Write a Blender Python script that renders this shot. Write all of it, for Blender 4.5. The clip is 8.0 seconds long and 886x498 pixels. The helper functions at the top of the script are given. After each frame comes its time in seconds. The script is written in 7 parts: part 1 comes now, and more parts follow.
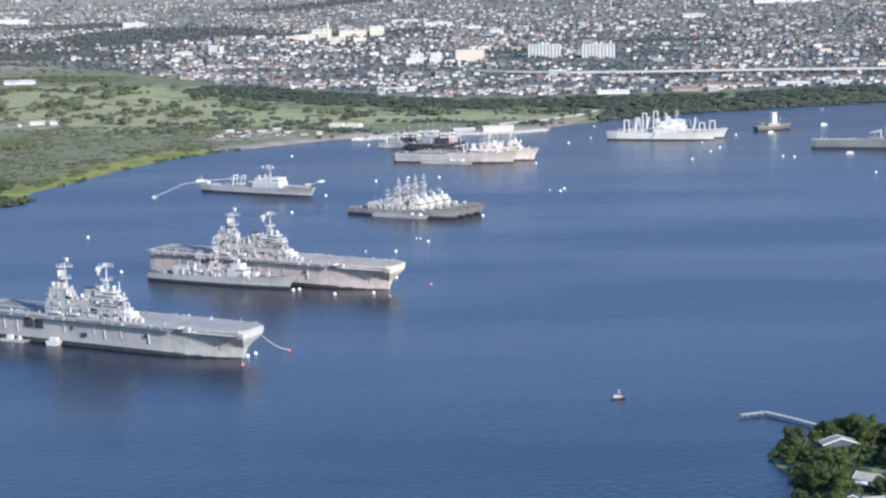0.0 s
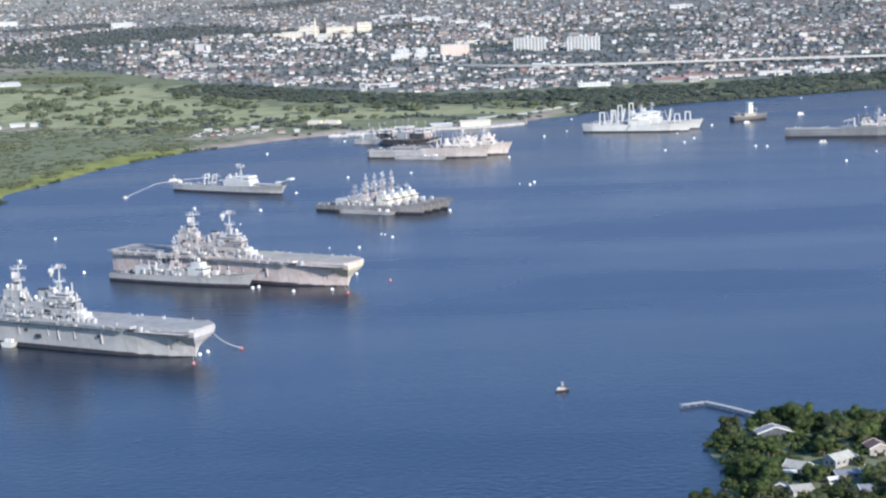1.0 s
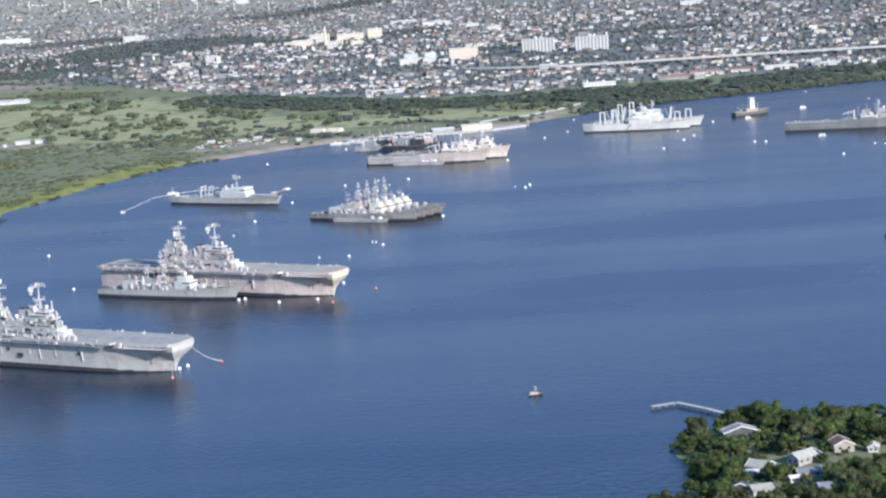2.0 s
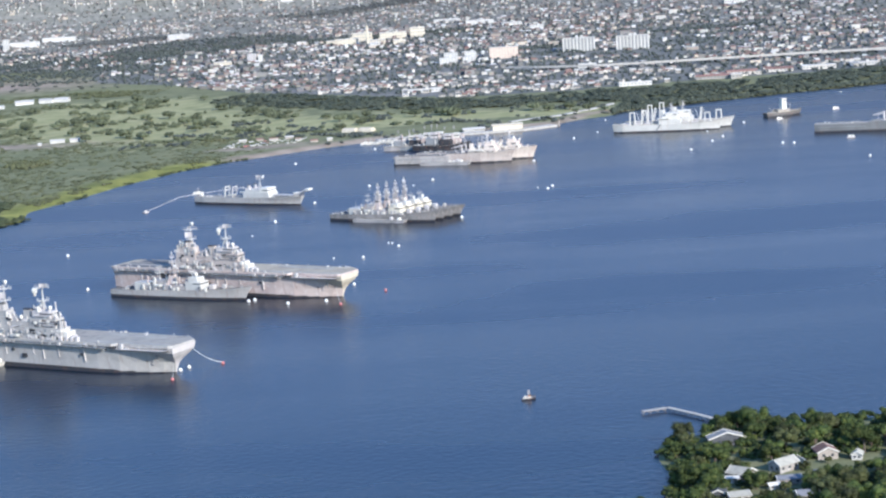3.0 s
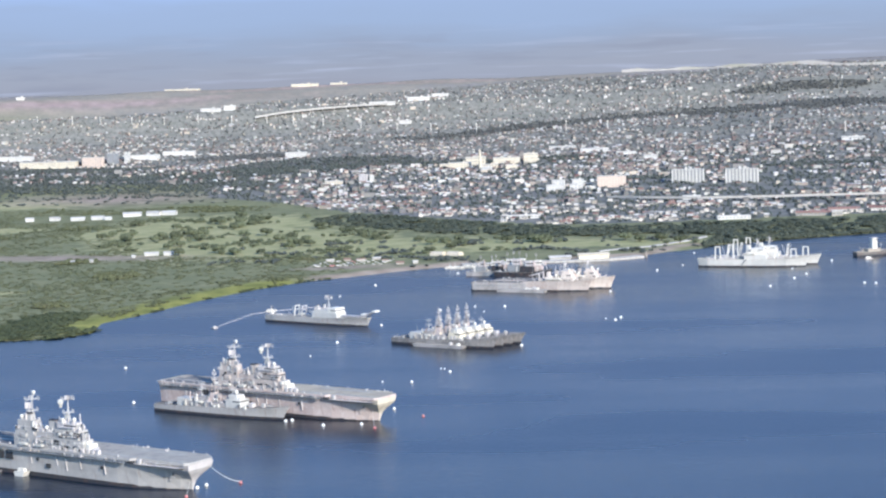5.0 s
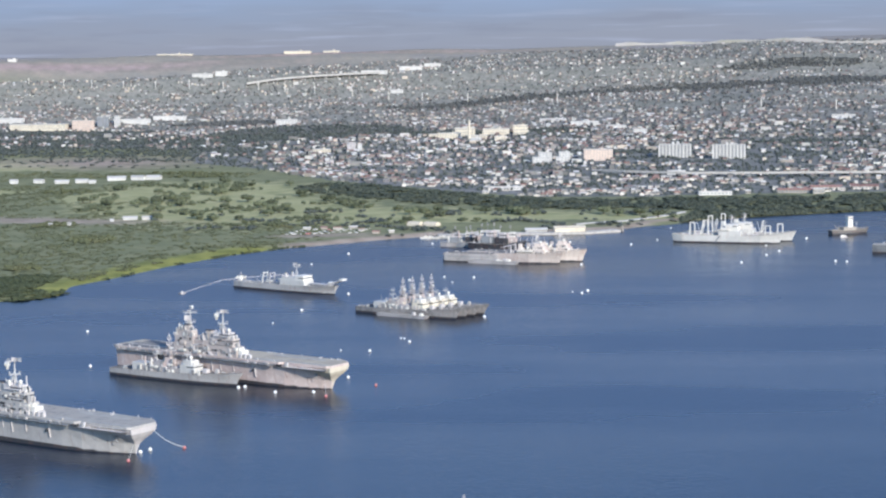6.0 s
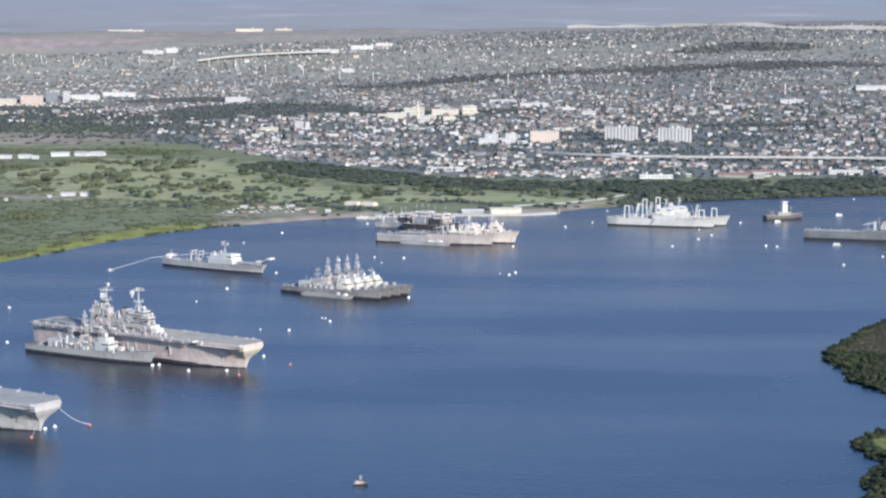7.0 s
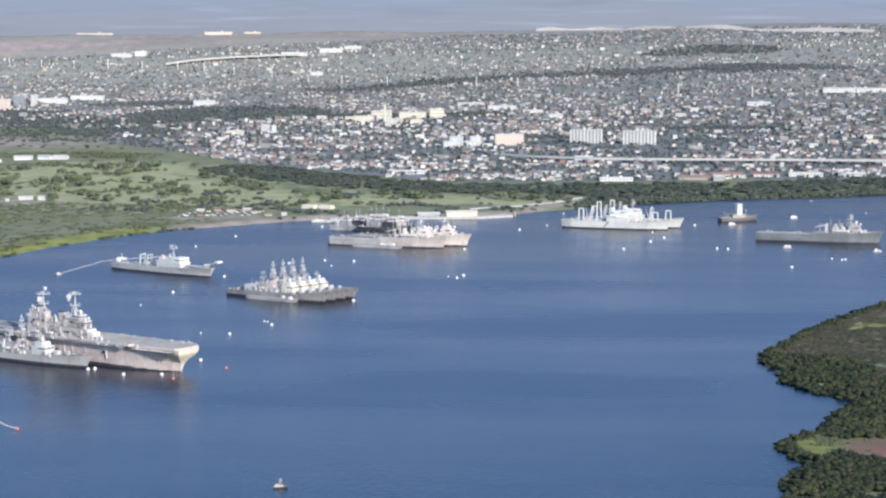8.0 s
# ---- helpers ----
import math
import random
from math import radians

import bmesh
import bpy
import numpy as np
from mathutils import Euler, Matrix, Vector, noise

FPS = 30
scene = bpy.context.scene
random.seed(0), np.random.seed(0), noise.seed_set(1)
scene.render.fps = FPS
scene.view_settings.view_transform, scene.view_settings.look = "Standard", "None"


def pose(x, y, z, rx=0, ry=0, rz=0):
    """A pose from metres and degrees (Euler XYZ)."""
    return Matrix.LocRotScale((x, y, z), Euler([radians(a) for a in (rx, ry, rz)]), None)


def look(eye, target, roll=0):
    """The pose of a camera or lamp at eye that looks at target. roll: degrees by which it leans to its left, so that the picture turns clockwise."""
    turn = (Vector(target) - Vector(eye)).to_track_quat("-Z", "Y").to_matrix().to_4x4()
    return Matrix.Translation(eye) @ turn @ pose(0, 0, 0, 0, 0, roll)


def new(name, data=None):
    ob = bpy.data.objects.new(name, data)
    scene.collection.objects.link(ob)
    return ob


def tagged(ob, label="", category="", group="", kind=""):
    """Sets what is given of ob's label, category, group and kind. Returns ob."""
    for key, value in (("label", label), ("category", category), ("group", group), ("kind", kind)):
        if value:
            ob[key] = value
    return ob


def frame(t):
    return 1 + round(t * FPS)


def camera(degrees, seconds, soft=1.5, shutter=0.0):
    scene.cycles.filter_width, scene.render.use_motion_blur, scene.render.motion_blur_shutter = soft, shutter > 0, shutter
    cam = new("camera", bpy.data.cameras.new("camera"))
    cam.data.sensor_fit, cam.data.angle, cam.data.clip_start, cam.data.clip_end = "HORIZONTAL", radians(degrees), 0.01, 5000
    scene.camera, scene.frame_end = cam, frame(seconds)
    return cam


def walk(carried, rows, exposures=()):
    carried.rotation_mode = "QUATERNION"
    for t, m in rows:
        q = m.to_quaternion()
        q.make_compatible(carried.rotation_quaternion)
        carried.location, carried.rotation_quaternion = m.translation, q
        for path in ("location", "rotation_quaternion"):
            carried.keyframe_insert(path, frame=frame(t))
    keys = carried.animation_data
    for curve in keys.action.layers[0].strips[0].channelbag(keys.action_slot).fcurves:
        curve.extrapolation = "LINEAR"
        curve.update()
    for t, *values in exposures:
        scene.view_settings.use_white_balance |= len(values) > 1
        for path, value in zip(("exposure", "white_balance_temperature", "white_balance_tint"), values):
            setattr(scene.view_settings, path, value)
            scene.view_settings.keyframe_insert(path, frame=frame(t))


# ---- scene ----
# ---- camera and path ----
cam = camera(24.6, 8.0, soft=2.3)
PATH = [
    (0, (-50.14, 8.74, 238.06), (-35.308, 996.869, 85.123), -0.82),
    (0.5, (-33.73, 3.89, 238.38), (-18.475, 994.456, 102.231), -1.21),
    (1, (-16.85, 1.17, 239.13), (-5.424, 988.915, 83.498), -1.79),
    (1.5, (0.00, -0.00, 240.00), (-0.355, 988.162, 86.587), -3.44),
    (2.8, (42.65, -0.74, 241.89), (25.569, 987.073, 87.196), -3.33),
    (3, (49.60, -0.35, 242.13), (16.723, 987.248, 88.621), -3.64),
    (3.5, (67.29, 1.59, 242.54), (4.867, 991.443, 114.903), -3.18),
    (4, (83.70, 3.65, 242.69), (8.126, 994.931, 134.747), -2.63),
    (4.5, (100.70, 5.42, 241.97), (9.677, 996.804, 147.798), -2.44),
    (4.7, (107.41, 6.03, 241.71), (13.549, 997.526, 151.619), -2.22),
    (5.8, (143.22, 8.70, 240.73), (37.671, 998.909, 149.408), -0.98),
    (6, (149.81, 9.16, 240.71), (49.127, 998.538, 135.900), -0.73),
    (6.5, (166.47, 10.12, 241.14), (66.554, 998.357, 125.324), -0.25),
    (7, (182.78, 10.49, 241.48), (100.092, 1000.440, 126.727), 0.08),
    (7.5, (199.74, 10.73, 241.49), (118.299, 999.975, 119.992), 0.39),
    (8, (216.12, 10.51, 242.25), (141.532, 1001.247, 128.746), 0.01),
]
walk(cam, [(t, look(eye, target, roll)) for t, eye, target, roll in PATH], exposures=[(0.0, 0.79, 5290, 12), (1.5, 0.79, 5290, 12), (3.0, 0.83, 5290, 12), (4.5, 0.88, 5350, 12), (6.0, 0.63, 5390, 12), (6.5, 0.61, 5390, 12), (7.0, 0.65, 5390, 12), (8.0, 0.76, 5420, 12)])

# ---- world, sun, exposure ----
SUN_EL, SUN_AZ = radians(25), math.atan2(0.62, -0.785)
world = bpy.data.worlds.new("world")
scene.world = world
world.use_nodes = True
wn = world.node_tree.nodes
sky = wn.new("ShaderNodeTexSky")
sky.sky_type, sky.sun_disc, sky.sun_elevation, sky.sun_rotation = "NISHITA", False, SUN_EL, SUN_AZ
sky.dust_density, sky.air_density, sky.ozone_density = 0.12, 1.3, 4.2
wn["Background"].inputs["Strength"].default_value = 0.125
world.node_tree.links.new(sky.outputs["Color"], wn["Background"].inputs["Color"])
sun_data = bpy.data.lights.new("sun", "SUN")
sun_data.energy, sun_data.angle, sun_data.color = 4.2, radians(0.5), (1.0, 0.845, 0.625)
sun = new("sun", sun_data)
sun.matrix_world = look((math.sin(SUN_AZ) * 800, math.cos(SUN_AZ) * 800, math.tan(SUN_EL) * 800), (0, 0, 0))


# ---- materials ----
def mat(name, base, rough=0.6, metal=0.0, vary=(), scale=1.0, bump=0.0, bscale=1.0, island=0.0, per_object=0.0, spec=0.5, streak=0.0, streak_col=(0.16, 0.08, 0.05), smear=0.35):
    """Procedural surface: base colour broken up by noise at two scales, optional tone per piece, vertical rust streaks and fine relief."""
    m = bpy.data.materials.new(name)
    m.use_nodes = True
    nt = m.node_tree
    nd, lk = nt.nodes, nt.links
    b = nd["Principled BSDF"]
    b.inputs["Roughness"].default_value = rough
    b.inputs["Metallic"].default_value = metal
    b.inputs["Specular IOR Level"].default_value = spec
    tc = nd.new("ShaderNodeTexCoord")
    col = nd.new("ShaderNodeRGB")
    col.outputs[0].default_value = (*base, 1)
    out = col.outputs[0]

    def mixed(a, fac, other, kind="MIX"):
        mx = nd.new("ShaderNodeMix")
        mx.data_type, mx.blend_type = "RGBA", kind
        lk.new(fac, mx.inputs["Factor"])
        lk.new(a, mx.inputs[6])
        if isinstance(other, tuple):
            mx.inputs[7].default_value = (*other, 1)
        else:
            lk.new(other, mx.inputs[7])
        return mx.outputs[2]

    def ramped(src, lo, hi, top=1.0):
        mr = nd.new("ShaderNodeMapRange")
        mr.inputs[1].default_value, mr.inputs[2].default_value, mr.inputs[4].default_value = lo, hi, top
        lk.new(src, mr.inputs[0])
        return mr.outputs[0]

    def grain(sc, detail=4.0, vec=None):
        n = nd.new("ShaderNodeTexNoise")
        n.inputs["Scale"].default_value, n.inputs["Detail"].default_value = sc, detail
        lk.new(vec or tc.outputs["Object"], n.inputs["Vector"])
        return n.outputs["Fac"]

    for k, (other, lo, hi) in enumerate(vary):
        out = mixed(out, ramped(grain(scale * (1, 4.3, 0.27)[k % 3], 5.0), lo, hi), other)
    if streak:
        mp = nd.new("ShaderNodeMapping")
        mp.inputs["Scale"].default_value = (smear, smear, smear * 0.12)
        lk.new(tc.outputs["Object"], mp.inputs["Vector"])
        out = mixed(out, ramped(grain(1.0, 6.0, mp.outputs[0]), 0.55, 0.72, streak), streak_col)
    if island or per_object:
        if island:
            src = nd.new("ShaderNodeNewGeometry").outputs["Random Per Island"]
        else:
            src = nd.new("ShaderNodeObjectInfo").outputs["Random"]
        hs = nd.new("ShaderNodeHueSaturation")
        amt = island or per_object
        mr = nd.new("ShaderNodeMapRange")
        mr.inputs[3].default_value, mr.inputs[4].default_value = 1 - amt, 1 + amt
        lk.new(src, mr.inputs[0])
        lk.new(mr.outputs[0], hs.inputs["Value"])
        lk.new(out, hs.inputs["Color"])
        out = hs.outputs[0]
    lk.new(out, b.inputs["Base Color"])
    if bump:
        bp = nd.new("ShaderNodeBump")
        bp.inputs["Strength"].default_value, bp.inputs["Distance"].default_value = bump, 0.3 / bscale
        lk.new(grain(bscale, 6.0), bp.inputs["Height"])
        lk.new(bp.outputs[0], b.inputs["Normal"])
    return m


def leafy(m, share=0.4):
    """Leaves let part of the light through."""
    nd, lk = m.node_tree.nodes, m.node_tree.links
    b = nd["Principled BSDF"]
    src = b.inputs["Base Color"].links[0].from_socket
    tr = nd.new("ShaderNodeBsdfTranslucent")
    lk.new(src, tr.inputs["Color"])
    mx = nd.new("ShaderNodeMixShader")
    mx.inputs[0].default_value = share
    lk.new(b.outputs[0], mx.inputs[1])
    lk.new(tr.outputs[0], mx.inputs[2])
    lk.new(mx.outputs[0], nd["Material Output"].inputs["Surface"])
    return m


GREY = mat("navy_grey_paint", (0.415, 0.395, 0.375), 0.6, 0, [((0.35, 0.333, 0.315), 0.45, 0.7), ((0.46, 0.44, 0.415), 0.5, 0.75)], 0.08, streak=0.55, streak_col=(0.24, 0.17, 0.13), smear=0.5, bump=0.2, bscale=0.6)
GREY_RUST = mat("rusted_grey_paint", (0.54, 0.452, 0.412), 0.65, 0, [((0.45, 0.355, 0.32), 0.42, 0.68), ((0.62, 0.55, 0.515), 0.52, 0.75)], 0.07, streak=0.75, streak_col=(0.28, 0.18, 0.15), smear=0.5, bump=0.2, bscale=0.6)
GREY_DARK = mat("dark_grey_paint", (0.25, 0.26, 0.27), 0.65, 0, [((0.18, 0.19, 0.20), 0.45, 0.7)], 0.1, streak=0.4, streak_col=(0.15, 0.10, 0.08))
GREY_LIGHT = mat("light_grey_paint", (0.525, 0.49, 0.475), 0.55, 0, [((0.42, 0.395, 0.385), 0.48, 0.72)], 0.12, streak=0.4, streak_col=(0.35, 0.26, 0.20))
CREAM_SHIP = mat("faded_cream_paint", (0.60, 0.53, 0.47), 0.6, 0, [((0.48, 0.38, 0.33), 0.5, 0.75)], 0.1, streak=0.5, streak_col=(0.36, 0.22, 0.16))
WHITE = mat("white_paint", (0.68, 0.65, 0.585), 0.5, 0, [((0.62, 0.60, 0.55), 0.5, 0.8)], 0.3, streak=0.25, streak_col=(0.5, 0.42, 0.34))
CREAM_WHITE = mat("cream_white_paint", (0.66, 0.60, 0.475), 0.55, 0, [((0.54, 0.48, 0.38), 0.5, 0.78)], 0.3, streak=0.3, streak_col=(0.42, 0.30, 0.22))
TAN_GREY = mat("tan_grey_paint", (0.45, 0.395, 0.36), 0.65, 0, [((0.36, 0.30, 0.27), 0.45, 0.7), ((0.52, 0.47, 0.43), 0.54, 0.75)], 0.1, streak=0.5, streak_col=(0.28, 0.18, 0.14), smear=0.5)
# Cream for a bow plate, with the sun on it put into the paint.
BOW_CREAM = mat("sunlit_bow_cream", (0.60, 0.54, 0.43), 0.6, 0, [((0.50, 0.44, 0.35), 0.48, 0.75)], 0.12, streak=0.35, streak_col=(0.34, 0.24, 0.17), smear=0.5)
GREY_MID = mat("weathered_mid_grey_paint", (0.375, 0.35, 0.34), 0.65, 0, [((0.25, 0.24, 0.23), 0.45, 0.7), ((0.40, 0.38, 0.35), 0.52, 0.75)], 0.1, streak=0.5, streak_col=(0.22, 0.15, 0.11), smear=0.5)
FRIGATE_GREY = mat("mottled_brown_grey_paint", (0.28, 0.262, 0.25), 0.65, 0, [((0.19, 0.18, 0.172), 0.44, 0.62), ((0.36, 0.335, 0.31), 0.55, 0.72)], 0.12, streak=0.5, streak_col=(0.17, 0.12, 0.10), smear=0.5)
GREY_PALE = mat("pale_merchant_paint", (0.56, 0.545, 0.51), 0.55, 0, [((0.46, 0.45, 0.42), 0.45, 0.7)], 0.08, streak=0.4, streak_col=(0.42, 0.34, 0.28))
HULL_DARK = mat("slate_grey_paint", (0.165, 0.17, 0.175), 0.65, 0, [((0.125, 0.13, 0.135), 0.45, 0.7)], 0.1, streak=0.4, streak_col=(0.13, 0.09, 0.07))
DECK_BROWN = mat("worn_brown_deck", (0.20, 0.18, 0.155), 0.9, 0, [((0.14, 0.13, 0.12), 0.45, 0.65)], 0.15)
DECK = mat("nonskid_deck", (0.335, 0.305, 0.265), 0.9, 0, [((0.33, 0.31, 0.27), 0.45, 0.65), ((0.19, 0.19, 0.19), 0.5, 0.75)], 0.05, bump=0.2, bscale=1.0)
DECK_TAN = mat("weathered_tan_deck", (0.39, 0.345, 0.265), 0.9, 0, [((0.29, 0.25, 0.20), 0.45, 0.65), ((0.45, 0.40, 0.31), 0.52, 0.75)], 0.05, bump=0.2, bscale=1.0)
DARK = mat("dark_opening", (0.03, 0.03, 0.035), 0.8, 0, [((0.05, 0.05, 0.05), 0.4, 0.7)], 0.5)
BLACK = mat("black_boot_topping", (0.035, 0.035, 0.04), 0.6, 0, [((0.09, 0.06, 0.05), 0.5, 0.7)], 0.3)
MAST = mat("mast_grey_paint", (0.44, 0.43, 0.42), 0.5, 0, [((0.36, 0.36, 0.36), 0.45, 0.7)], 0.4)
BUOY_W = mat("white_buoy_paint", (0.85, 0.85, 0.82), 0.45, 0, [((0.62, 0.60, 0.54), 0.58, 0.8)], 0.8, per_object=0.08)
BUOY_R = mat("red_buoy_paint", (0.50, 0.19, 0.18), 0.45, 0, [((0.40, 0.07, 0.06), 0.5, 0.8)], 0.8)
CHAIN = mat("pale_mooring_chain", (0.52, 0.52, 0.50), 0.7, 0, [((0.35, 0.33, 0.30), 0.5, 0.7)], 2.0)
ORANGE = mat("orange_paint", (0.42, 0.19, 0.08), 0.5, 0, [((0.45, 0.20, 0.08), 0.5, 0.7)], 1.0)
TRUNK = mat("bark", (0.13, 0.10, 0.075), 0.9, 0, [((0.08, 0.06, 0.05), 0.45, 0.7)], 2.0, bump=0.4, bscale=3)
LEAF = leafy(mat("tree_foliage", (0.088, 0.120, 0.034), 0.7, 0, [((0.045, 0.066, 0.026), 0.42, 0.58), ((0.20, 0.21, 0.05), 0.55, 0.70)], 0.16, per_object=0.45, spec=0.25))
LEAF_OLIVE = leafy(mat("olive_foliage", (0.11, 0.122, 0.045), 0.7, 0, [((0.07, 0.08, 0.04), 0.42, 0.6), ((0.14, 0.14, 0.07), 0.55, 0.75)], 0.12, per_object=0.35, spec=0.25))
# Far foliage: base colour raised and greyed to stand in for haze.
LEAF_HAZE_FAR = leafy(mat("scrub_foliage", (0.156, 0.174, 0.154), 0.85, 0, [((0.138, 0.156, 0.142), 0.42, 0.62), ((0.175, 0.184, 0.148), 0.55, 0.75)], 0.012, island=0.3, spec=0.2), 0.5)
LEAF_SCRUB = leafy(mat("thicket_foliage", (0.183, 0.196, 0.104), 0.85, 0, [((0.150, 0.164, 0.090), 0.40, 0.62), ((0.205, 0.202, 0.115), 0.55, 0.72)], 0.009, island=0.12, spec=0.2))
LEAF_GOLF = leafy(mat("park_tree_foliage", (0.160, 0.178, 0.105), 0.85, 0, [((0.135, 0.152, 0.095), 0.42, 0.62)], 0.1, per_object=0.3, spec=0.2))
LEAF_MANGROVE = leafy(mat("mangrove_foliage", (0.076, 0.084, 0.042), 0.85, 0, [((0.052, 0.064, 0.036), 0.40, 0.60), ((0.105, 0.104, 0.050), 0.55, 0.72)], 0.02, island=0.15, spec=0.15))
LEAF_DRY = leafy(mat("dry_scrub_foliage", (0.125, 0.110, 0.068), 0.85, 0, [((0.098, 0.094, 0.056), 0.40, 0.60), ((0.155, 0.132, 0.080), 0.55, 0.72)], 0.015, island=0.1, spec=0.15))
# Belt trees lightened and greyed, some haze put into the leaf colour.
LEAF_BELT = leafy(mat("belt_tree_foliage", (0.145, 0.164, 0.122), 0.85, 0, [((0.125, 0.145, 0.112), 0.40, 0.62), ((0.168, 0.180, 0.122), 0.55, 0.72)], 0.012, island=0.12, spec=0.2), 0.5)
LEAF_FRINGE = leafy(mat("mangrove_fringe_foliage", (0.138, 0.160, 0.085), 0.85, 0, [((0.11, 0.13, 0.072), 0.40, 0.62), ((0.165, 0.175, 0.085), 0.55, 0.72)], 0.02, island=0.12, spec=0.2), 0.5)
# Slope trees: a paler, greyer leaf copy with distance haze painted in.
LEAF_HAZE_SLOPE = leafy(mat("hazed_slope_foliage", (0.192, 0.200, 0.195), 0.85, 0, [((0.17, 0.178, 0.175), 0.42, 0.62), ((0.218, 0.218, 0.205), 0.55, 0.75)], 0.012, island=0.15, spec=0.2), 0.5)
CONCRETE = mat("weathered_concrete", (0.42, 0.40, 0.37), 0.85, 0, [((0.32, 0.30, 0.27), 0.45, 0.7), ((0.50, 0.48, 0.44), 0.5, 0.75)], 0.15, bump=0.2, bscale=1)
CREAM_WALL = mat("cream_wall", (0.61, 0.55, 0.43), 0.75, 0, [((0.48, 0.41, 0.30), 0.5, 0.75)], 0.1, streak=0.2, streak_col=(0.45, 0.36, 0.26))
WHITE_WALL = mat("white_wall", (0.57, 0.555, 0.52), 0.75, 0, [((0.47, 0.45, 0.42), 0.5, 0.75)], 0.1, per_object=0.08)
GREY_ROOF = mat("grey_roof", (0.185, 0.18, 0.17), 0.7, 0, [((0.24, 0.232, 0.22), 0.45, 0.7)], 0.4, per_object=0.3)
LIGHT_ROOF = mat("pale_roof", (0.51, 0.49, 0.455), 0.7, 0, [((0.50, 0.48, 0.44), 0.45, 0.7)], 0.4, per_object=0.15)
RED_ROOF = mat("red_brown_roof", (0.25, 0.15, 0.12), 0.75, 0, [((0.22, 0.115, 0.09), 0.45, 0.7)], 0.3, per_object=0.2)
DARK_ROOF = mat("dark_shingle_roof", (0.075, 0.08, 0.085), 0.8, 0, [((0.11, 0.11, 0.11), 0.45, 0.7)], 0.4, bump=0.3, bscale=3)
QUAY_ROOF = mat("sunlit_cream_roof", (0.60, 0.53, 0.41), 0.65, 0, [((0.50, 0.44, 0.34), 0.45, 0.7)], 0.3)
CREAM_ROOF = mat("cream_metal_roof", (0.42, 0.40, 0.33), 0.6, 0, [((0.33, 0.31, 0.26), 0.45, 0.7)], 0.4, per_object=0.15)
# Weathered walls, with a dark base that stands in for their shade.
HOUSE_WALL = mat("shaded_weathered_wall", (0.36, 0.34, 0.32), 0.8, 0, [((0.25, 0.23, 0.21), 0.45, 0.7)], 0.4, per_object=0.35, streak=0.3)
WINDOW_FAR = mat("tinted_glass", (0.20, 0.22, 0.25), 0.3, 0, [((0.14, 0.15, 0.17), 0.45, 0.7)], 0.3)
WINDOW = mat("window_glass", (0.05, 0.06, 0.07), 0.15, 0, [((0.03, 0.03, 0.04), 0.45, 0.7)], 0.5)
PINK_WALL = mat("peach_wall", (0.62, 0.50, 0.41), 0.75, 0, [((0.54, 0.42, 0.34), 0.5, 0.75)], 0.1)
TOWN_WALL = mat("painted_house_wall", (0.54, 0.50, 0.44), 0.75, 0, [((0.44, 0.40, 0.34), 0.45, 0.7)], 0.2, per_object=0.4)
DARK_BOARDS = mat("dark_blue_grey_boards", (0.075, 0.08, 0.09), 0.8, 0, [((0.05, 0.052, 0.058), 0.45, 0.7), ((0.17, 0.17, 0.17), 0.56, 0.75)], 0.5, bump=0.2, bscale=3)
SLATE_ROOF = mat("blue_grey_roof", (0.21, 0.215, 0.235), 0.7, 0, [((0.16, 0.165, 0.18), 0.45, 0.7)], 0.4, bump=0.2, bscale=3)
TIMBER = mat("weathered_timber", (0.36, 0.32, 0.28), 0.85, 0, [((0.24, 0.21, 0.18), 0.45, 0.7)], 1.5, bump=0.3, bscale=3)


# where each tone begins, and the tone
ROOF_TONES = [(0.0, (0.62, 0.61, 0.58)), (0.13, (0.30, 0.29, 0.27)), (0.22, (0.17, 0.17, 0.165)), (0.38, (0.225, 0.125, 0.10)), (0.62, (0.13, 0.128, 0.12)), (0.78, (0.27, 0.18, 0.145)), (0.95, (0.72, 0.71, 0.68))]
WALL_TONES = [(0.0, (0.57, 0.55, 0.51)), (0.26, (0.26, 0.25, 0.235)), (0.46, (0.19, 0.18, 0.165)), (0.66, (0.33, 0.29, 0.25)), (0.78, (0.15, 0.15, 0.145)), (0.92, (0.56, 0.49, 0.40))]


def roofs_material(name, steps):
    """Town houses: each piece its own tone."""
    m = bpy.data.materials.new(name)
    m.use_nodes = True
    nd, lk = m.node_tree.nodes, m.node_tree.links
    b = nd["Principled BSDF"]
    b.inputs["Roughness"].default_value = 0.65
    geo = nd.new("ShaderNodeNewGeometry")
    ramp = nd.new("ShaderNodeValToRGB")
    ramp.color_ramp.interpolation = "CONSTANT"
    els = ramp.color_ramp.elements
    while len(els) < len(steps):
        els.new(0.5)
    for e, (p, c) in zip(els, steps):
        e.position, e.color = p, (*c, 1)
    noise_tex = nd.new("ShaderNodeTexNoise")
    noise_tex.inputs["Scale"].default_value = 0.3
    tc = nd.new("ShaderNodeTexCoord")
    mx = nd.new("ShaderNodeMix")
    mx.data_type, mx.blend_type = "RGBA", "MULTIPLY"
    mx.inputs["Factor"].default_value = 0.35
    lk.new(tc.outputs["Object"], noise_tex.inputs["Vector"])
    lk.new(geo.outputs["Random Per Island"], ramp.inputs["Fac"])
    lk.new(ramp.outputs["Color"], mx.inputs[6])
    lk.new(noise_tex.outputs["Color"], mx.inputs[7])
    lk.new(mx.outputs[2], b.inputs["Base Color"])
    return m


ROOF_STUFF = roofs_material("town_roofs", ROOF_TONES)
HOUSE_STUFF = roofs_material("house_walls", WALL_TONES)


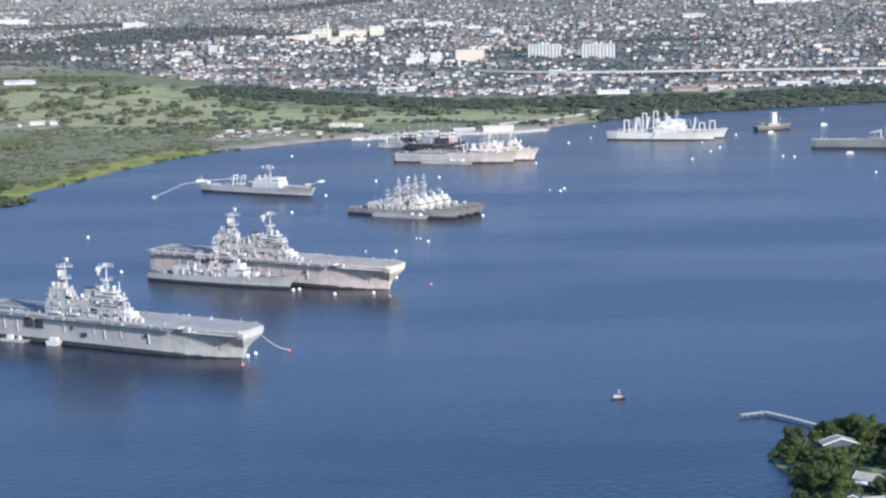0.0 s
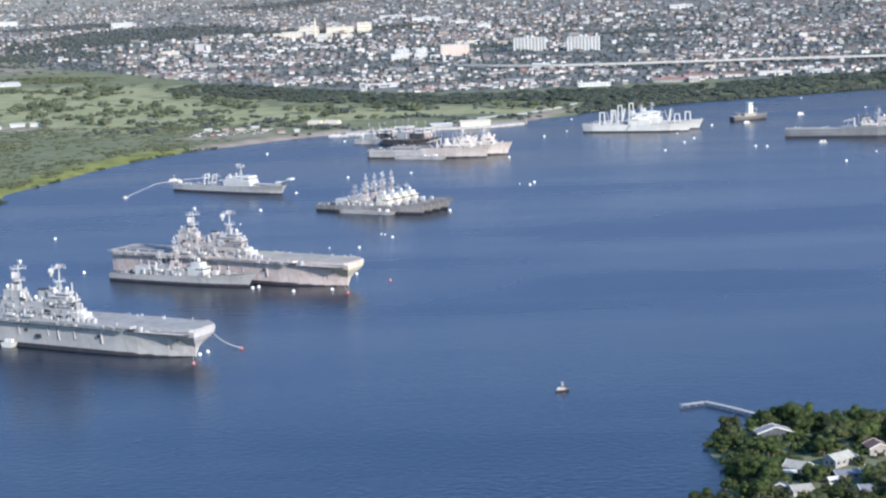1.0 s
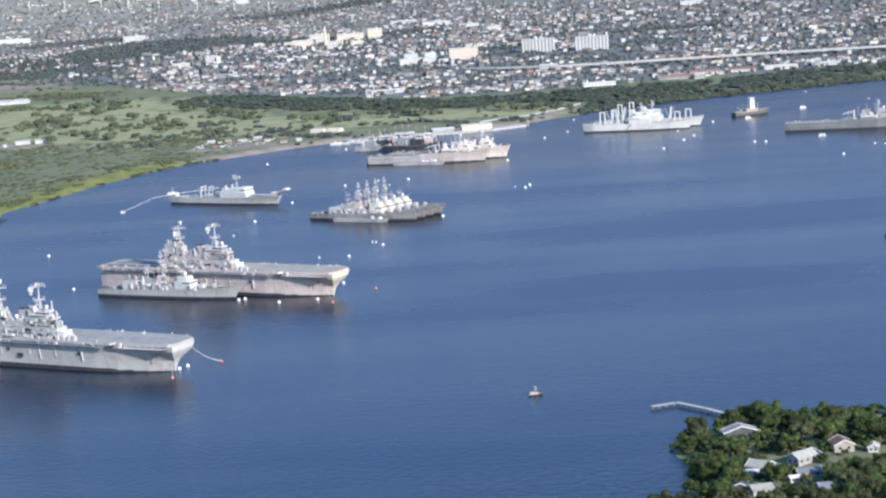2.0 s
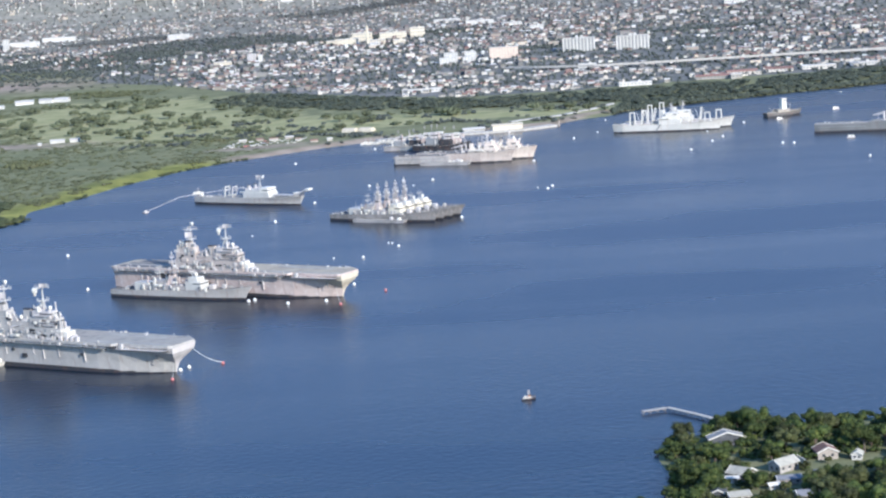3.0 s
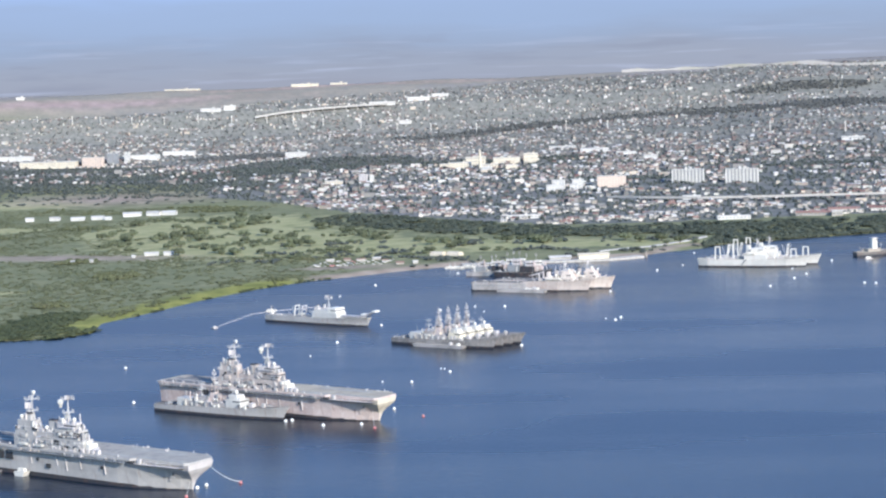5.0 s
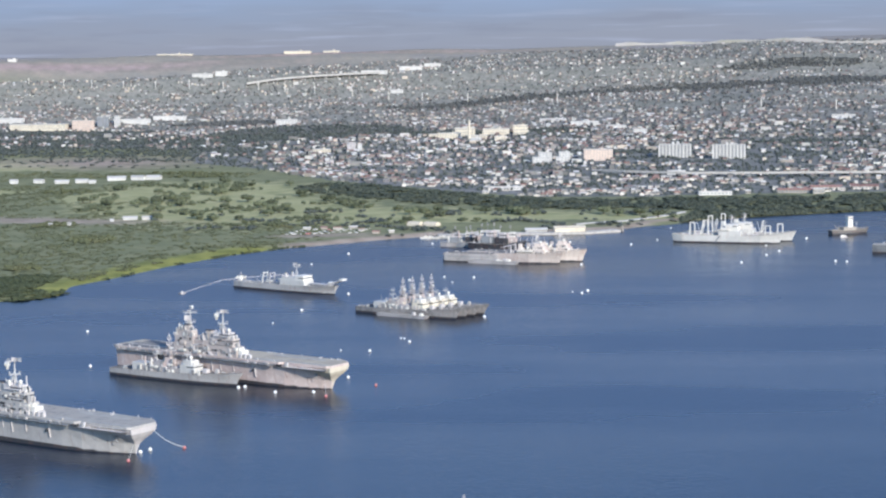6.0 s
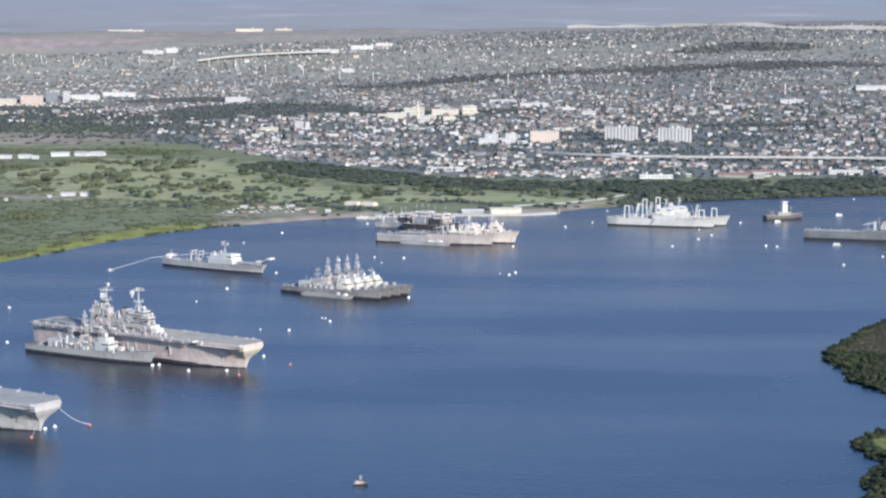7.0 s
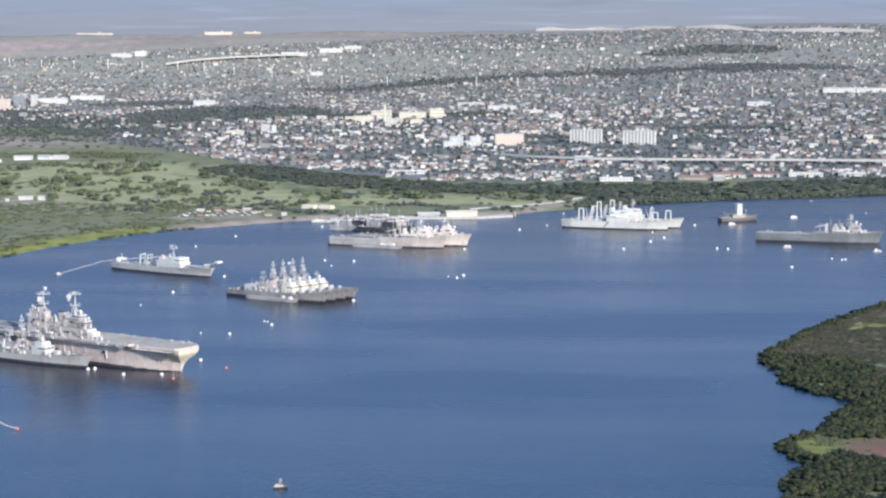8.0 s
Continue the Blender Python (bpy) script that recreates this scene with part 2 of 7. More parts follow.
def water_material():
    m = bpy.data.materials.new("harbour_water")
    m.use_nodes = True
    nd, lk = m.node_tree.nodes, m.node_tree.links
    b = nd["Principled BSDF"]
    tc = nd.new("ShaderNodeTexCoord")
    mp = nd.new("ShaderNodeMapping")
    mp.inputs["Scale"].default_value = (0.0018, 0.0062, 1)
    mp.inputs["Rotation"].default_value = (0, 0, radians(12))
    lk.new(tc.outputs["Object"], mp.inputs["Vector"])
    big = nd.new("ShaderNodeTexNoise")
    big.inputs["Scale"].default_value, big.inputs["Detail"].default_value = 1.0, 5.0
    lk.new(mp.outputs[0], big.inputs["Vector"])
    ramp = nd.new("ShaderNodeMapRange")
    ramp.inputs[1].default_value, ramp.inputs[2].default_value = 0.38, 0.62
    lk.new(big.outputs["Fac"], ramp.inputs[0])
    mx = nd.new("ShaderNodeMix")
    mx.data_type = "RGBA"
    mx.inputs[6].default_value = (0.001, 0.0068, 0.018, 1)
    mx.inputs[7].default_value = (0.0015, 0.0125, 0.038, 1)
    lk.new(ramp.outputs[0], mx.inputs["Factor"])
    lk.new(mx.outputs[2], b.inputs["Base Color"])
    rr = nd.new("ShaderNodeMapRange")
    rr.inputs[3].default_value, rr.inputs[4].default_value = 0.20, 0.30
    lk.new(ramp.outputs[0], rr.inputs[0])
    lk.new(rr.outputs[0], b.inputs["Roughness"])
    b.inputs["IOR"].default_value = 1.33
    rip = nd.new("ShaderNodeTexNoise")
    rip.inputs["Scale"].default_value, rip.inputs["Detail"].default_value = 0.25, 6.0
    lk.new(tc.outputs["Object"], rip.inputs["Vector"])
    bp = nd.new("ShaderNodeBump")
    bp.inputs["Distance"].default_value = 0.5
    # calmer water in the lee of the headland, and wind lanes everywhere
    lee = nd.new("ShaderNodeVectorMath")
    lee.operation = "DISTANCE"
    lee.inputs[1].default_value = (560, 1850, 0)
    lk.new(tc.outputs["Object"], lee.inputs[0])
    calm = nd.new("ShaderNodeMapRange")
    calm.interpolation_type = "SMOOTHSTEP"
    calm.inputs[1].default_value, calm.inputs[2].default_value, calm.inputs[3].default_value, calm.inputs[4].default_value = 150.0, 850.0, 0.40, 0.88
    lk.new(lee.outputs["Value"], calm.inputs[0])
    lane = nd.new("ShaderNodeMapRange")
    lane.inputs[3].default_value, lane.inputs[4].default_value = 1.12, 0.86
    lk.new(ramp.outputs[0], lane.inputs[0])
    chop = nd.new("ShaderNodeMath")
    chop.operation = "MULTIPLY"
    lk.new(calm.outputs[0], chop.inputs[0])
    lk.new(lane.outputs[0], chop.inputs[1])
    lk.new(chop.outputs[0], bp.inputs["Strength"])
    lk.new(rip.outputs["Fac"], bp.inputs["Height"])
    lk.new(bp.outputs[0], b.inputs["Normal"])
    return m


def ground_material():
    """Land cover by area: scrub, grass, bare soil, marsh and streets, each broken up by noise; haze is painted into the
    far ground.
    """
    m = bpy.data.materials.new("land_cover")
    m.use_nodes = True
    nd, lk = m.node_tree.nodes, m.node_tree.links
    b = nd["Principled BSDF"]
    b.inputs["Roughness"].default_value = 0.95
    b.inputs["Specular IOR Level"].default_value = 0.1
    tc = nd.new("ShaderNodeTexCoord")
    at = nd.new("ShaderNodeVertexColor")
    at.layer_name = "cover"
    sep = nd.new("ShaderNodeSeparateColor")
    lk.new(at.outputs["Color"], sep.inputs[0])

    def grain(sc):
        n = nd.new("ShaderNodeTexNoise")
        n.inputs["Scale"].default_value, n.inputs["Detail"].default_value = sc, 6.0
        lk.new(tc.outputs["Object"], n.inputs["Vector"])
        return n.outputs["Fac"]

    def two(lo, hi, fac):
        mx = nd.new("ShaderNodeMix")
        mx.data_type = "RGBA"
        for slot, v in ((6, lo), (7, hi)):
            if isinstance(v, tuple):
                mx.inputs[slot].default_value = (*v, 1)
            else:
                lk.new(v, mx.inputs[slot])
        lk.new(fac, mx.inputs["Factor"])
        return mx.outputs[2]

    def sharp(src, noise_out, width=0.25):
        add = nd.new("ShaderNodeMath")
        add.operation = "MULTIPLY_ADD"
        lk.new(noise_out, add.inputs[0])
        add.inputs[1].default_value = 0.7
        lk.new(src, add.inputs[2])
        mr = nd.new("ShaderNodeMapRange")
        mr.inputs[1].default_value, mr.inputs[2].default_value = 0.85 - width / 2, 0.85 + width / 2
        lk.new(add.outputs[0], mr.inputs[0])
        return mr.outputs[0]

    fine, mid, wide = grain(0.11), grain(0.03), grain(0.006)
    stretched = nd.new("ShaderNodeMapRange")
    stretched.inputs[1].default_value, stretched.inputs[2].default_value = 0.35, 0.65
    lk.new(mid, stretched.inputs[0])
    scrub = two((0.164, 0.175, 0.096), (0.213, 0.214, 0.117), stretched.outputs[0])
    grass = two((0.28, 0.285, 0.135), (0.37, 0.352, 0.19), stretched.outputs[0])
    soil = two((0.27, 0.215, 0.175), (0.36, 0.30, 0.24), stretched.outputs[0])
    marsh = two((0.145, 0.158, 0.048), (0.29, 0.285, 0.082), stretched.outputs[0])
    c = two(scrub, grass, sharp(sep.outputs[0], mid))
    place = nd.new("ShaderNodeSeparateXYZ")
    lk.new(tc.outputs["Object"], place.inputs[0])
    # Past 4480 m soil and fields turn pale grey-mauve, haze put into their colour.
    upland_haze = nd.new("ShaderNodeMapRange")
    upland_haze.inputs[1].default_value, upland_haze.inputs[2].default_value = 4480.0, 4620.0
    lk.new(place.outputs["Y"], upland_haze.inputs[0])
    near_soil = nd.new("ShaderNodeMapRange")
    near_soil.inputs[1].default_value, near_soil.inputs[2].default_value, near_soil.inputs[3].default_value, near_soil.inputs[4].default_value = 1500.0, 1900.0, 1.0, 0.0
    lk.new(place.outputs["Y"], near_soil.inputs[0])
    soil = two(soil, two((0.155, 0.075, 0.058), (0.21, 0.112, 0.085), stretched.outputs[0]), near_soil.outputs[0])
    soil = two(soil, two((0.25, 0.20, 0.195), (0.30, 0.245, 0.235), stretched.outputs[0]), upland_haze.outputs[0])
    c = two(c, soil, sharp(sep.outputs[1], mid, 0.8))
    c = two(c, marsh, sharp(sep.outputs[2], fine, 0.35))
    speck = nd.new("ShaderNodeMapRange")
    speck.inputs[1].default_value, speck.inputs[2].default_value = 0.42, 0.6
    lk.new(fine, speck.inputs[0])
    band = nd.new("ShaderNodeMapping")
    band.inputs["Scale"].default_value = (0.0035, 0.017, 1)
    lk.new(tc.outputs["Object"], band.inputs["Vector"])
    rows = nd.new("ShaderNodeTexNoise")
    rows.inputs["Scale"].default_value, rows.inputs["Detail"].default_value = 1.0, 6.0
    lk.new(band.outputs[0], rows.inputs["Vector"])
    banded = nd.new("ShaderNodeMapRange")
    banded.inputs[1].default_value, banded.inputs[2].default_value = 0.38, 0.62
    lk.new(rows.outputs["Fac"], banded.inputs[0])
    streets = two((0.17, 0.168, 0.155), (0.24, 0.23, 0.215), speck.outputs[0])
    # Town soil is greyed a little in place of haze.
    town_soil = two((0.150, 0.156, 0.138), streets, banded.outputs[0])
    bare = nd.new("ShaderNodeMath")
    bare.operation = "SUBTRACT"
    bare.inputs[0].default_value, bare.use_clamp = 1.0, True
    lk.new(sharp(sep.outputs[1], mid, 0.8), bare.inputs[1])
    hazed_field = nd.new("ShaderNodeMath")
    hazed_field.operation = "MULTIPLY"
    lk.new(bare.outputs[0], hazed_field.inputs[0])
    lk.new(upland_haze.outputs[0], hazed_field.inputs[1])
    c = two(c, two((0.175, 0.172, 0.172), (0.25, 0.235, 0.23), banded.outputs[0]), hazed_field.outputs[0])
    c = two(c, town_soil, sharp(at.outputs["Alpha"], mid))
    dark = nd.new("ShaderNodeMix")
    dark.data_type, dark.blend_type = "RGBA", "MULTIPLY"
    dark.inputs["Factor"].default_value = 0.5
    lk.new(c, dark.inputs[6])
    tone = two((0.55, 0.55, 0.55), (1.3, 1.3, 1.3), fine)
    lk.new(tone, dark.inputs[7])
    lk.new(dark.outputs[2], b.inputs["Base Color"])
    bp = nd.new("ShaderNodeBump")
    bp.inputs["Strength"].default_value, bp.inputs["Distance"].default_value = 0.6, 1.5
    lk.new(fine, bp.inputs["Height"])
    lk.new(bp.outputs[0], b.inputs["Normal"])
    return m


def backdrop_material():
    """Far slopes under haze, paling up into blue; haze and sky are painted as a glowing ramp."""
    m = bpy.data.materials.new("hazed_ranges_glow")
    m.use_nodes = True
    nd, lk = m.node_tree.nodes, m.node_tree.links
    nd.remove(nd["Principled BSDF"])
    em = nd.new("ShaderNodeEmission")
    tc = nd.new("ShaderNodeTexCoord")
    sx = nd.new("ShaderNodeSeparateXYZ")
    lk.new(tc.outputs["Object"], sx.inputs[0])

    def grain(across, up, detail):
        mp = nd.new("ShaderNodeMapping")
        mp.inputs["Scale"].default_value = (across, across, up)
        lk.new(tc.outputs["Object"], mp.inputs["Vector"])
        n = nd.new("ShaderNodeTexNoise")
        n.inputs["Scale"].default_value, n.inputs["Detail"].default_value = 1.0, detail
        lk.new(mp.outputs[0], n.inputs["Vector"])
        return n.outputs["Fac"]

    def ranged(src, lo, hi, top=1.0):
        mr = nd.new("ShaderNodeMapRange")
        mr.inputs[1].default_value, mr.inputs[2].default_value, mr.inputs[4].default_value = lo, hi, top
        lk.new(src, mr.inputs[0])
        return mr.outputs[0]

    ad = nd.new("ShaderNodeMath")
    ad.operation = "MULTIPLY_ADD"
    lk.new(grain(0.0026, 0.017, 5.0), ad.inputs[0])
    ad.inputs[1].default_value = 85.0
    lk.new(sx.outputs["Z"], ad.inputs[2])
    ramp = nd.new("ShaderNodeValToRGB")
    # The upper steps lie out of view, set for what the water reflects.
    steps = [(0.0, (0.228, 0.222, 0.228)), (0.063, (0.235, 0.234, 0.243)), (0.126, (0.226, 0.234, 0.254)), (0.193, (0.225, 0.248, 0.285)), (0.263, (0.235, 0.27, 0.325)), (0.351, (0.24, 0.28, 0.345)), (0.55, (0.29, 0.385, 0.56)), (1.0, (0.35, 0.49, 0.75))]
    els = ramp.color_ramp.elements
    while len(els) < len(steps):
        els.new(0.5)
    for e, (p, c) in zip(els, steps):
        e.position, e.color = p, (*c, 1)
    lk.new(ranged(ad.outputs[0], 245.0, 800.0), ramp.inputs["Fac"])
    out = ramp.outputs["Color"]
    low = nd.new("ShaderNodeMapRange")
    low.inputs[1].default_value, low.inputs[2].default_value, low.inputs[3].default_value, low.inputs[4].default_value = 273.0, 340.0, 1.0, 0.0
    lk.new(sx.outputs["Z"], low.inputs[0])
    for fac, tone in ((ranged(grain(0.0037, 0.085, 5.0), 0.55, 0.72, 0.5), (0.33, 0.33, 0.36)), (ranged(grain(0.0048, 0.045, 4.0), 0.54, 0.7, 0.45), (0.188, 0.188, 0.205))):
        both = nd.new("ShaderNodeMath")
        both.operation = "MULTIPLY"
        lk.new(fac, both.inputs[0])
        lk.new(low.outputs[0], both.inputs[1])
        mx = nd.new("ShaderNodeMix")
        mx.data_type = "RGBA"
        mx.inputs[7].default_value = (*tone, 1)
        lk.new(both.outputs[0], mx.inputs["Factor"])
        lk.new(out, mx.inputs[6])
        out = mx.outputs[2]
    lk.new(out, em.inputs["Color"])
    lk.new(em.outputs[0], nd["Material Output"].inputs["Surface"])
    return m


# ---- building tools ----
def part(name, bm, material, parent=None, label="", smooth=False):
    me = bpy.data.meshes.new(name)
    bmesh.ops.recalc_face_normals(bm, faces=bm.faces)
    bm.to_mesh(me)
    bm.free()
    for mt in (material if isinstance(material, (list, tuple)) else [material]):
        me.materials.append(mt)
    if smooth:
        me.polygons.foreach_set("use_smooth", [True] * len(me.polygons))
    ob = new(name, me)
    if parent is not None:
        ob.parent = parent
    if label:
        tagged(ob, label)
    return ob


def mesh_part(name, me, parent, label="", m=None):
    ob = new(name, me)
    ob.parent = parent
    if m is not None:
        ob.matrix_basis = m
    if label:
        tagged(ob, label)
    return ob


def thing(name, m, label, category, group="", kind=""):
    ob = new(name)
    ob.empty_display_size = 2
    ob.matrix_basis = m
    return tagged(ob, label, category, group, kind)


def prism(bm, base, top):
    """A solid between two rings of as many points."""
    a, b = [bm.verts.new(p) for p in base], [bm.verts.new(p) for p in top]
    n = len(a)
    bm.faces.new(a[::-1])
    bm.faces.new(b)
    for i in range(n):
        bm.faces.new((a[i], a[(i + 1) % n], b[(i + 1) % n], b[i]))
    return bm


def box(bm, x0, x1, y0, y1, z0, z1, inset=0.0, rake=0.0, bev=0.0):
    """A block; inset narrows its top, rake sets the top's front back."""
    c = min(bev, (x1 - x0) * 0.3, (y1 - y0) * 0.3)

    def ring(ax, bx, ay, by, z):
        if c <= 0:
            return [(ax, ay, z), (bx, ay, z), (bx, by, z), (ax, by, z)]
        return [(ax + c, ay, z), (bx - c, ay, z), (bx, ay + c, z), (bx, by - c, z), (bx - c, by, z), (ax + c, by, z), (ax, by - c, z), (ax, ay + c, z)]

    return prism(bm, ring(x0, x1, y0, y1, z0), ring(x0 + inset, x1 - inset - rake, y0 + inset, y1 - inset, z1))


def rod(bm, p, q, r, r2=None, n=6):
    p, q = Vector(p), Vector(q)
    d = (q - p).normalized()
    s = d.orthogonal().normalized()
    t = d.cross(s)
    r2 = r if r2 is None else r2
    ring = lambda c, rr: [c + (s * math.cos(2 * math.pi * i / n) + t * math.sin(2 * math.pi * i / n)) * rr for i in range(n)]
    return prism(bm, ring(p, r), ring(q, r2))


def dome(bm, c, r, squash=1.0, u=8, v=6):
    m = Matrix.Translation(c) @ Matrix.Diagonal((r, r, r * squash, 1))
    bmesh.ops.create_uvsphere(bm, u_segments=u, v_segments=v, radius=1.0, matrix=m)
    return bm


def loft(bm, sections, cap=True):
    """Skin over rings of as many points."""
    rings = [[bm.verts.new(p) for p in s] for s in sections]
    n = len(rings[0])
    for a, b in zip(rings, rings[1:]):
        for i in range(n - 1):
            try:
                bm.faces.new((a[i], a[i + 1], b[i + 1], b[i]))
            except ValueError:
                pass
    if cap:
        for r in (rings[0], rings[-1][::-1]):
            try:
                bm.faces.new(r)
            except ValueError:
                pass
    # deck
    for a, b in zip(rings, rings[1:]):
        bm.faces.new((a[0], b[0], b[-1], a[-1]))
    bmesh.ops.remove_doubles(bm, verts=bm.verts, dist=0.01)
    return bm


def hull_mesh(stations, keel=-2.0):
    """A ship's hull from stations of x, half-breadth at the deck, half-breadth at the waterline, deck height, and the forward
    reach of the deck over the waterline."""
    bm = bmesh.new()
    rings = []
    for x, bd, bw, zd, reach in stations:
        side = []
        for f in (1.0, 0.7, 0.4, 0.0):
            z = zd * f
            half = bw + (bd - bw) * f ** 1.8
            side.append((x + reach * f ** 1.4, max(half, 0.05), z))
        side.append((x, max(bw * 0.9, 0.05), keel))
        rings.append([(a, -b, c) for a, b, c in side] + [(a, b, c) for a, b, c in side[::-1]])
    return loft(bm, rings)


def at(x, y, heading, z=0.0):
    """A pose on the water or land, heading in degrees from east, anticlockwise."""
    return pose(x, y, z, 0, 0, heading)

# ---- land, water, distance ----
MAINLAND = [(-4200, 1500), (-904.9, 1774.7), (-563.1, 1812.1), (-479.7, 1821.2), (-428.4, 1829.3), (-404.3, 1869.7), (-413.5, 1936.5), (-386.4, 2011.4), (-355.3, 2112.7), (-313.1, 2215),
            (-263.8, 2291), (-231.6, 2316.4), (-173.3, 2375.2), (-98.7, 2432.1), (-20.2, 2448.3), (29.2, 2454.4), (74.6, 2464.5), (116.9, 2488.9), (120.9, 2511.3), (151.2, 2549.8),
            (183.4, 2572.2), (206.7, 2624), (324.7, 2690.1), (440.7, 2749), (613.3, 2824.3), (908.1, 2926.1), (4200, 3000), (4200, 6500), (-4200, 6500)]
HEADLAND = [(462.5, 1738.3), (429.2, 1685.7), (376.8, 1575.6), (337.5, 1472.7), (335.5, 1420.2), (344.5, 1394), (340.4, 1364.7), (358.5, 1325.4), (382.5, 1293.1), (360.4, 1240.7), (348.3, 1197.4), (322.2, 1163.2), (325.1, 1125.9),
            (333.1, 1104.8), (316, 1069.5), (314, 1029.3), (291, 972), (236, 956), (190, 952), (160, 958), (143.4, 957.8), (138.4, 942.7), (113.3, 924.6), (111.3, 898.5), (115.3, 863.3), (109.3, 841.2),
            (108, 813), (99, 805), (86, 803), (82, 790), (100, 745), (80, 640), (0, 300), (-300, -600), (-300, -2500), (4200, -2500), (4200, 2000), (704.1, 1911.2)]
# the far plain, drawn in towards the town: true distance, and where it is built
FAR_TRUE = [0, 4000, 4500, 5000, 5600, 6200, 6600, 7000, 7600, 8400, 9000, 11500, 20000]
FAR_BUILT = [0, 4000, 4330, 4520, 4620, 4690, 4725, 4755, 4790, 4830, 4855, 4900, 6400]
RISE = ([0, 2000, 3500, 3900, 4400, 5000, 5600, 6200, 6600, 7000, 7600, 8400, 9000, 15000], [2, 2, 6, 14, 22, 32, 44, 62, 84, 122, 136, 152, 160, 166])
LEAN = ([-0.26, -0.16, -0.03, 0.03, 0.08, 0.3], [-26, -14, 0, 14, 42, 52])


def drawn_in(x, y):
    """From true ground to built ground, with the scale there."""
    far = np.hypot(x - 150, y)
    k = np.interp(far, FAR_TRUE, FAR_BUILT) / far
    return 150 + (x - 150) * k, y * k, k


def drawn_out(x, y):
    """From built ground back to true ground."""
    far = np.maximum(np.hypot(x - 150, y), 1.0)
    k = np.interp(far, FAR_BUILT, FAR_TRUE) / far
    return 150 + (x - 150) * k, y * k


def far_at(x, y):
    bx, by, k = drawn_in(float(x), float(y))
    return float(bx), float(by), float(k)


def inland(px, py, poly):
    """Distance in from a shore line; negative outside it."""
    best, inside = np.full(px.shape, 1e9), np.zeros(px.shape, bool)
    for (ax, ay), (bx, by) in zip(poly, poly[1:] + poly[:1]):
        dx, dy = bx - ax, by - ay
        k = np.clip(((px - ax) * dx + (py - ay) * dy) / (dx * dx + dy * dy), 0, 1)
        best = np.minimum(best, np.hypot(px - ax - k * dx, py - ay - k * dy))
        cross = ((ay > py) != (by > py)) & (px < (bx - ax) * (py - ay) / (by - ay + 1e-12) + ax)
        inside ^= cross
    return np.where(inside, best, -best)


def land_height(px, py):
    px, py = np.asarray(px, float), np.asarray(py, float)
    d = np.maximum(inland(px, py, MAINLAND), inland(px, py, HEADLAND))
    tx, ty = drawn_out(px, py)
    far, built = np.maximum(np.hypot(tx - 150, ty), 1.0), np.maximum(np.hypot(px - 150, py), 1.0)
    base = np.interp(far, *RISE) + np.interp(np.arctan2(tx - 80, ty), *LEAN) * np.clip((far - 4200) / 1300, 0, 1)
    base = base + np.clip((far - 4600) / 900, 0, 1) * (3 * np.sin(tx / 231 + 0.6) + 2.5 * np.sin(tx / 127 + ty / 400) + 1.5 * np.sin(ty / 173 + 1.3))
    base = np.where(far > 4000, 242 - (242 - base) * built / far, base)
    return np.minimum(np.clip(d * 0.16, -4, None), base), d


def blob(px, py, x, y, rx, ry, turn=0.0):
    """Soft patch: 1 at its middle, 0.5 at its rim."""
    c, s = math.cos(radians(turn)), math.sin(radians(turn))
    u, v = (px - x) * c + (py - y) * s, -(px - x) * s + (py - y) * c
    return np.clip(1.0 - 0.5 * np.hypot(u / rx, v / ry), 0, 1)


def along(px, py, line, half):
    """Soft band round a line: 1 on it, 0.5 at half its breadth."""
    best = np.full(px.shape, 1e9)
    for (ax, ay), (bx, by) in zip(line, line[1:]):
        dx, dy = bx - ax, by - ay
        k = np.clip(((px - ax) * dx + (py - ay) * dy) / (dx * dx + dy * dy), 0, 1)
        best = np.minimum(best, np.hypot(px - ax - k * dx, py - ay - k * dy))
    return np.clip(1.0 - 0.5 * best / half, 0, 1)


def town_ground(x, y):
    """Where streets and yards lie, in true ground."""
    r = np.hypot(x - 80, y)
    front = np.interp(x, [-1500, -900, -760, -680, -520, -365, -108, 14, 172, 470, 1200], [4080, 4060, 3980, 3680, 3545, 3300, 3035, 2945, 2965, 3025, 3100])
    back = np.interp(np.arctan2(x - 80, y), [-0.34, -0.2, -0.12, -0.05, 0.3], [7000, 7400, 8100, 9200, 8700])
    return (y > front) & (r < back)


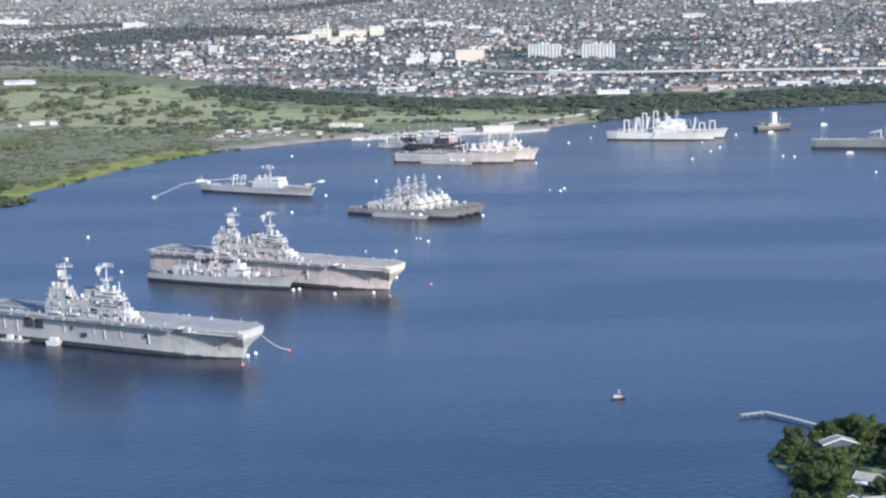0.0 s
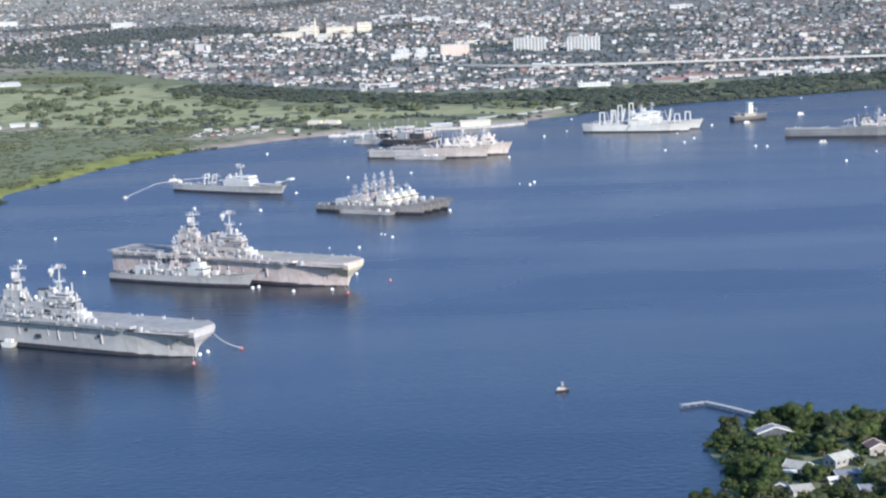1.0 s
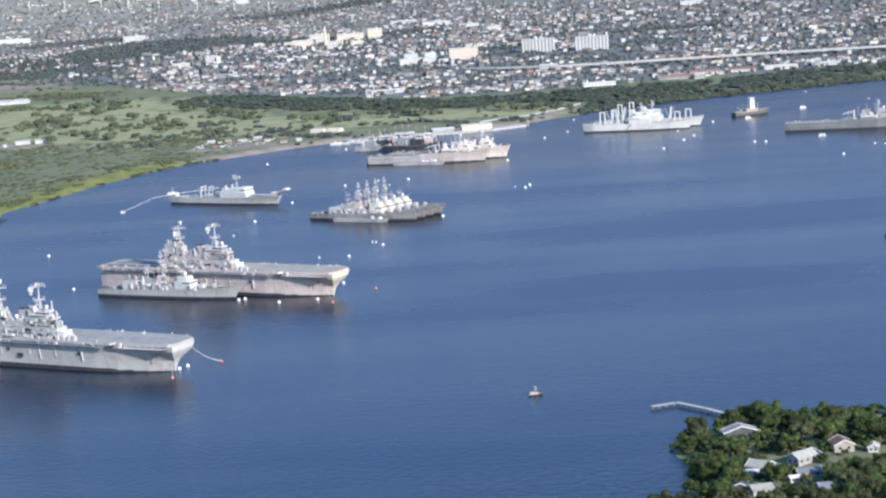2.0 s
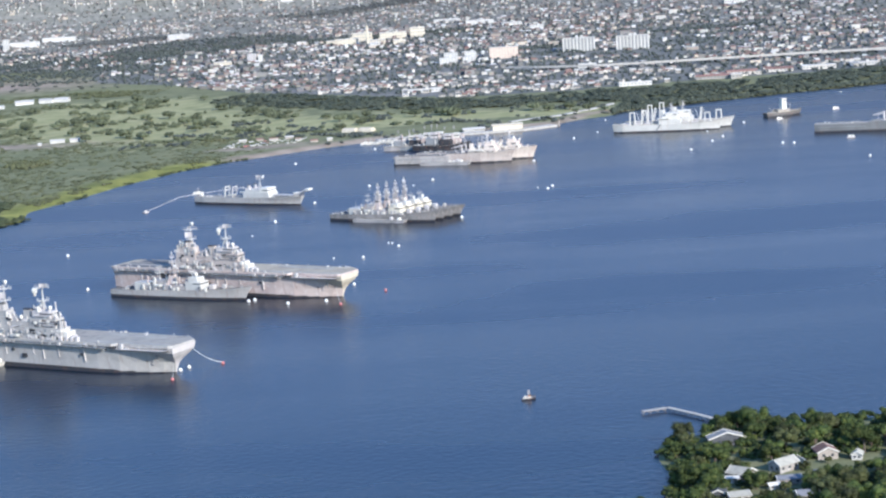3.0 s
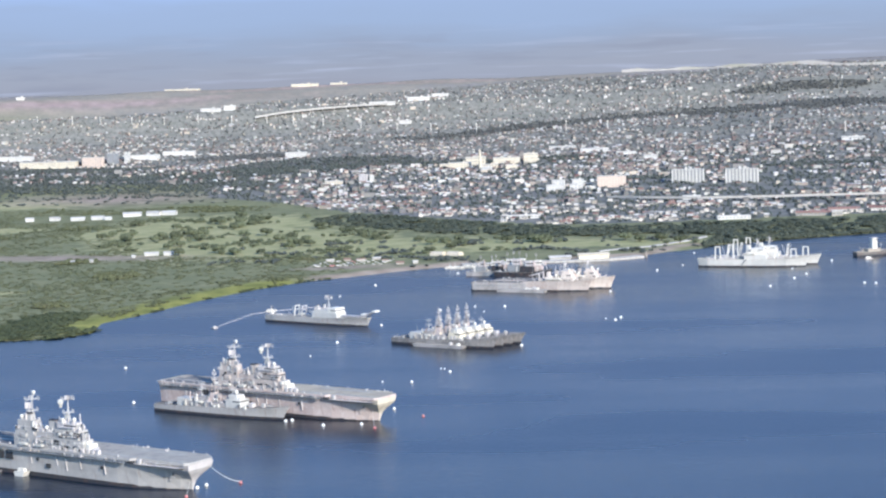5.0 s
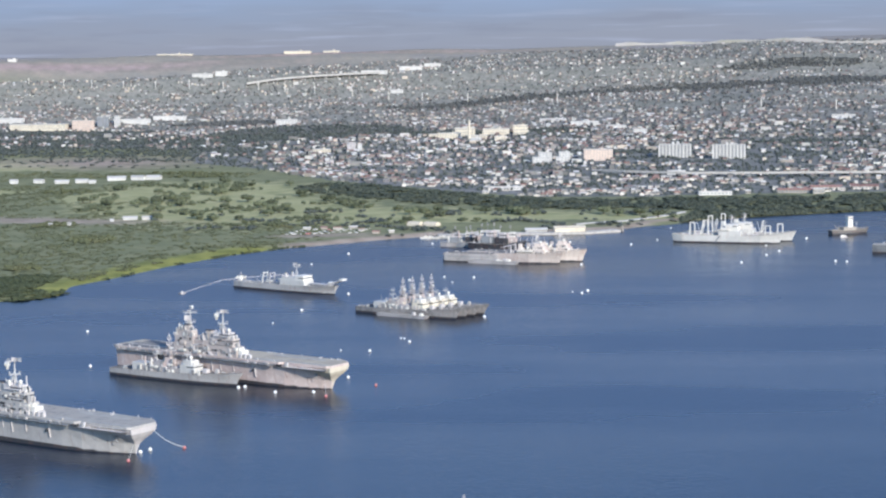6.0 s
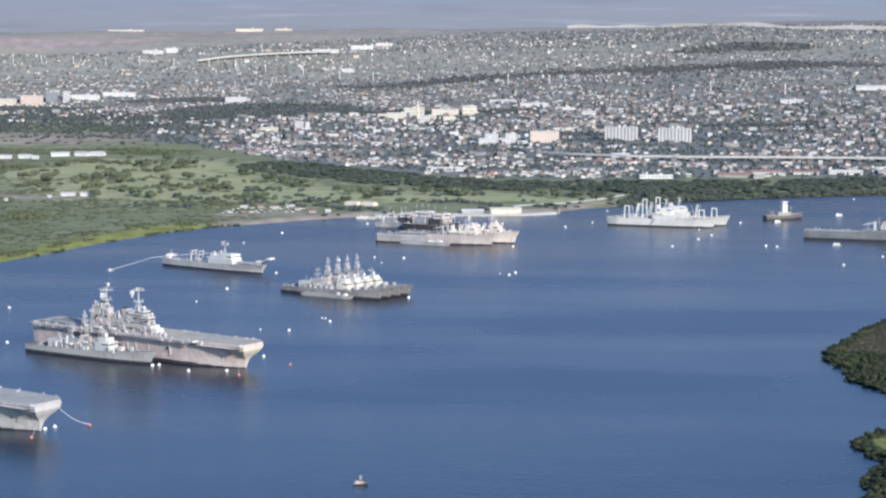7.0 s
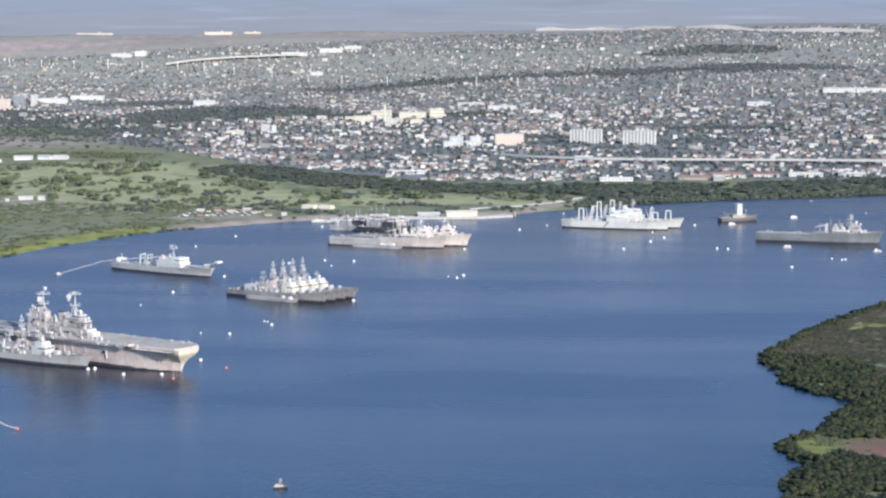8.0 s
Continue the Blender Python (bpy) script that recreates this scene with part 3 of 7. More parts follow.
def cover(px, py):
    px, py = drawn_out(px, py)
    grass = np.maximum.reduce([blob(px, py, -434, 2784, 190, 270, 25), blob(px, py, -252, 2662, 190, 130, -10), blob(px, py, -525, 3109, 150, 190, 30), blob(px, py, -60, 2662, 140, 75, -8),
                               blob(px, py, -646, 2987, 90, 140), blob(px, py, -908, 3079, 90, 60), blob(px, py, 60, 2641, 110, 40), blob(px, py, 151, 2621, 70, 30, 25), blob(px, py, -991, 3599, 120, 90), blob(px, py, -644, 2195, 60, 30),
                               blob(px, py, 452, 1608, 60, 25)])
    soil = np.maximum.reduce([along(px, py, [(-256.8, 2308.3), (-229.6, 2328.6), (-173.3, 2387.4), (-98.7, 2442.2)], 13), blob(px, py, -650, 2605, 150, 34, -10), blob(px, py, 392, 1143, 42, 36), blob(px, py, -242, 2408, 55, 18, 12),
                              blob(px, py, -860, 3691, 160, 110), blob(px, py, -2300, 8200, 1100, 900), blob(px, py, -1500, 10600, 1000, 900), blob(px, py, -700, 10200, 500, 500), along(px, py, [(30.2, 2468.6), (110.8, 2499.1), (151.2, 2580.3), (191.5, 2621)], 9)])
    marsh = np.maximum.reduce([along(px, py, [(-411.4, 1891), (-411.5, 1946.6), (-386.4, 2024.5), (-358.3, 2123.8), (-322.2, 2204.9), (-300, 2250)], 34), along(px, py, [(328, 1155), (341, 1178), (354, 1190)], 11), along(px, py, [(336, 1160), (340, 1120)], 17), along(px, py, [(420, 1600), (470, 1612)], 14)])
    town = np.where(town_ground(px, py) & (soil < 0.5), 1.0, 0.0)
    return grass, soil, marsh, town


def axis(*spans):
    vals = []
    for a, b, step in spans:
        vals += list(np.arange(a, b, step))
    return np.array(vals + [spans[-1][1]], float)


def build_ground():
    xs = axis((-4200, -1800, 200), (-1800, -700, 22), (-700, 720, 9), (720, 1800, 22), (1800, 4200, 200))
    ys = axis((-2500, 600, 200), (600, 780, 30), (780, 2900, 9), (2900, 4400, 22), (4400, 4960, 9), (4960, 6400, 240))
    gx, gy = np.meshgrid(xs, ys)
    z, d = land_height(gx, gy)
    rng = np.random.default_rng(3)
    rough = rng.normal(0, 0.25, z.shape) * np.clip(d / 20, 0, 1)
    z = z + rough
    nx, ny = len(xs), len(ys)
    verts = np.stack([gx, gy, z], -1).reshape(-1, 3)
    i = (np.arange(ny - 1)[:, None] * nx + np.arange(nx - 1)).ravel()
    faces = np.stack([i, i + 1, i + nx + 1, i + nx], 1)
    me = bpy.data.meshes.new("ground")
    me.from_pydata(verts.tolist(), [], faces.tolist())
    layer = me.color_attributes.new("cover", "FLOAT_COLOR", "POINT")
    g, s, m, w = (c.ravel() for c in cover(gx, gy))
    layer.data.foreach_set("color", np.stack([g, s, m, w], 1).astype(np.float32).ravel())
    me.polygons.foreach_set("use_smooth", [True] * len(me.polygons))
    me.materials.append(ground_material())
    return tagged(new("ground", me), "scrub, golf grass, bare soil and marsh rising to far slopes with painted haze", "ground", kind="structure")


def build_water():
    bm = bmesh.new()
    for x, y in ((-4200, -2500), (4200, -2500), (4200, 3200), (-4200, 3200)):
        bm.verts.new((x, y, 0))
    bm.faces.new(bm.verts)
    return tagged(part("water", bm, water_material()), "calm deep blue harbour water with faint wind streaks", "water", kind="structure")


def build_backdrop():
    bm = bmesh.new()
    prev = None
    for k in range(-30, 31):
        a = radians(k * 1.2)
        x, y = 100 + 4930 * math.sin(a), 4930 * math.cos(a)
        # the top is carried up out of view to shape the water's reflection
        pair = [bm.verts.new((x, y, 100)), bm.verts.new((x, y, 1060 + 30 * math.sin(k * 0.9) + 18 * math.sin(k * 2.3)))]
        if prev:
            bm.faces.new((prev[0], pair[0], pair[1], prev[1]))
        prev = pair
    return tagged(part("backdrop", bm, backdrop_material()), "glowing backdrop painted as hazy far plain, blue mountains and low sky", "backdrop", kind="structure")


build_ground()
build_water()
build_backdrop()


def ground_at(x, y):
    return float(land_height(np.array([x]), np.array([y]))[0][0])

# ---- ships ----
RUST_LIGHT = mat("tan_worn_paint", (0.33, 0.30, 0.26), 0.7, 0, [((0.28, 0.24, 0.19), 0.45, 0.7)], 0.3, streak=0.5)
RUST_SHIP = mat("rusty_brown_hull", (0.15, 0.14, 0.13), 0.8, 0, [((0.12, 0.10, 0.09), 0.45, 0.7)], 0.2, streak=0.5, streak_col=(0.20, 0.09, 0.05))


def hull(ship, stations, material, deck_material, boot=True, deck_label=""):
    """Hull, weather deck and boot topping of a ship."""
    part("hull", hull_mesh(stations), material, ship)
    bm = bmesh.new()
    row = [(bm.verts.new((x + reach, -max(bd - 0.35, 0.05), zd + 0.08)), bm.verts.new((x + reach, max(bd - 0.35, 0.05), zd + 0.08))) for x, bd, bw, zd, reach in stations]
    low = [(bm.verts.new((x + reach, -max(bd - 0.35, 0.05), zd - 0.1)), bm.verts.new((x + reach, max(bd - 0.35, 0.05), zd - 0.1))) for x, bd, bw, zd, reach in stations]
    for (a, b), (c, d) in zip(row, row[1:]):
        bm.faces.new((a, c, d, b))
    for side in (0, 1):
        for k in range(len(row) - 1):
            bm.faces.new((row[k][side], row[k + 1][side], low[k + 1][side], low[k][side]))
    part("deck", bm, deck_material, ship, deck_label)
    # bulwark rim forward
    bm = bmesh.new()
    fwd = stations[-4:]
    for side in (-1, 1):
        for (x, bd, bw, zd, r), (x2, bd2, bw2, zd2, r2) in zip(fwd, fwd[1:]):
            rod(bm, (x + r, side * (bd - 0.15), zd + 0.9), (x2 + r2, side * max(bd2 - 0.15, 0.02), zd2 + 0.9), 0.09, n=4)
            rod(bm, (x + r, side * (bd - 0.15), zd), (x + r, side * (bd - 0.15), zd + 0.9), 0.08, n=4)
    part("guard_rail", bm, material, ship)
    if boot:
        bm = bmesh.new()
        rings = []
        for x, bd, bw, zd, reach in stations:
            f = 1.6 / zd
            b1, b0 = bw + (bd - bw) * f ** 1.8 + 0.06, bw + 0.06
            rings.append([(x + reach * f ** 1.4 + (0.06 if x > 0 else -0.06), -b1, 1.6), (x + (0.06 if x > 0 else -0.06), -b0, -0.5), (x + (0.06 if x > 0 else -0.06), b0, -0.5), (x + reach * f ** 1.4 + (0.06 if x > 0 else -0.06), b1, 1.6)])
        loft(bm, rings)
        part("boot_topping", bm, BLACK, ship, "black waterline band")


def block(ship, name, dims, material, label="", inset=0.0, rake=0.0, bev=0.4):
    bm = bmesh.new()
    box(bm, *dims, inset=inset, rake=rake, bev=bev)
    return part(name, bm, material, ship, label)


def windows(parent, x0, x1, y0, y1, z, h=0.9, step=1.6):
    """A row of dark bridge windows round the front and near sides."""
    bm = bmesh.new()
    box(bm, x0, x1 + 0.1, y0 - 0.08, y1 + 0.08, z, z + h, bev=0.3)
    return part("window_band", bm, WINDOW, parent, "dark band of bridge windows")


def mast(ship, x, y, z0, z1, yards=(), legs=True, radius=0.55, material=None, drum=False):
    """A tapered pole mast with tripod legs, yards and platforms."""
    material = material or MAST
    bm = bmesh.new()
    rod(bm, (x, y, z0), (x, y, z1), radius, radius * 0.3, 8)
    if legs:
        mid = z0 + (z1 - z0) * 0.55
        for dx, dy in ((-2.2, 1.6), (-2.2, -1.6), (2.0, 0.0)):
            rod(bm, (x + dx, y + dy, z0), (x, y, mid), radius * 0.5, radius * 0.35)
    m = part("mast", bm, material, ship)
    for z, half, plate in yards:
        thick = 0.14 + 0.13 * radius
        for dx, dy in ((half * 0.9, half * 0.45), (0, half)):
            bm = bmesh.new()
            rod(bm, (x - dx, y - dy, z), (x + dx, y + dy, z), thick)
            part("yard", bm, material, m)
            for s in (-1, 1):
                bm = bmesh.new()
                rod(bm, (x + s * dx, y + s * dy, z - 0.6), (x + s * dx, y + s * dy, z + 1.7), thick * 0.85)
                part("aerial", bm, material, m)
        if plate:
            bm = bmesh.new()
            box(bm, x - plate * 0.8, x + plate * 0.8, y - plate * 0.8, y + plate * 0.8, z - 0.45, z - 0.2, bev=0.1)
            part("platform", bm, material, m)
    return m


def radar(parent, x, y, z, w, h, turn=0.0, material=None):
    """A curved open radar reflector on a short post."""
    bm = bmesh.new()
    c, s = math.cos(radians(turn)), math.sin(radians(turn))
    rod(bm, (x, y, z - 1.0), (x, y, z + h * 0.5), 0.25)
    n = 6
    p = lambda a, d, zz: (x + a * c - d * s, y + a * s + d * c, zz)
    arc = [((k / n - 0.5) * w, 0.6 - 2.4 * (k / n - 0.5) ** 2) for k in range(n + 1)]
    ring = arc + [(a, d + 0.15) for a, d in arc[::-1]]
    prism(bm, [p(a, d, z) for a, d in ring], [p(a, d, z + h) for a, d in ring])
    return part("radar_antenna", bm, material or GREY_LIGHT, parent, "pale curved radar reflector")


def radome(parent, x, y, z, r, material=None):
    bm = bmesh.new()
    rod(bm, (x, y, z - r * 1.6), (x, y, z), r * 0.45, r * 0.45, 8)
    dome(bm, (x, y, z), r, 1.0, 10, 7)
    return part("radome", bm, material or WHITE, parent, "white radar dome", smooth=True)


def funnel(ship, x, y, z0, z1, lx, ly, material, name="funnel"):
    f = block(ship, name, (x - lx, x + lx, y - ly, y + ly, z0, z1), material, inset=0.35, rake=-0.3, bev=0.8)
    bm = bmesh.new()
    box(bm, x - lx + 0.3, x + lx - 0.25, y - ly + 0.3, y + ly - 0.3, z1 - 0.2, z1 + 0.5, bev=0.6)
    part("funnel_cap", bm, BLACK, f, "sooty black funnel cap")
    return f


def goal_post(ship, x, y, half, z0, z1):
    """A pair of stout posts set fore and aft, with a beam across their heads."""
    bm = bmesh.new()
    for s in (-1, 1):
        rod(bm, (x + s * half, y, z0), (x + s * half * 0.85, y, z1), 0.75, 0.6, 8)
    rod(bm, (x - half * 0.95, y, z1 - 0.5), (x + half * 0.95, y, z1 - 0.5), 0.6, n=8)
    return part("goal_post", bm, WHITE, ship, "white goal-post derrick frame")


def kingpost(ship, x, half, z0, z1, boom=8.0, material=None, lean=0.0):
    """A pair of cargo posts with a cross beam and derrick booms."""
    bm = bmesh.new()
    for s in (-1, 1):
        rod(bm, (x, s * half, z0), (x + lean, s * half, z1), 0.6, 0.45, 8)
    rod(bm, (x + lean, -half, z1 - 0.6), (x + lean, half, z1 - 0.6), 0.45)
    rod(bm, (x + lean * 0.6, -half, z0 + (z1 - z0) * 0.6), (x + lean * 0.6, half, z0 + (z1 - z0) * 0.6), 0.3)
    k = part("kingpost", bm, material or WHITE, ship, "white cargo posts with a cross beam")
    if boom:
        for s in (-1, 1):
            bm = bmesh.new()
            rod(bm, (x + 0.6 * s, s * half, z0 + 1.5), (x + s * boom * 0.55, s * half * 0.4, z1 - 1.0), 0.28, 0.18)
            part("boom", bm, material or WHITE, k)
    return k


def deck_gun(ship, x, y, z, heading=0.0):
    bm = bmesh.new()
    s = 1 if heading == 0 else -1
    rod(bm, (x, y, z), (x, y, z + 0.6), 1.8, 1.8, 10)
    box(bm, x - 1.8, x + 1.8, y - 1.4, y + 1.4, z + 0.6, z + 2.6, inset=0.4, rake=0.4, bev=0.4)
    g = part("gun_mount", bm, GREY, ship)
    bm = bmesh.new()
    rod(bm, (x + s * 1.4, y, z + 1.8), (x + s * 5.4, y, z + 2.2), 0.18, 0.12)
    part("gun_barrel", bm, GREY_DARK, g)
    return g


def clutter(ship, rng, n, x0, x1, y0, y1, z, material, big=1.6, name="deck_locker"):
    """Lockers, vents and winches on a deck, each a part."""
    for _ in range(n):
        x, y = rng.uniform(x0, x1), rng.uniform(y0, y1)
        a, b, h = rng.uniform(0.5, big), rng.uniform(0.4, big * 0.7), rng.uniform(0.7, big * 1.3)
        bm = bmesh.new()
        if rng.random() < 0.5:
            box(bm, x - a, x + a, y - b, y + b, z, z + h, inset=0.08, bev=0.15)
            part(name, bm, material, ship)
        else:
            rod(bm, (x, y, z), (x, y, z + h * 1.3), b * 0.5, b * 0.5, 8)
            dome(bm, (x, y, z + h * 1.3), b * 0.7, 0.7, 8, 5)
            part("deck_vent", bm, material, ship)


def boat_part(ship, x, y, z, length=6.0, material=None):
    bm = bmesh.new()
    h = length / 2
    prism(bm, [(x - h, y - 0.8, z), (x + h * 0.6, y - 0.8, z), (x + h * 0.9, y, z), (x + h * 0.6, y + 0.8, z), (x - h, y + 0.8, z)],
          [(x - h, y - 1.1, z + 1.2), (x + h * 0.6, y - 1.1, z + 1.3), (x + h * 1.1, y, z + 1.5), (x + h * 0.6, y + 1.1, z + 1.3), (x - h, y + 1.1, z + 1.2)])
    return part("ship_boat", bm, material or WHITE, ship, "white ship's boat in davits")


def assault_ship(m, label, side, deck_mat, island_mat, seed):
    ship = thing("assault_ship", m, label, "assault ship", "moored reserve ships")
    rng = random.Random(seed)
    st = [(-98, 14.6, 13.2, 15.4, 0), (-90, 15.2, 13.8, 15.4, 0), (-40, 15.4, 14.0, 15.4, 0), (20, 15.4, 13.8, 15.4, 0), (45, 15.2, 13.2, 15.4, 0), (60, 14.6, 11.4, 15.4, 0.6), (70, 13.8, 9.0, 15.4, 1.8), (78, 13.2, 6.8, 15.4, 3.0), (86, 12.2, 3.6, 15.4, 5.6), (92, 10.6, 0.25, 15.4, 6.8)]
    part("hull", hull_mesh(st), side, ship)
    bm = bmesh.new()
    loft(bm, [[(x + reach * (h0 / zd) ** 1.4, -(bw + (bd - bw) * (h0 / zd) ** 1.8 + 0.07), h0), (x, -(bw + 0.07), -0.6), (x, bw + 0.07, -0.6), (x + reach * (h0 / zd) ** 1.4, bw + (bd - bw) * (h0 / zd) ** 1.8 + 0.07, h0)] for (x, bd, bw, zd, reach), h0 in zip(st, (2.6, 2.6, 2.5, 2.3, 2.1, 1.9, 1.7, 1.5, 1.2, 1.0))])
    part("boot_topping", bm, BLACK, ship, "black waterline band")
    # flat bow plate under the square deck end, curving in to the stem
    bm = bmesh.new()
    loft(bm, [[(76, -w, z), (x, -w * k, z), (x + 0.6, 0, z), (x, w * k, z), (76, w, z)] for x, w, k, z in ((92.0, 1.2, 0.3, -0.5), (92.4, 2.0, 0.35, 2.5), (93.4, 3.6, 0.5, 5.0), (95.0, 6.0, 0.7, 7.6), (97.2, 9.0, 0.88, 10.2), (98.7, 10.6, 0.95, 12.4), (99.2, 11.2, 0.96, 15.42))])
    # paler than the hull: sunlight on the bow face is put into its colour
    part("bow_plate", bm, BOW_CREAM if side is GREY_RUST else GREY_LIGHT, ship, "flat bow plate painted pale as if sunlit")
    # flight deck: a slab wider than the hull, with the forward starboard corner cut away
    ring = [(-100, -14.5), (-97, -16), (58, -16), (60, -12.2), (97, -12.2), (99.6, -10), (99.6, 9.5), (92, 15.4), (60, 16), (-97, 16), (-100, 14)]
    bm = bmesh.new()
    prism(bm, [(x, y, 15.42) for x, y in ring], [(x, y, 16.8) for x, y in ring])
    deck = part("flight_deck", bm, [side], ship)
    ring2 = [(x * 0.996, y * 0.985) for x, y in ring]
    bm = bmesh.new()
    prism(bm, [(x, y, 16.78) for x, y in ring2], [(x, y, 16.84) for x, y in ring2])
    part("deck_coating", bm, deck_mat, deck, "weathered non-skid deck coating")
    # painted lines and worn patches
    for x0, x1, y0, y1, mt in ((-95, 95, 3.7, 4.0, DECK_LIGHT), (-96, -42, -5.2, -4.9, DECK_LIGHT), (30, 92, -6.2, -5.9, DECK_LIGHT), (-96, -43, -14.2, -5.4, DECK_DARK), (-94, -60, -4.6, -1.0, DECK_LIGHT), (-95, -40, -0.8, 3.4, DECK_DARK), (-90, -50, 5.0, 13.4, DECK_DARK), (62, 97, -11.2, -8, DECK_LIGHT), (26, 58, -13.5, -8.5, DECK_LIGHT), (34, 80, 6, 12, DECK_LIGHT), (-40, 20, -5.5, -4.0, DECK_DARK)):
        bm = bmesh.new()
        box(bm, x0, x1, y0, y1, 16.83, 16.87)
        part("deck_marking" if y1 - y0 < 0.5 else "worn_patch", bm, mt, deck)
    # bow sponson below the cut-away corner, with its gun
    bm = bmesh.new()
    prism(bm, [(56, -13.8, 12.6), (92, -12.6, 12.6), (96, -8, 12.6), (56, -8, 12.6)], [(56, -16.2, 14.2), (94, -15.2, 14.2), (99.5, -9, 14.2), (56, -8, 14.2)])
    # lighter paint than the hull stands in for sun catching the ledge
    part("bow_sponson", bm, GREY_LIGHT, ship, "ledge under the bow corner painted pale as if lit")
    deck_gun(ship, 64, -13.6, 14.2)
    bm = bmesh.new()
    box(bm, 56.0, 60.5, -16.1, -12.4, 14.2, 15.5)
    part("gun_recess", bm, DARK, ship)
    # catwalks and their brackets
    for x0, n, out in ((-96, 16, 1.5), (-44, 33, 2.0)):
        bm = bmesh.new()
        box(bm, x0, x0 + 3 * n - 1, -15.9 - out, -15.9, 14.5, 14.85)
        for k in range(n):
            x = x0 + 3 * k
            prism(bm, [(x, -15.9, 13.3), (x + 0.25, -15.9, 13.3), (x + 0.25, -15.95, 13.31), (x, -15.95, 13.31)], [(x, -15.9, 14.5), (x + 0.25, -15.9, 14.5), (x + 0.25, -15.8 - out, 14.5), (x, -15.8 - out, 14.5)])
            rod(bm, (x, -15.8 - out, 14.85), (x, -15.8 - out, 15.9), 0.06, n=4)
        rod(bm, (x0, -15.8 - out, 15.9), (x0 + 3 * n - 3, -15.8 - out, 15.9), 0.07, n=4)
        walkway = part("catwalk", bm, GREY_DARK, ship, "dark deck-edge catwalk")
        for k in range(n // 2):
            x, w = x0 + 1 + rng.random() * (3 * n - 6), rng.uniform(0.5, 1.8)
            bm = bmesh.new()
            box(bm, x - w, x + w, -15.7 - out, -16.05, 14.85, 15.4 + rng.random() * 0.8, bev=0.08)
            part("deck_locker", bm, (GREY_DARK, GREY_LIGHT, GREY_MID)[k % 3], walkway)
    # aft deck edge: net frames and rail
    bm = bmesh.new()
    for k in range(20):
        x = -99 + 2.8 * k
        rod(bm, (x, -16, 16.5), (x, -17.3, 17.3), 0.09, n=4)
        rod(bm, (x, -17.3, 17.3), (x + 2.8, -17.3, 17.3), 0.08, n=4)
    part("safety_net", bm, GREY_LIGHT, ship)
    # openings and rubbing strips in the near side
    for x0, x1, z0, z1 in ((-56, -50, 8.5, 13.5), (-48, -42, 8.5, 13.5), (-21, -19.3, 9.5, 11.2), (-13, -9.5, 6.0, 8.2), (33, 34.5, 9, 10.4)):
        bm = bmesh.new()
        box(bm, x0, x1, -15.35, -13.2, z0, z1)
        part("side_opening", bm, DARK, ship, "dark doorway in the hull side")
    for k, x in enumerate((-72, -62, -26, -4, 4, 16, 36)):
        bm = bmesh.new()
        z0 = 5 + rng.random() * 3
        prism(bm, [(x, -14.75, z0), (x + 0.3, -14.75, z0), (x + 0.3, -14.0, z0), (x, -14.0, z0)], [(x - 0.5, -15.35, 13.0), (x - 0.2, -15.35, 13.0), (x - 0.2, -14.4, 13.0), (x - 0.5, -14.4, 13.0)])
        part("rubbing_strip", bm, GREY_LIGHT, ship, "pale vertical rubbing strip")
    bm = bmesh.new()
    box(bm, -46, 24, -15.45, -14.6, 12.6, 13.0)
    part("side_rib", bm, side, ship)
    for s in (-1, 1):
        bm = bmesh.new()
        box(bm, 86.0, 87.6, s * 9.6 - 0.5, s * 10.6 + 0.5, 8.8, 11.0, bev=0.3)
        rod(bm, (86.8, s * 10.4, 8.6), (86.8, s * 9.4, 7.2), 0.3)
        part("anchor", bm, GREY_DARK, ship)
    # stern gate
    bm = bmesh.new()
    box(bm, -98.6, -97.9, -9, 9, 1.5, 11, bev=0.2)
    part("stern_gate", bm, GREY_DARK, ship)
    # island
    A, D = island_mat, island_mat
    block(ship, "island_base", (-40, 20, -15.4, -6.8, 16.84, 23.4), A)
    block(ship, "island_deckhouse", (-39, -21, -15.2, -7.2, 23.4, 28.2), A)
    block(ship, "island_deckhouse", (-21, -5, -14.8, -7.4, 23.4, 26.4), A)
    br = block(ship, "bridge", (-5, 16, -15.2, -7.0, 23.4, 28.6), A)
    windows(br, 6, 16, -15.2, -7.0, 26.6, 0.8)
    up = block(ship, "pilot_house", (-3, 12, -14.6, -7.6, 28.6, 32.4), GREY_LIGHT)
    windows(up, 3, 12, -14.6, -7.6, 30.6, 0.8)
    block(ship, "island_deckhouse", (-37, -23, -14.6, -8.0, 28.2, 31.8), A)
    block(ship, "sponson", (-12, -6, -16.2, -14.6, 20.0, 22.2), GREY)
    block(ship, "sponson", (-34, -28, -16.2, -14.8, 22.4, 24.4), A)
    block(ship, "island_front", (20, 24.5, -14.6, -7.8, 16.84, 21.6), WHITE, "white stepped deckhouse")
    block(ship, "island_front", (24.5, 27, -13, -9, 16.84, 19.6), GREY_LIGHT)
    for x0, x1, z in ((1, 16.4, 24.8), (3, 16.4, 26.4), (0, 12.4, 30.0)):
        bm = bmesh.new()
        box(bm, x0, x1, -16.1, -12.6, z, z + 0.25)
        for k in range(int((x1 - x0) / 2.4) + 1):
            rod(bm, (x0 + 2.4 * k, -16.0, z), (x0 + 2.4 * k, -16.0, z + 1.1), 0.06, n=4)
        part("gallery", bm, GREY_LIGHT, ship, "narrow railed walkway round the island")
    for k in range(64):
        x, z = rng.uniform(-38, 16), rng.choice((17.4, 18.6, 19.8, 21.2, 24.2, 25.4, 26.8))
        if -5 > x > -21 and z > 23:
            continue
        bm = bmesh.new()
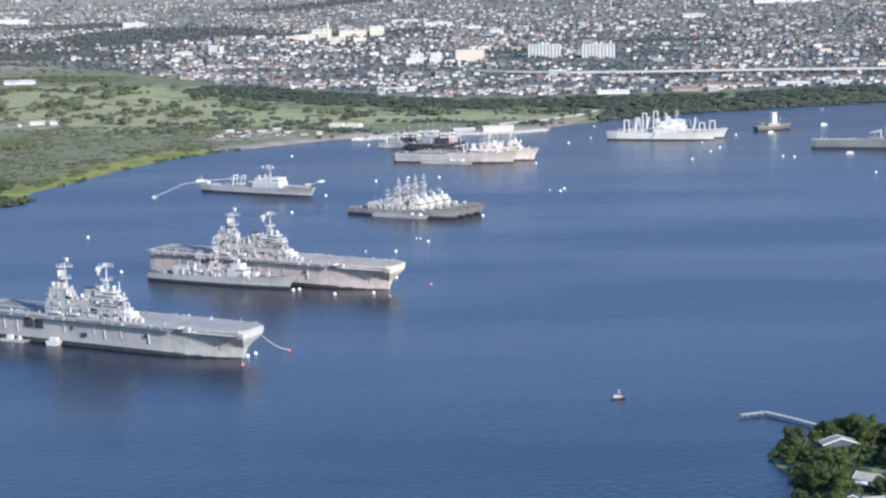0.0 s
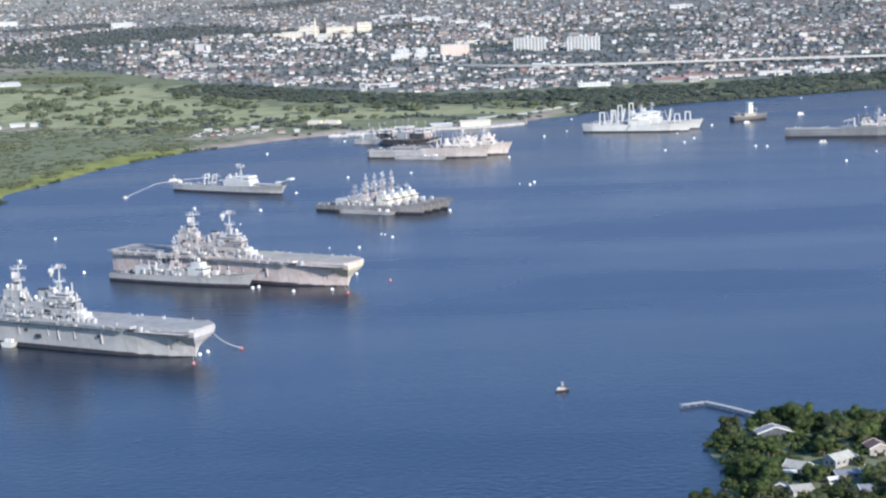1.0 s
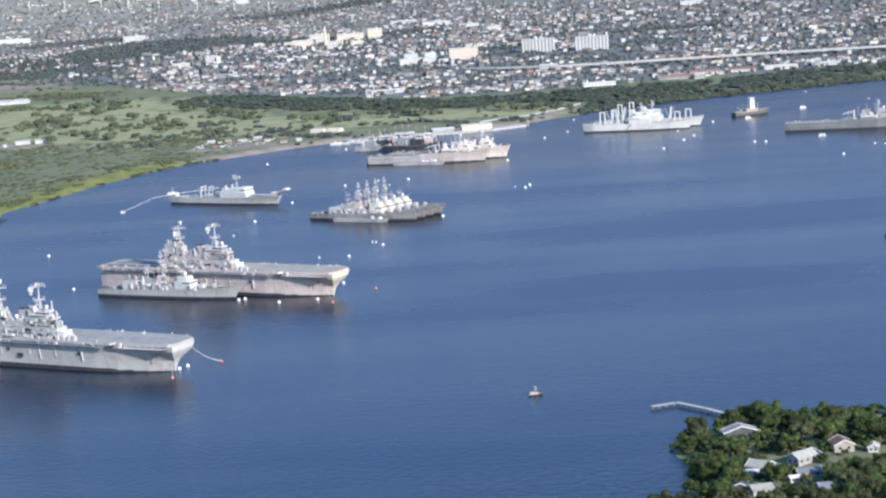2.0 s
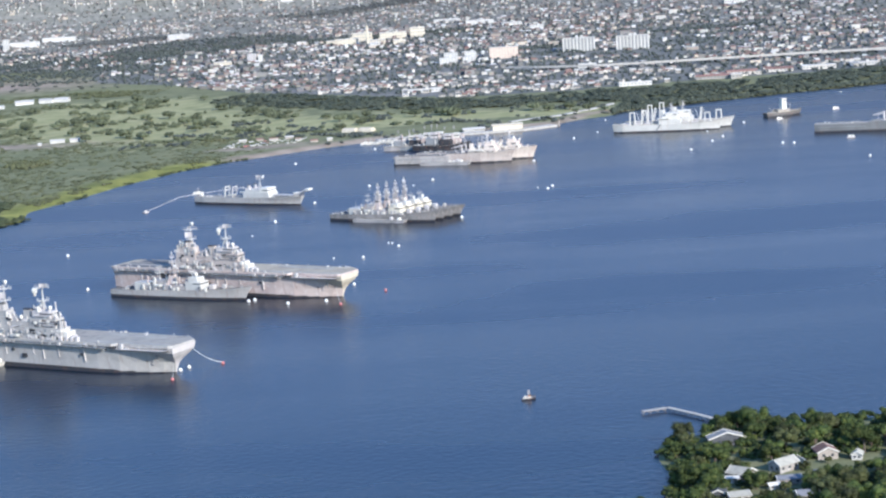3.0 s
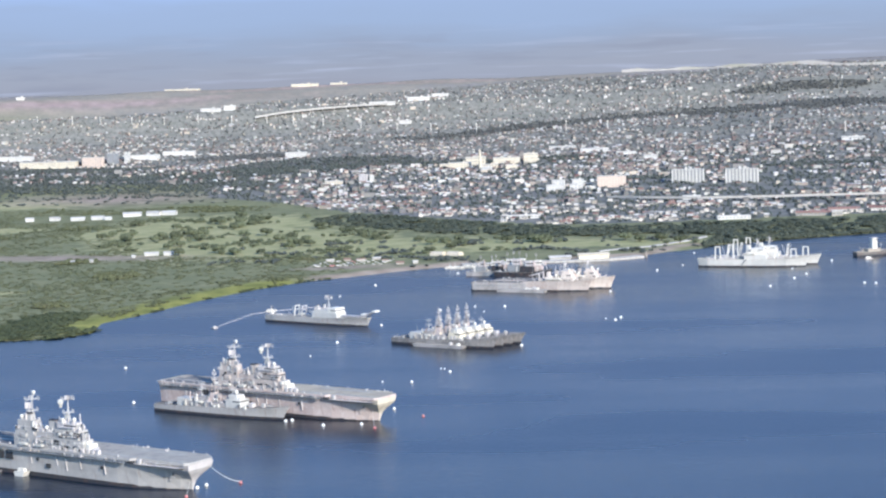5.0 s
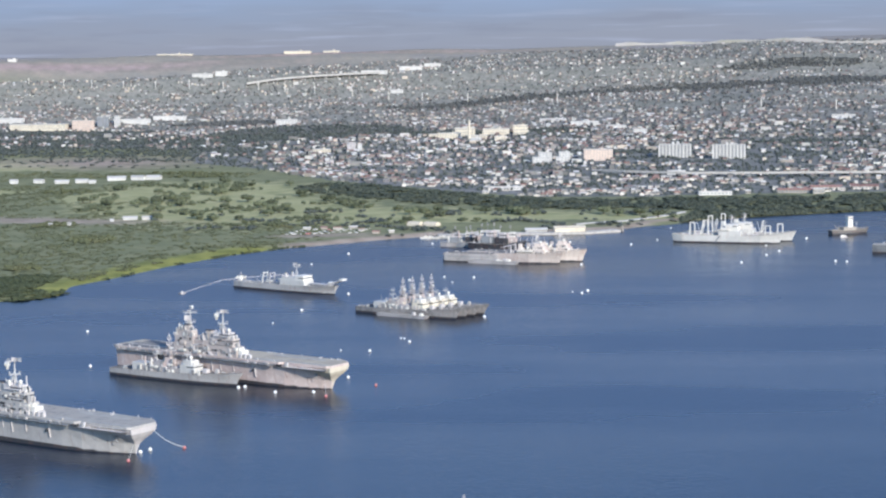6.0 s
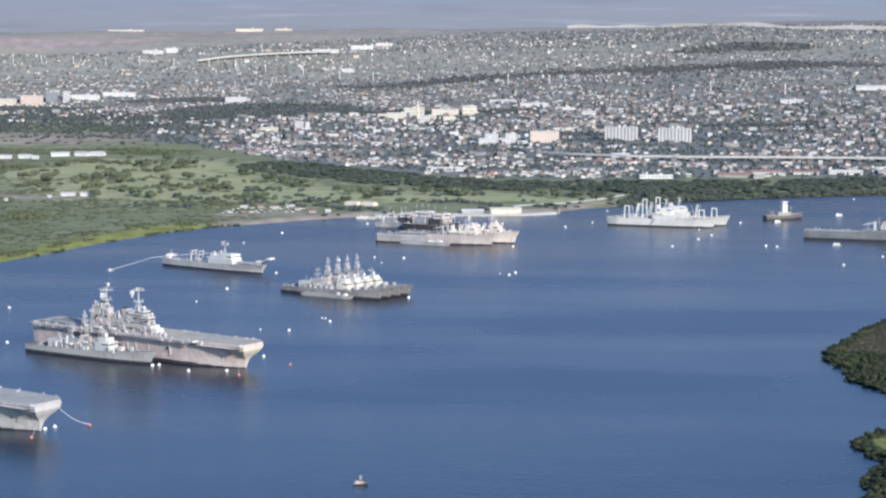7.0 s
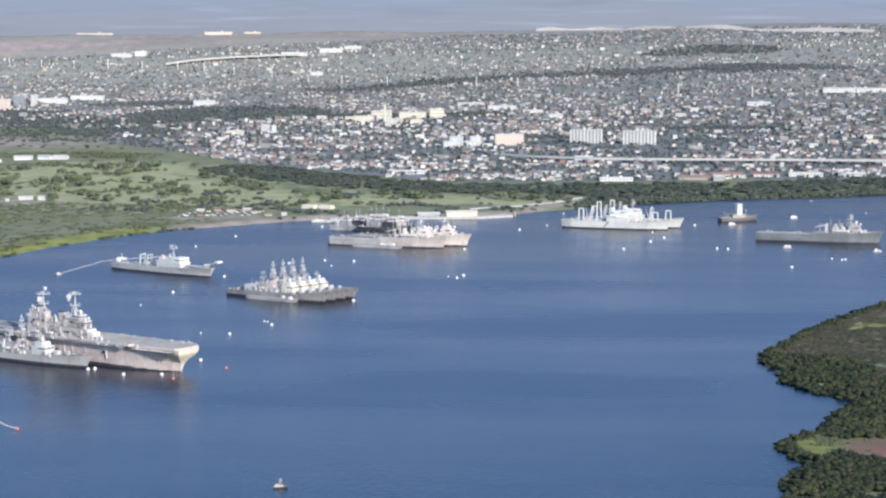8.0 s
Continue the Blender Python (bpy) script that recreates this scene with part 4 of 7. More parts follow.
        box(bm, x, x + rng.uniform(0.6, 2.6), -15.5 - 0.5 * rng.random(), -14.8, z, z + rng.uniform(0.6, 1.7))
        part("island_opening" if k % 5 < 3 else "island_locker", bm, (DARK, GREY_DARK, DARK, WHITE, GREY_LIGHT)[k % 5], ship)
    for k in range(14):
        y, z = rng.uniform(-14.6, -8), rng.choice((17.6, 19.4, 24.4, 29.4, 30.6))
        x = 20 if z < 23 else (16 if z < 28 else 12)
        bm = bmesh.new()
        box(bm, x - 0.3, x + 0.12, y, y + rng.uniform(0.7, 1.6), z, z + rng.uniform(0.7, 1.4))
        part("island_opening", bm, DARK if k % 2 else GREY_DARK, ship)
    funnel(ship, -29, -11.2, 31.6, 35.2, 3.2, 2.2, A)
    funnel(ship, -8.5, -11.2, 26.0, 32.8, 3.4, 2.2, A)
    m1 = mast(ship, -27, -11.2, 31.6, 48.5, ((37.0, 3.6, 1.8), (43.5, 4.6, 1.2)), radius=0.7)
    m2 = mast(ship, 4, -11.2, 32.4, 47.0, ((38.0, 3.4, 2.0), (45.5, 4.0, 1.0)), radius=0.9)
    radar(m1, -27, -13.6, 38.3, 5.4, 3.6, 20)
    radar(m1, -29.0, -10.0, 43.6, 3.0, 1.6, 70)
    radar(m2, 5.4, -12.2, 45.6, 5.0, 2.0, 10)
    radome(m2, -1.0, -12.4, 43.6, 1.9)
    radome(m1, -25.0, -11.2, 47.6, 1.1)
    for x, y, z, r in ((-34, -13.4, 33.6, 1.3), (-22.5, -13.6, 29.2, 1.2), (-13, -13.0, 28.4, 1.3), (11, -13.2, 34.6, 1.2), (-1, -8.6, 34.8, 1.2), (16, -14.4, 29.6, 1.0), (-37, -9, 33.0, 1.1), (14.5, -9.0, 30.0, 1.0)):
        radome(ship, x, y, z, r, WHITE if rng.random() < 0.7 else GREY_LIGHT)
    for k in range(16):
        x, y = rng.uniform(-39, 17), rng.choice((-15.0, -14.4, -7.4, -11))
        z = 28.2 if x < -21 else (26.0 if x < -3 else 28.6)
        bm = bmesh.new()
        rod(bm, (x, y, z), (x, y, z + rng.uniform(2.5, 6)), 0.16, 0.06, 5)
        part("whip_antenna", bm, MAST, ship)
    for k in range(46):
        x, y = rng.uniform(-40, 19), rng.uniform(-15.4, -7.5)
        z = 23.4 if x > 16 else (28.2 if x < -21 else (26.4 if x < -5 else 28.6))
        if rng.random() < 0.35:
            z += 3.6 if (x < -23 or -3 < x < 12) else 0
        w, top = rng.uniform(0.25, 0.8), z + rng.uniform(1.8, 5.2)
        bm = bmesh.new()
        box(bm, x - w, x + w, y - w, y + w, z - 0.2, top, inset=0.15 * w, bev=0.1)
        part("vent_trunk", bm, (GREY_LIGHT, GREY, GREY_MID, WHITE, GREY_DARK)[k % 5], ship)
    clutter(ship, rng, 22, -40, 20, -16.2, -15.2, 17.0, GREY_LIGHT, 1.5)
    clutter(ship, rng, 12, -40, 20, -16.4, -15.2, 20.0, GREY_DARK, 1.2)
    clutter(ship, rng, 16, -21, -5, -14.6, -8, 26.4, GREY_LIGHT, 1.5)
    clutter(ship, rng, 10, -39, -21, -15, -8, 28.2, GREY_LIGHT, 1.4)
    clutter(ship, rng, 12, -5, 16, -15, -7.4, 28.6, WHITE, 1.4)
    clutter(ship, rng, 8, -3, 11, -14.4, -8, 32.4, GREY_LIGHT, 1.3)
    clutter(ship, rng, 10, 16, 22, -15, -8, 21.6, WHITE, 1.5)
    clutter(ship, rng, 10, -98, -45, -15.5, -13, 16.84, GREY_LIGHT, 0.8)
    clutter(ship, rng, 12, 20, 96, 11, 15, 16.84, GREY_LIGHT, 0.7)
    clutter(ship, rng, 6, 20, 56, -15.6, -13.8, 16.84, GREY, 0.9)
    clutter(ship, rng, 8, 58, 90, -14.8, -12.6, 14.2, GREY_LIGHT, 0.7)
    crane = bmesh.new()
    rod(crane, (-20, -15.6, 17), (-20, -15.6, 22.5), 0.6)
    rod(crane, (-20, -15.6, 22.5), (-10, -16.2, 24.6), 0.45, 0.25)
    part("boat_crane", crane, GREY_LIGHT, ship)
    boat_part(ship, -16, -16.6, 18.0, 7)
    boat_part(ship, -30, -16.6, 18.0, 7)
    for x in (23, 27, 31):
        bm = bmesh.new()
        box(bm, x - 1.2, x + 1.2, -15.4, -13.2, 16.84, 19.0 + rng.random() * 1.5, bev=0.3)
        part("deck_tractor", bm, GREY_LIGHT, ship)
    return ship


DECK_DARK = mat("sooty_deck_patch", (0.11, 0.11, 0.115), 0.9, 0, [((0.17, 0.16, 0.155), 0.4, 0.65)], 0.15)
DECK_LIGHT = mat("bleached_deck_patch", (0.38, 0.36, 0.32), 0.9, 0, [((0.27, 0.26, 0.24), 0.4, 0.65)], 0.12)
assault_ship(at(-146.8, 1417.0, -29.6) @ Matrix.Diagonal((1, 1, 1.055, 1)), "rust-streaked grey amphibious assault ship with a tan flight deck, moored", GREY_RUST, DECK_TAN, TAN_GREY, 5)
assault_ship(at(-227.8, 1197.0, -29.8) @ Matrix.Diagonal((1, 1, 1.075, 1)), "pale grey amphibious assault ship with a weathered flight deck, moored", GREY, DECK, GREY, 8)


def frigate(m, label, tone, front, seed):
    ship = thing("frigate", m, label, "warship", "moored reserve ships")
    rng = random.Random(seed)
    st = [(-54, 4.6, 4.2, 4.6, 0), (-44, 5.4, 5.0, 4.6, 0), (-30, 5.9, 5.6, 5.0, 0), (0, 6.0, 5.7, 5.6, 0), (18, 5.7, 5.0, 6.2, 0.2), (32, 4.6, 3.4, 7.0, 1.0), (42, 3.1, 1.6, 7.8, 2.4), (48, 1.5, 0.4, 8.6, 4.4), (50, 0.3, 0.1, 8.9, 6.0)]
    hull(ship, st, tone, DECK_BROWN)
    block(ship, "deckhouse", (-26, 7, -4.6, 4.6, 5.3, 8.6), GREY_MID)
    block(ship, "deckhouse", (-20, -10, -3.8, 3.8, 8.6, 11.6), GREY_MID)
    # hangar, bridge and pilot house: pale paint imitates sun on their faces
    block(ship, "hangar", (-34, -22, -4.4, 4.4, 5.0, 10.0), GREY_PALE, "boxy hangar painted pale as if sunlit")
    br = block(ship, "bridge", (7, 19.5, -4.9, 4.9, 5.6, 11.4), front, "bridge painted pale as if sunlit in front", rake=0.2)
    windows(br, 13, 19.3, -4.9, 4.9, 9.9, 0.7)
    block(ship, "pilot_house", (9, 17, -4.0, 4.0, 11.4, 14.2), GREY_PALE, rake=0.5)
    funnel(ship, -6, 0, 8.6, 15.0, 2.6, 1.8, GREY_RUST, "stack_mast")
    for dx, dy in ((-2.6, -1.8), (-2.6, 1.8), (2.6, -1.8), (2.6, 1.8)):
        bm = bmesh.new()
        rod(bm, (-5.5 + dx, dy, 11), (-5, 0, 24), 0.3, 0.22, 5)
        part("mast_leg", bm, TAN_GREY, ship)
    m1 = mast(ship, -5, 0, 15.0, 31.0, ((19.0, 2.4, 0.9), (23.0, 1.9, 0.7), (26.5, 1.3, 0)), legs=False, radius=0.45, material=GREY_LIGHT)
    radar(m1, -3.4, 0, 20.0, 3.6, 1.6, 80, MAST)
    radome(m1, -5, 0, 29.2, 0.55)
    mast(ship, -16, 0, 11.6, 22.0, ((16.0, 2.6, 0.6), (19.5, 1.8, 0)), legs=False, radius=0.35)
    mast(ship, 10, 0, 14.4, 21.0, ((17.5, 2.2, 0.7),), legs=False, radius=0.35)
    radome(ship, 13, 0, 15.8, 1.3)
    deck_gun(ship, 35, 0, 7.2)
    block(ship, "launcher", (23.5, 27.5, -2.0, 2.0, 6.6, 9.4), GREY_LIGHT)
    boat_part(ship, -14, -5.2, 7.8, 6)
    boat_part(ship, -14, 5.2, 7.8, 6)
    for x, y in ((-20, -3.5), (-16, 3.2), (0, -4.2), (2, 3.8), (-2, -4.4)):
        radome(ship, x, y, 10.6, 0.8, front)
    for k in range(20):
        x, y = rng.uniform(-24, 5), rng.uniform(-4.3, 4.3)
        w = rng.uniform(0.2, 0.55)
        bm = bmesh.new()
        box(bm, x - w, x + w, y - w, y + w, 8.4, rng.uniform(10.5, 14.5), inset=0.1 * w, bev=0.08)
        part("vent_trunk", bm, (WHITE, GREY_LIGHT, GREY_DARK, GREY_RUST)[k % 4], ship)
    for k in range(16):
        x, w = rng.uniform(-30, 24), rng.uniform(0.3, 0.9)
        bm = bmesh.new()
        box(bm, x - w, x + w, -5.6, -4.7, 5.5, 6.4 + rng.uniform(0.6, 3.0), bev=0.1)
        part("deck_locker", bm, (WHITE, GREY_DARK, GREY_LIGHT)[k % 3], ship)
    clutter(ship, rng, 10, 7, 19, -4.6, 4.6, 11.4, front, 1.3)
    clutter(ship, rng, 14, -24, 4, -4.4, 4.4, 8.6, GREY_LIGHT, 1.2)
    clutter(ship, rng, 6, -52, -36, -4, 4, 4.7, GREY, 0.8)
    clutter(ship, rng, 6, 38, 50, -1.5, 1.5, 7.9, GREY, 0.6)
    for k in range(11):
        x, y = rng.uniform(-30, 20), rng.choice((-4, 4, -2, 2))
        bm = bmesh.new()
        rod(bm, (x, y, 8.6), (x, y, 8.6 + rng.uniform(4, 9)), 0.13, 0.05, 5)
        part("whip_antenna", bm, MAST, ship)
    bm = bmesh.new()
    box(bm, -42.2, -41.6, -4.6, 4.6, 4.7, 6.6)
    part("deck_screen", bm, GREY_DARK, ship)
    return ship


frigate(at(-183.5, 1405.0, -27.5) @ Matrix.Diagonal((1.09, 1.05, 1.08, 1)), "grey frigate lying alongside the rusty assault ship", GREY, GREY_PALE, 21)
for k in range(4):
    frigate(at(-57.0 + 7.2 * k, 1736.5 + 9.6 * k, -29.0) @ Matrix.Diagonal((1, 0.92, 1.08, 1)), "grey frigate in a nest of four moored abreast", FRIGATE_GREY, CREAM_WHITE, 30 + k)


def lighter(m, label, L, B, H, material, load=3, seed=0, aft=-0.7, fore=0.7):
    """A flat work barge or camel with small loads."""
    b = thing("barge", m, label, "barge")
    rng = random.Random(seed)
    h = L / 2
    bm = bmesh.new()
    prism(bm, [(-h + 1, -B / 2, -0.6), (h - 2.0, -B / 2, -0.6), (h - 2.0, B / 2, -0.6), (-h + 1, B / 2, -0.6)], [(-h, -B / 2, H), (h, -B / 2, H), (h, B / 2, H), (-h, B / 2, H)])
    part("hull", bm, material, b)
    bm = bmesh.new()
    box(bm, -h + 0.3, h - 0.3, -B / 2 + 0.3, B / 2 - 0.3, H - 0.05, H + 0.06)
    part("deck", bm, DECK, b)
    for k in range(load):
        x = h * (aft + (fore - aft) * (k + 0.5) / max(load, 1))
        w = rng.uniform(1.0, 2.2)
        bm = bmesh.new()
        box(bm, x - w, x + w, -B * 0.25, B * 0.25, H, H + rng.uniform(1.2, 2.6), inset=0.15, bev=0.2)
        part("deck_cargo", bm, WHITE if rng.random() < 0.6 else GREY_LIGHT, b)
    return b


lighter(at(-60.5, 1727.5, -29), "low grey barge alongside the nested frigates", 52, 7, 2.4, GREY_MID, 2, 1, 0.3, 0.9)
lighter(at(-290.3, 1212.5, -30), "small pale work barge beside the assault ship", 20, 5, 1.2, GREY_LIGHT, 2, 2)
lighter(at(-264.4, 1198.0, -30), "white stepped landing float beside the assault ship", 9, 5, 2.8, WHITE, 2, 3)
lighter(at(-13, 2133, -20), "grey barge with white tanks alongside the dock ship", 56, 8, 3.2, GREY_MID, 4, 4, 0.1, 0.72)


def tank_landing_ship(m):
    ship = thing("landing_ship", m, "grey tank landing ship with white derricks and bow ramp arms, moored", "landing ship", "moored reserve ships")
    rng = random.Random(44)
    st = [(-63, 6.2, 6.0, 6.2, 0), (-50, 7.8, 7.5, 6.2, 0), (-20, 8.2, 8.0, 6.4, 0), (10, 8.2, 7.9, 6.8, 0), (34, 7.6, 6.0, 7.2, 0), (48, 5.8, 3.2, 7.8, 1.0), (56, 4.0, 1.0, 8.4, 2.6), (59, 3.0, 0.3, 8.7, 3.6)]
    hull(ship, st, GREY, DECK)
    block(ship, "deckhouse", (-3, 28, -7.2, 7.2, 6.6, 11.5), GREY_PALE)
    block(ship, "deckhouse", (-1, 18, -6.4, 6.4, 11.5, 14.2), GREY_PALE)
    # bridge whiter than the deckhouse, sunlight put into its paint
    br = block(ship, "bridge", (16, 27, -6.8, 6.8, 11.5, 16.0), WHITE, "bridge painted white as if sunlit", rake=0.5)
    windows(br, 20, 26.8, -6.8, 6.8, 13.4)
    for y in (-4.6, 4.6):
        funnel(ship, 3, y, 14.2, 18.2, 1.8, 1.1, GREY_LIGHT)
    m1 = mast(ship, 13, 0, 14.2, 28.5, ((24.0, 3.4, 1.2),), radius=0.6)
    radar(m1, 12, -0.8, 25.4, 5.6, 1.9, 0)
    radome(m1, 15.6, 0.6, 25.6, 0.8)
    for x in (-28, -19):
        kingpost(ship, x, 3.2, 6.4, 16.5, 6.0, WHITE if x < -20 else GREY_LIGHT, 1.5)
    # bow derrick arms
    for y in (-2.8, 2.8):
        bm = bmesh.new()
        rod(bm, (50, y * 1.4, 8.0), (70.5, y, 14.8), 0.8, 0.6, 8)
        rod(bm, (58, y * 1.3, 8.4), (60.5, y * 1.1, 10.6), 0.5)
        part("bow_arm", bm, GREY_LIGHT, ship, "pale derrick arm over the bow")
    bm = bmesh.new()
    box(bm, 67.5, 71.6, -3.6, 3.6, 14.0, 15.6, bev=0.3)
    part("bow_arm_head", bm, WHITE, ship)
    bm = bmesh.new()
    box(bm, 30, 58, -2.6, 2.6, 8.9, 9.4)
    part("bow_ramp", bm, GREY_LIGHT, ship)
    block(ship, "bow_house", (53.5, 57, -3.2, 3.2, 8.2, 11.8), WHITE)
    boat_part(ship, -14, -8.2, 9.0, 8)
    boat_part(ship, -14, 8.2, 9.0, 8)
    radome(ship, -58, -1.0, 7.6, 2.0)
    clutter(ship, rng, 12, -60, -32, -6, 6, 6.4, GREY_LIGHT, 1.0)
    clutter(ship, rng, 12, 26, 50, -5, 5, 7.4, GREY_LIGHT, 0.8)
    clutter(ship, rng, 8, 0, 15, -6, 6, 14.2, GREY_LIGHT, 1.1)
    return ship


tank_landing_ship(at(-193.5, 1907, -31.0))


def dock_ship(m, label, tone, house, L=130.0, fore=20.0, seed=0):
    ship = thing("dock_ship", m, label, "dock landing ship", "moored reserve ships")
    rng = random.Random(seed)
    h = L / 2
    st = [(-h, 9.0, 8.8, 8.8, 0), (-h + 6, 10.0, 9.8, 8.8, 0), (-10, 10.4, 10.2, 8.8, 0), (-4, 10.4, 10.2, 10.6, 0), (h - 34, 10.0, 9.0, 10.8, 0), (h - 20, 8.2, 5.6, 11.4, 0.8), (h - 10, 5.2, 2.0, 12.2, 2.4), (h - 4, 2.4, 0.3, 12.8, 4.2), (h - 3, 1.2, 0.15, 12.9, 5.0)]
    hull(ship, st, tone, DECK if tone is HULL_DARK else DECK_BROWN)
    bm = bmesh.new()
    box(bm, -h + 4, -12, -10.55, -9.9, 5.4, 6.0)
    part("side_rib", bm, GREY_DARK, ship)
    if tone is TAN_GREY:
        bm = bmesh.new()
        box(bm, -h + 2, -3, -10.5, -10.2, 1.0, 8.6, bev=0.1)
        part("well_side_plating", bm, GREY_MID, ship, "dark grey plating along the dock well")
    f = fore
    clutter(ship, rng, 10, f - 16, f + 16, -8.2, -6.0, 14.6, WHITE, 1.8)
    clutter(ship, rng, 10, f - 14, f + 2, -8.0, 6.0, 14.6, RUST_LIGHT, 1.8)
    clutter(ship, rng, 8, f + 14, f + 24, -6.0, 6.0, 11.0, CREAM_SHIP, 2.0)
    clutter(ship, rng, 8, f - 34, f - 16, -9.0, 6.0, 9.0, GREY_DARK, 2.0)
    for k in range(9):
        bm = bmesh.new()
        x, y = f + rng.uniform(-30, 16), rng.uniform(-7, 7)
        rod(bm, (x, y, 12), (x + rng.uniform(-2, 2), y, 20 + rng.uniform(0, 8)), 0.3, 0.12, 5)
        part("derrick_post", bm, GREY_LIGHT, ship)
    block(ship, "deckhouse", (f - 16, f + 16, -8.4, 8.4, 10.7, 14.6), house)
    br = block(ship, "bridge", (f + 2, f + 14, -8.0, 8.0, 14.6, 18.6), house, rake=0.7)
    windows(br, f + 8, f + 13.4, -8.0, 8.0, 16.4)
    block(ship, "pilot_house", (f + 3, f + 11, -5, 5, 18.6, 21.2), house, rake=0.5)
    for k in range(16):
        x, z = f + rng.uniform(-15, 14), rng.choice((11.4, 12.8, 15.4))
        if z > 14 and x < f + 2:
            continue
        bm = bmesh.new()
        box(bm, x, x + rng.uniform(0.8, 2.4), -8.6, -7.8, z, z + rng.uniform(0.7, 1.3))
        part("house_opening", bm, (DARK, GREY_DARK)[k % 2], ship)
    for y, dx in ((-6.2, -12), (6.2, -7)):
        funnel(ship, f + dx, y, 12, 21.0, 2.4, 1.6, house)
    m1 = mast(ship, f + 4, 0, 21.2, 33.0, ((25.5, 3.6, 1.4), (29.0, 2.4, 0)), radius=0.5)
    radar(m1, f + 5, 0, 27.0, 5.0, 2.2, 75)
    for x, y, z, r in ((f + 10, -4, 22.6, 1.5), (f - 4, -5, 16.6, 1.4), (f + 14, 5, 19.8, 1.3), (f + 16, -5, 13, 1.3)):
        radome(ship, x, y, z, r)
    for y in (-7.5, 7.5):
        bm = bmesh.new()
        rod(bm, (f - 22, y, 10.6), (f - 22, y, 19.5), 0.9, 0.7, 8)
        rod(bm, (f - 22, y, 18.5), (f - 34, y * 0.8, 16.0), 0.5, 0.3)
        part("crane", bm, GREY_LIGHT, ship)
    for x, y in ((h - 18, -3), (h - 18, 3)):
        deck_gun(ship, x, y, 11.5)
    boat_part(ship, f - 10, -9.4, 12.6, 9)
    boat_part(ship, f - 1, -9.4, 12.6, 9)
    clutter(ship, rng, 14, f - 30, f - 16, -8, 8, 10.6, GREY_LIGHT, 1.4)
    clutter(ship, rng, 14, -h + 4, -14, -9, 9, 8.9, GREY, 1.1)
    clutter(ship, rng, 10, f - 14, f + 1, -7, 7, 14.6, house, 1.5)
    clutter(ship, rng, 8, f + 18, h - 8, -4, 4, 11.2, GREY_LIGHT, 0.9)
    return ship


dock_ship(at(-3.5, 2149.5, -16.0), "faded rusty grey dock landing ship moored before the quay", TAN_GREY, CREAM_SHIP, 131, 33, 61)
dock_ship(at(20, 2170, -16.0), "faded cream dock landing ship moored behind its sister", CREAM_SHIP, CREAM_SHIP, 131, 33, 62)
dock_ship(at(458, 2226, -12.5), "dark grey dock landing ship moored alone on the water", HULL_DARK, GREY_MID, 134, 30, 63)


def cargo_ship(m, label, seed):
    ship = thing("cargo_ship", m, label, "cargo ship", "moored reserve ships")
    rng = random.Random(seed)
    st = [(-63, 6.0, 4.6, 9.4, -1.5), (-52, 8.6, 8.2, 8.8, 0), (-30, 9.4, 9.2, 8.4, 0), (15, 9.4, 9.2, 8.6, 0), (38, 8.2, 6.6, 9.2, 0.3), (50, 5.4, 2.6, 10.2, 1.4), (57, 2.8, 0.4, 11.2, 3.6), (59, 1.4, 0.15, 11.5, 5.0)]
    hull(ship, st, GREY_PALE, DECK_TAN)
    block(ship, "deckhouse", (-10, 16, -8.4, 8.4, 8.6, 14.0), GREY_PALE)
    block(ship, "deckhouse", (-6, 13, -7.6, 7.6, 14.0, 17.4), WHITE)
    br = block(ship, "bridge", (-2, 12, -8.2, 8.2, 17.4, 20.6), WHITE, rake=0.4)
    windows(br, 6, 11.8, -8.2, 8.2, 18.9)
    funnel(ship, -6, 0, 17.4, 25.0, 2.8, 2.0, GREY_PALE)
    m1 = mast(ship, 4, 0, 20.6, 33.0, ((26.5, 3.4, 1.2), (30.0, 2.4, 0)), radius=0.5)
    radar(m1, 5, 0, 27.5, 3.6, 1.4, 70)
    for x, z1, lean in ((-31, 24.5, 3.0), (24, 23.5, 2.0)):
        kingpost(ship, x, 4.6, 8.6, z1, 9.0, WHITE, lean)
    for x, half, z1 in ((-20, 2.6, 31.0), (-41, 3.0, 23.0), (46, 3.2, 20.5)):
        goal_post(ship, x, -3.0, half, 8.6, z1)
    for x in (-48, -36, -24, 21, 31):
        bm = bmesh.new()
        box(bm, x - 4, x + 4, -4, 4, 8.5, 9.9, bev=0.4)
        part("hatch", bm, GREY_LIGHT, ship)
    boat_part(ship, 0, -8.8, 14.4, 8)
    boat_part(ship, -7, -8.8, 14.4, 8)
    clutter(ship, rng, 16, -58, 44, -8, 8, 8.8, WHITE, 1.2)
    clutter(ship, rng, 8, -5, 12, -7, 7, 20.6, WHITE, 1.0)
    bm = bmesh.new()
    prism(bm, [(-14, -9.7, 1.2), (-12, -9.7, 1.2), (-12, -9.3, 1.2), (-14, -9.3, 1.2)], [(-8.5, -9.9, 8.6), (-6.5, -9.9, 8.6), (-6.5, -9.4, 8.6), (-8.5, -9.4, 8.6)])
    part("gangway", bm, GREY_DARK, ship, "dark gangway slung on the hull side")
    return ship


cargo_ship(at(240.5, 2347, -13.5), "pale grey cargo ship with white kingposts, moored", 71)
cargo_ship(at(256, 2371, -13.5), "pale grey cargo ship with white kingposts, moored behind its sister", 72)


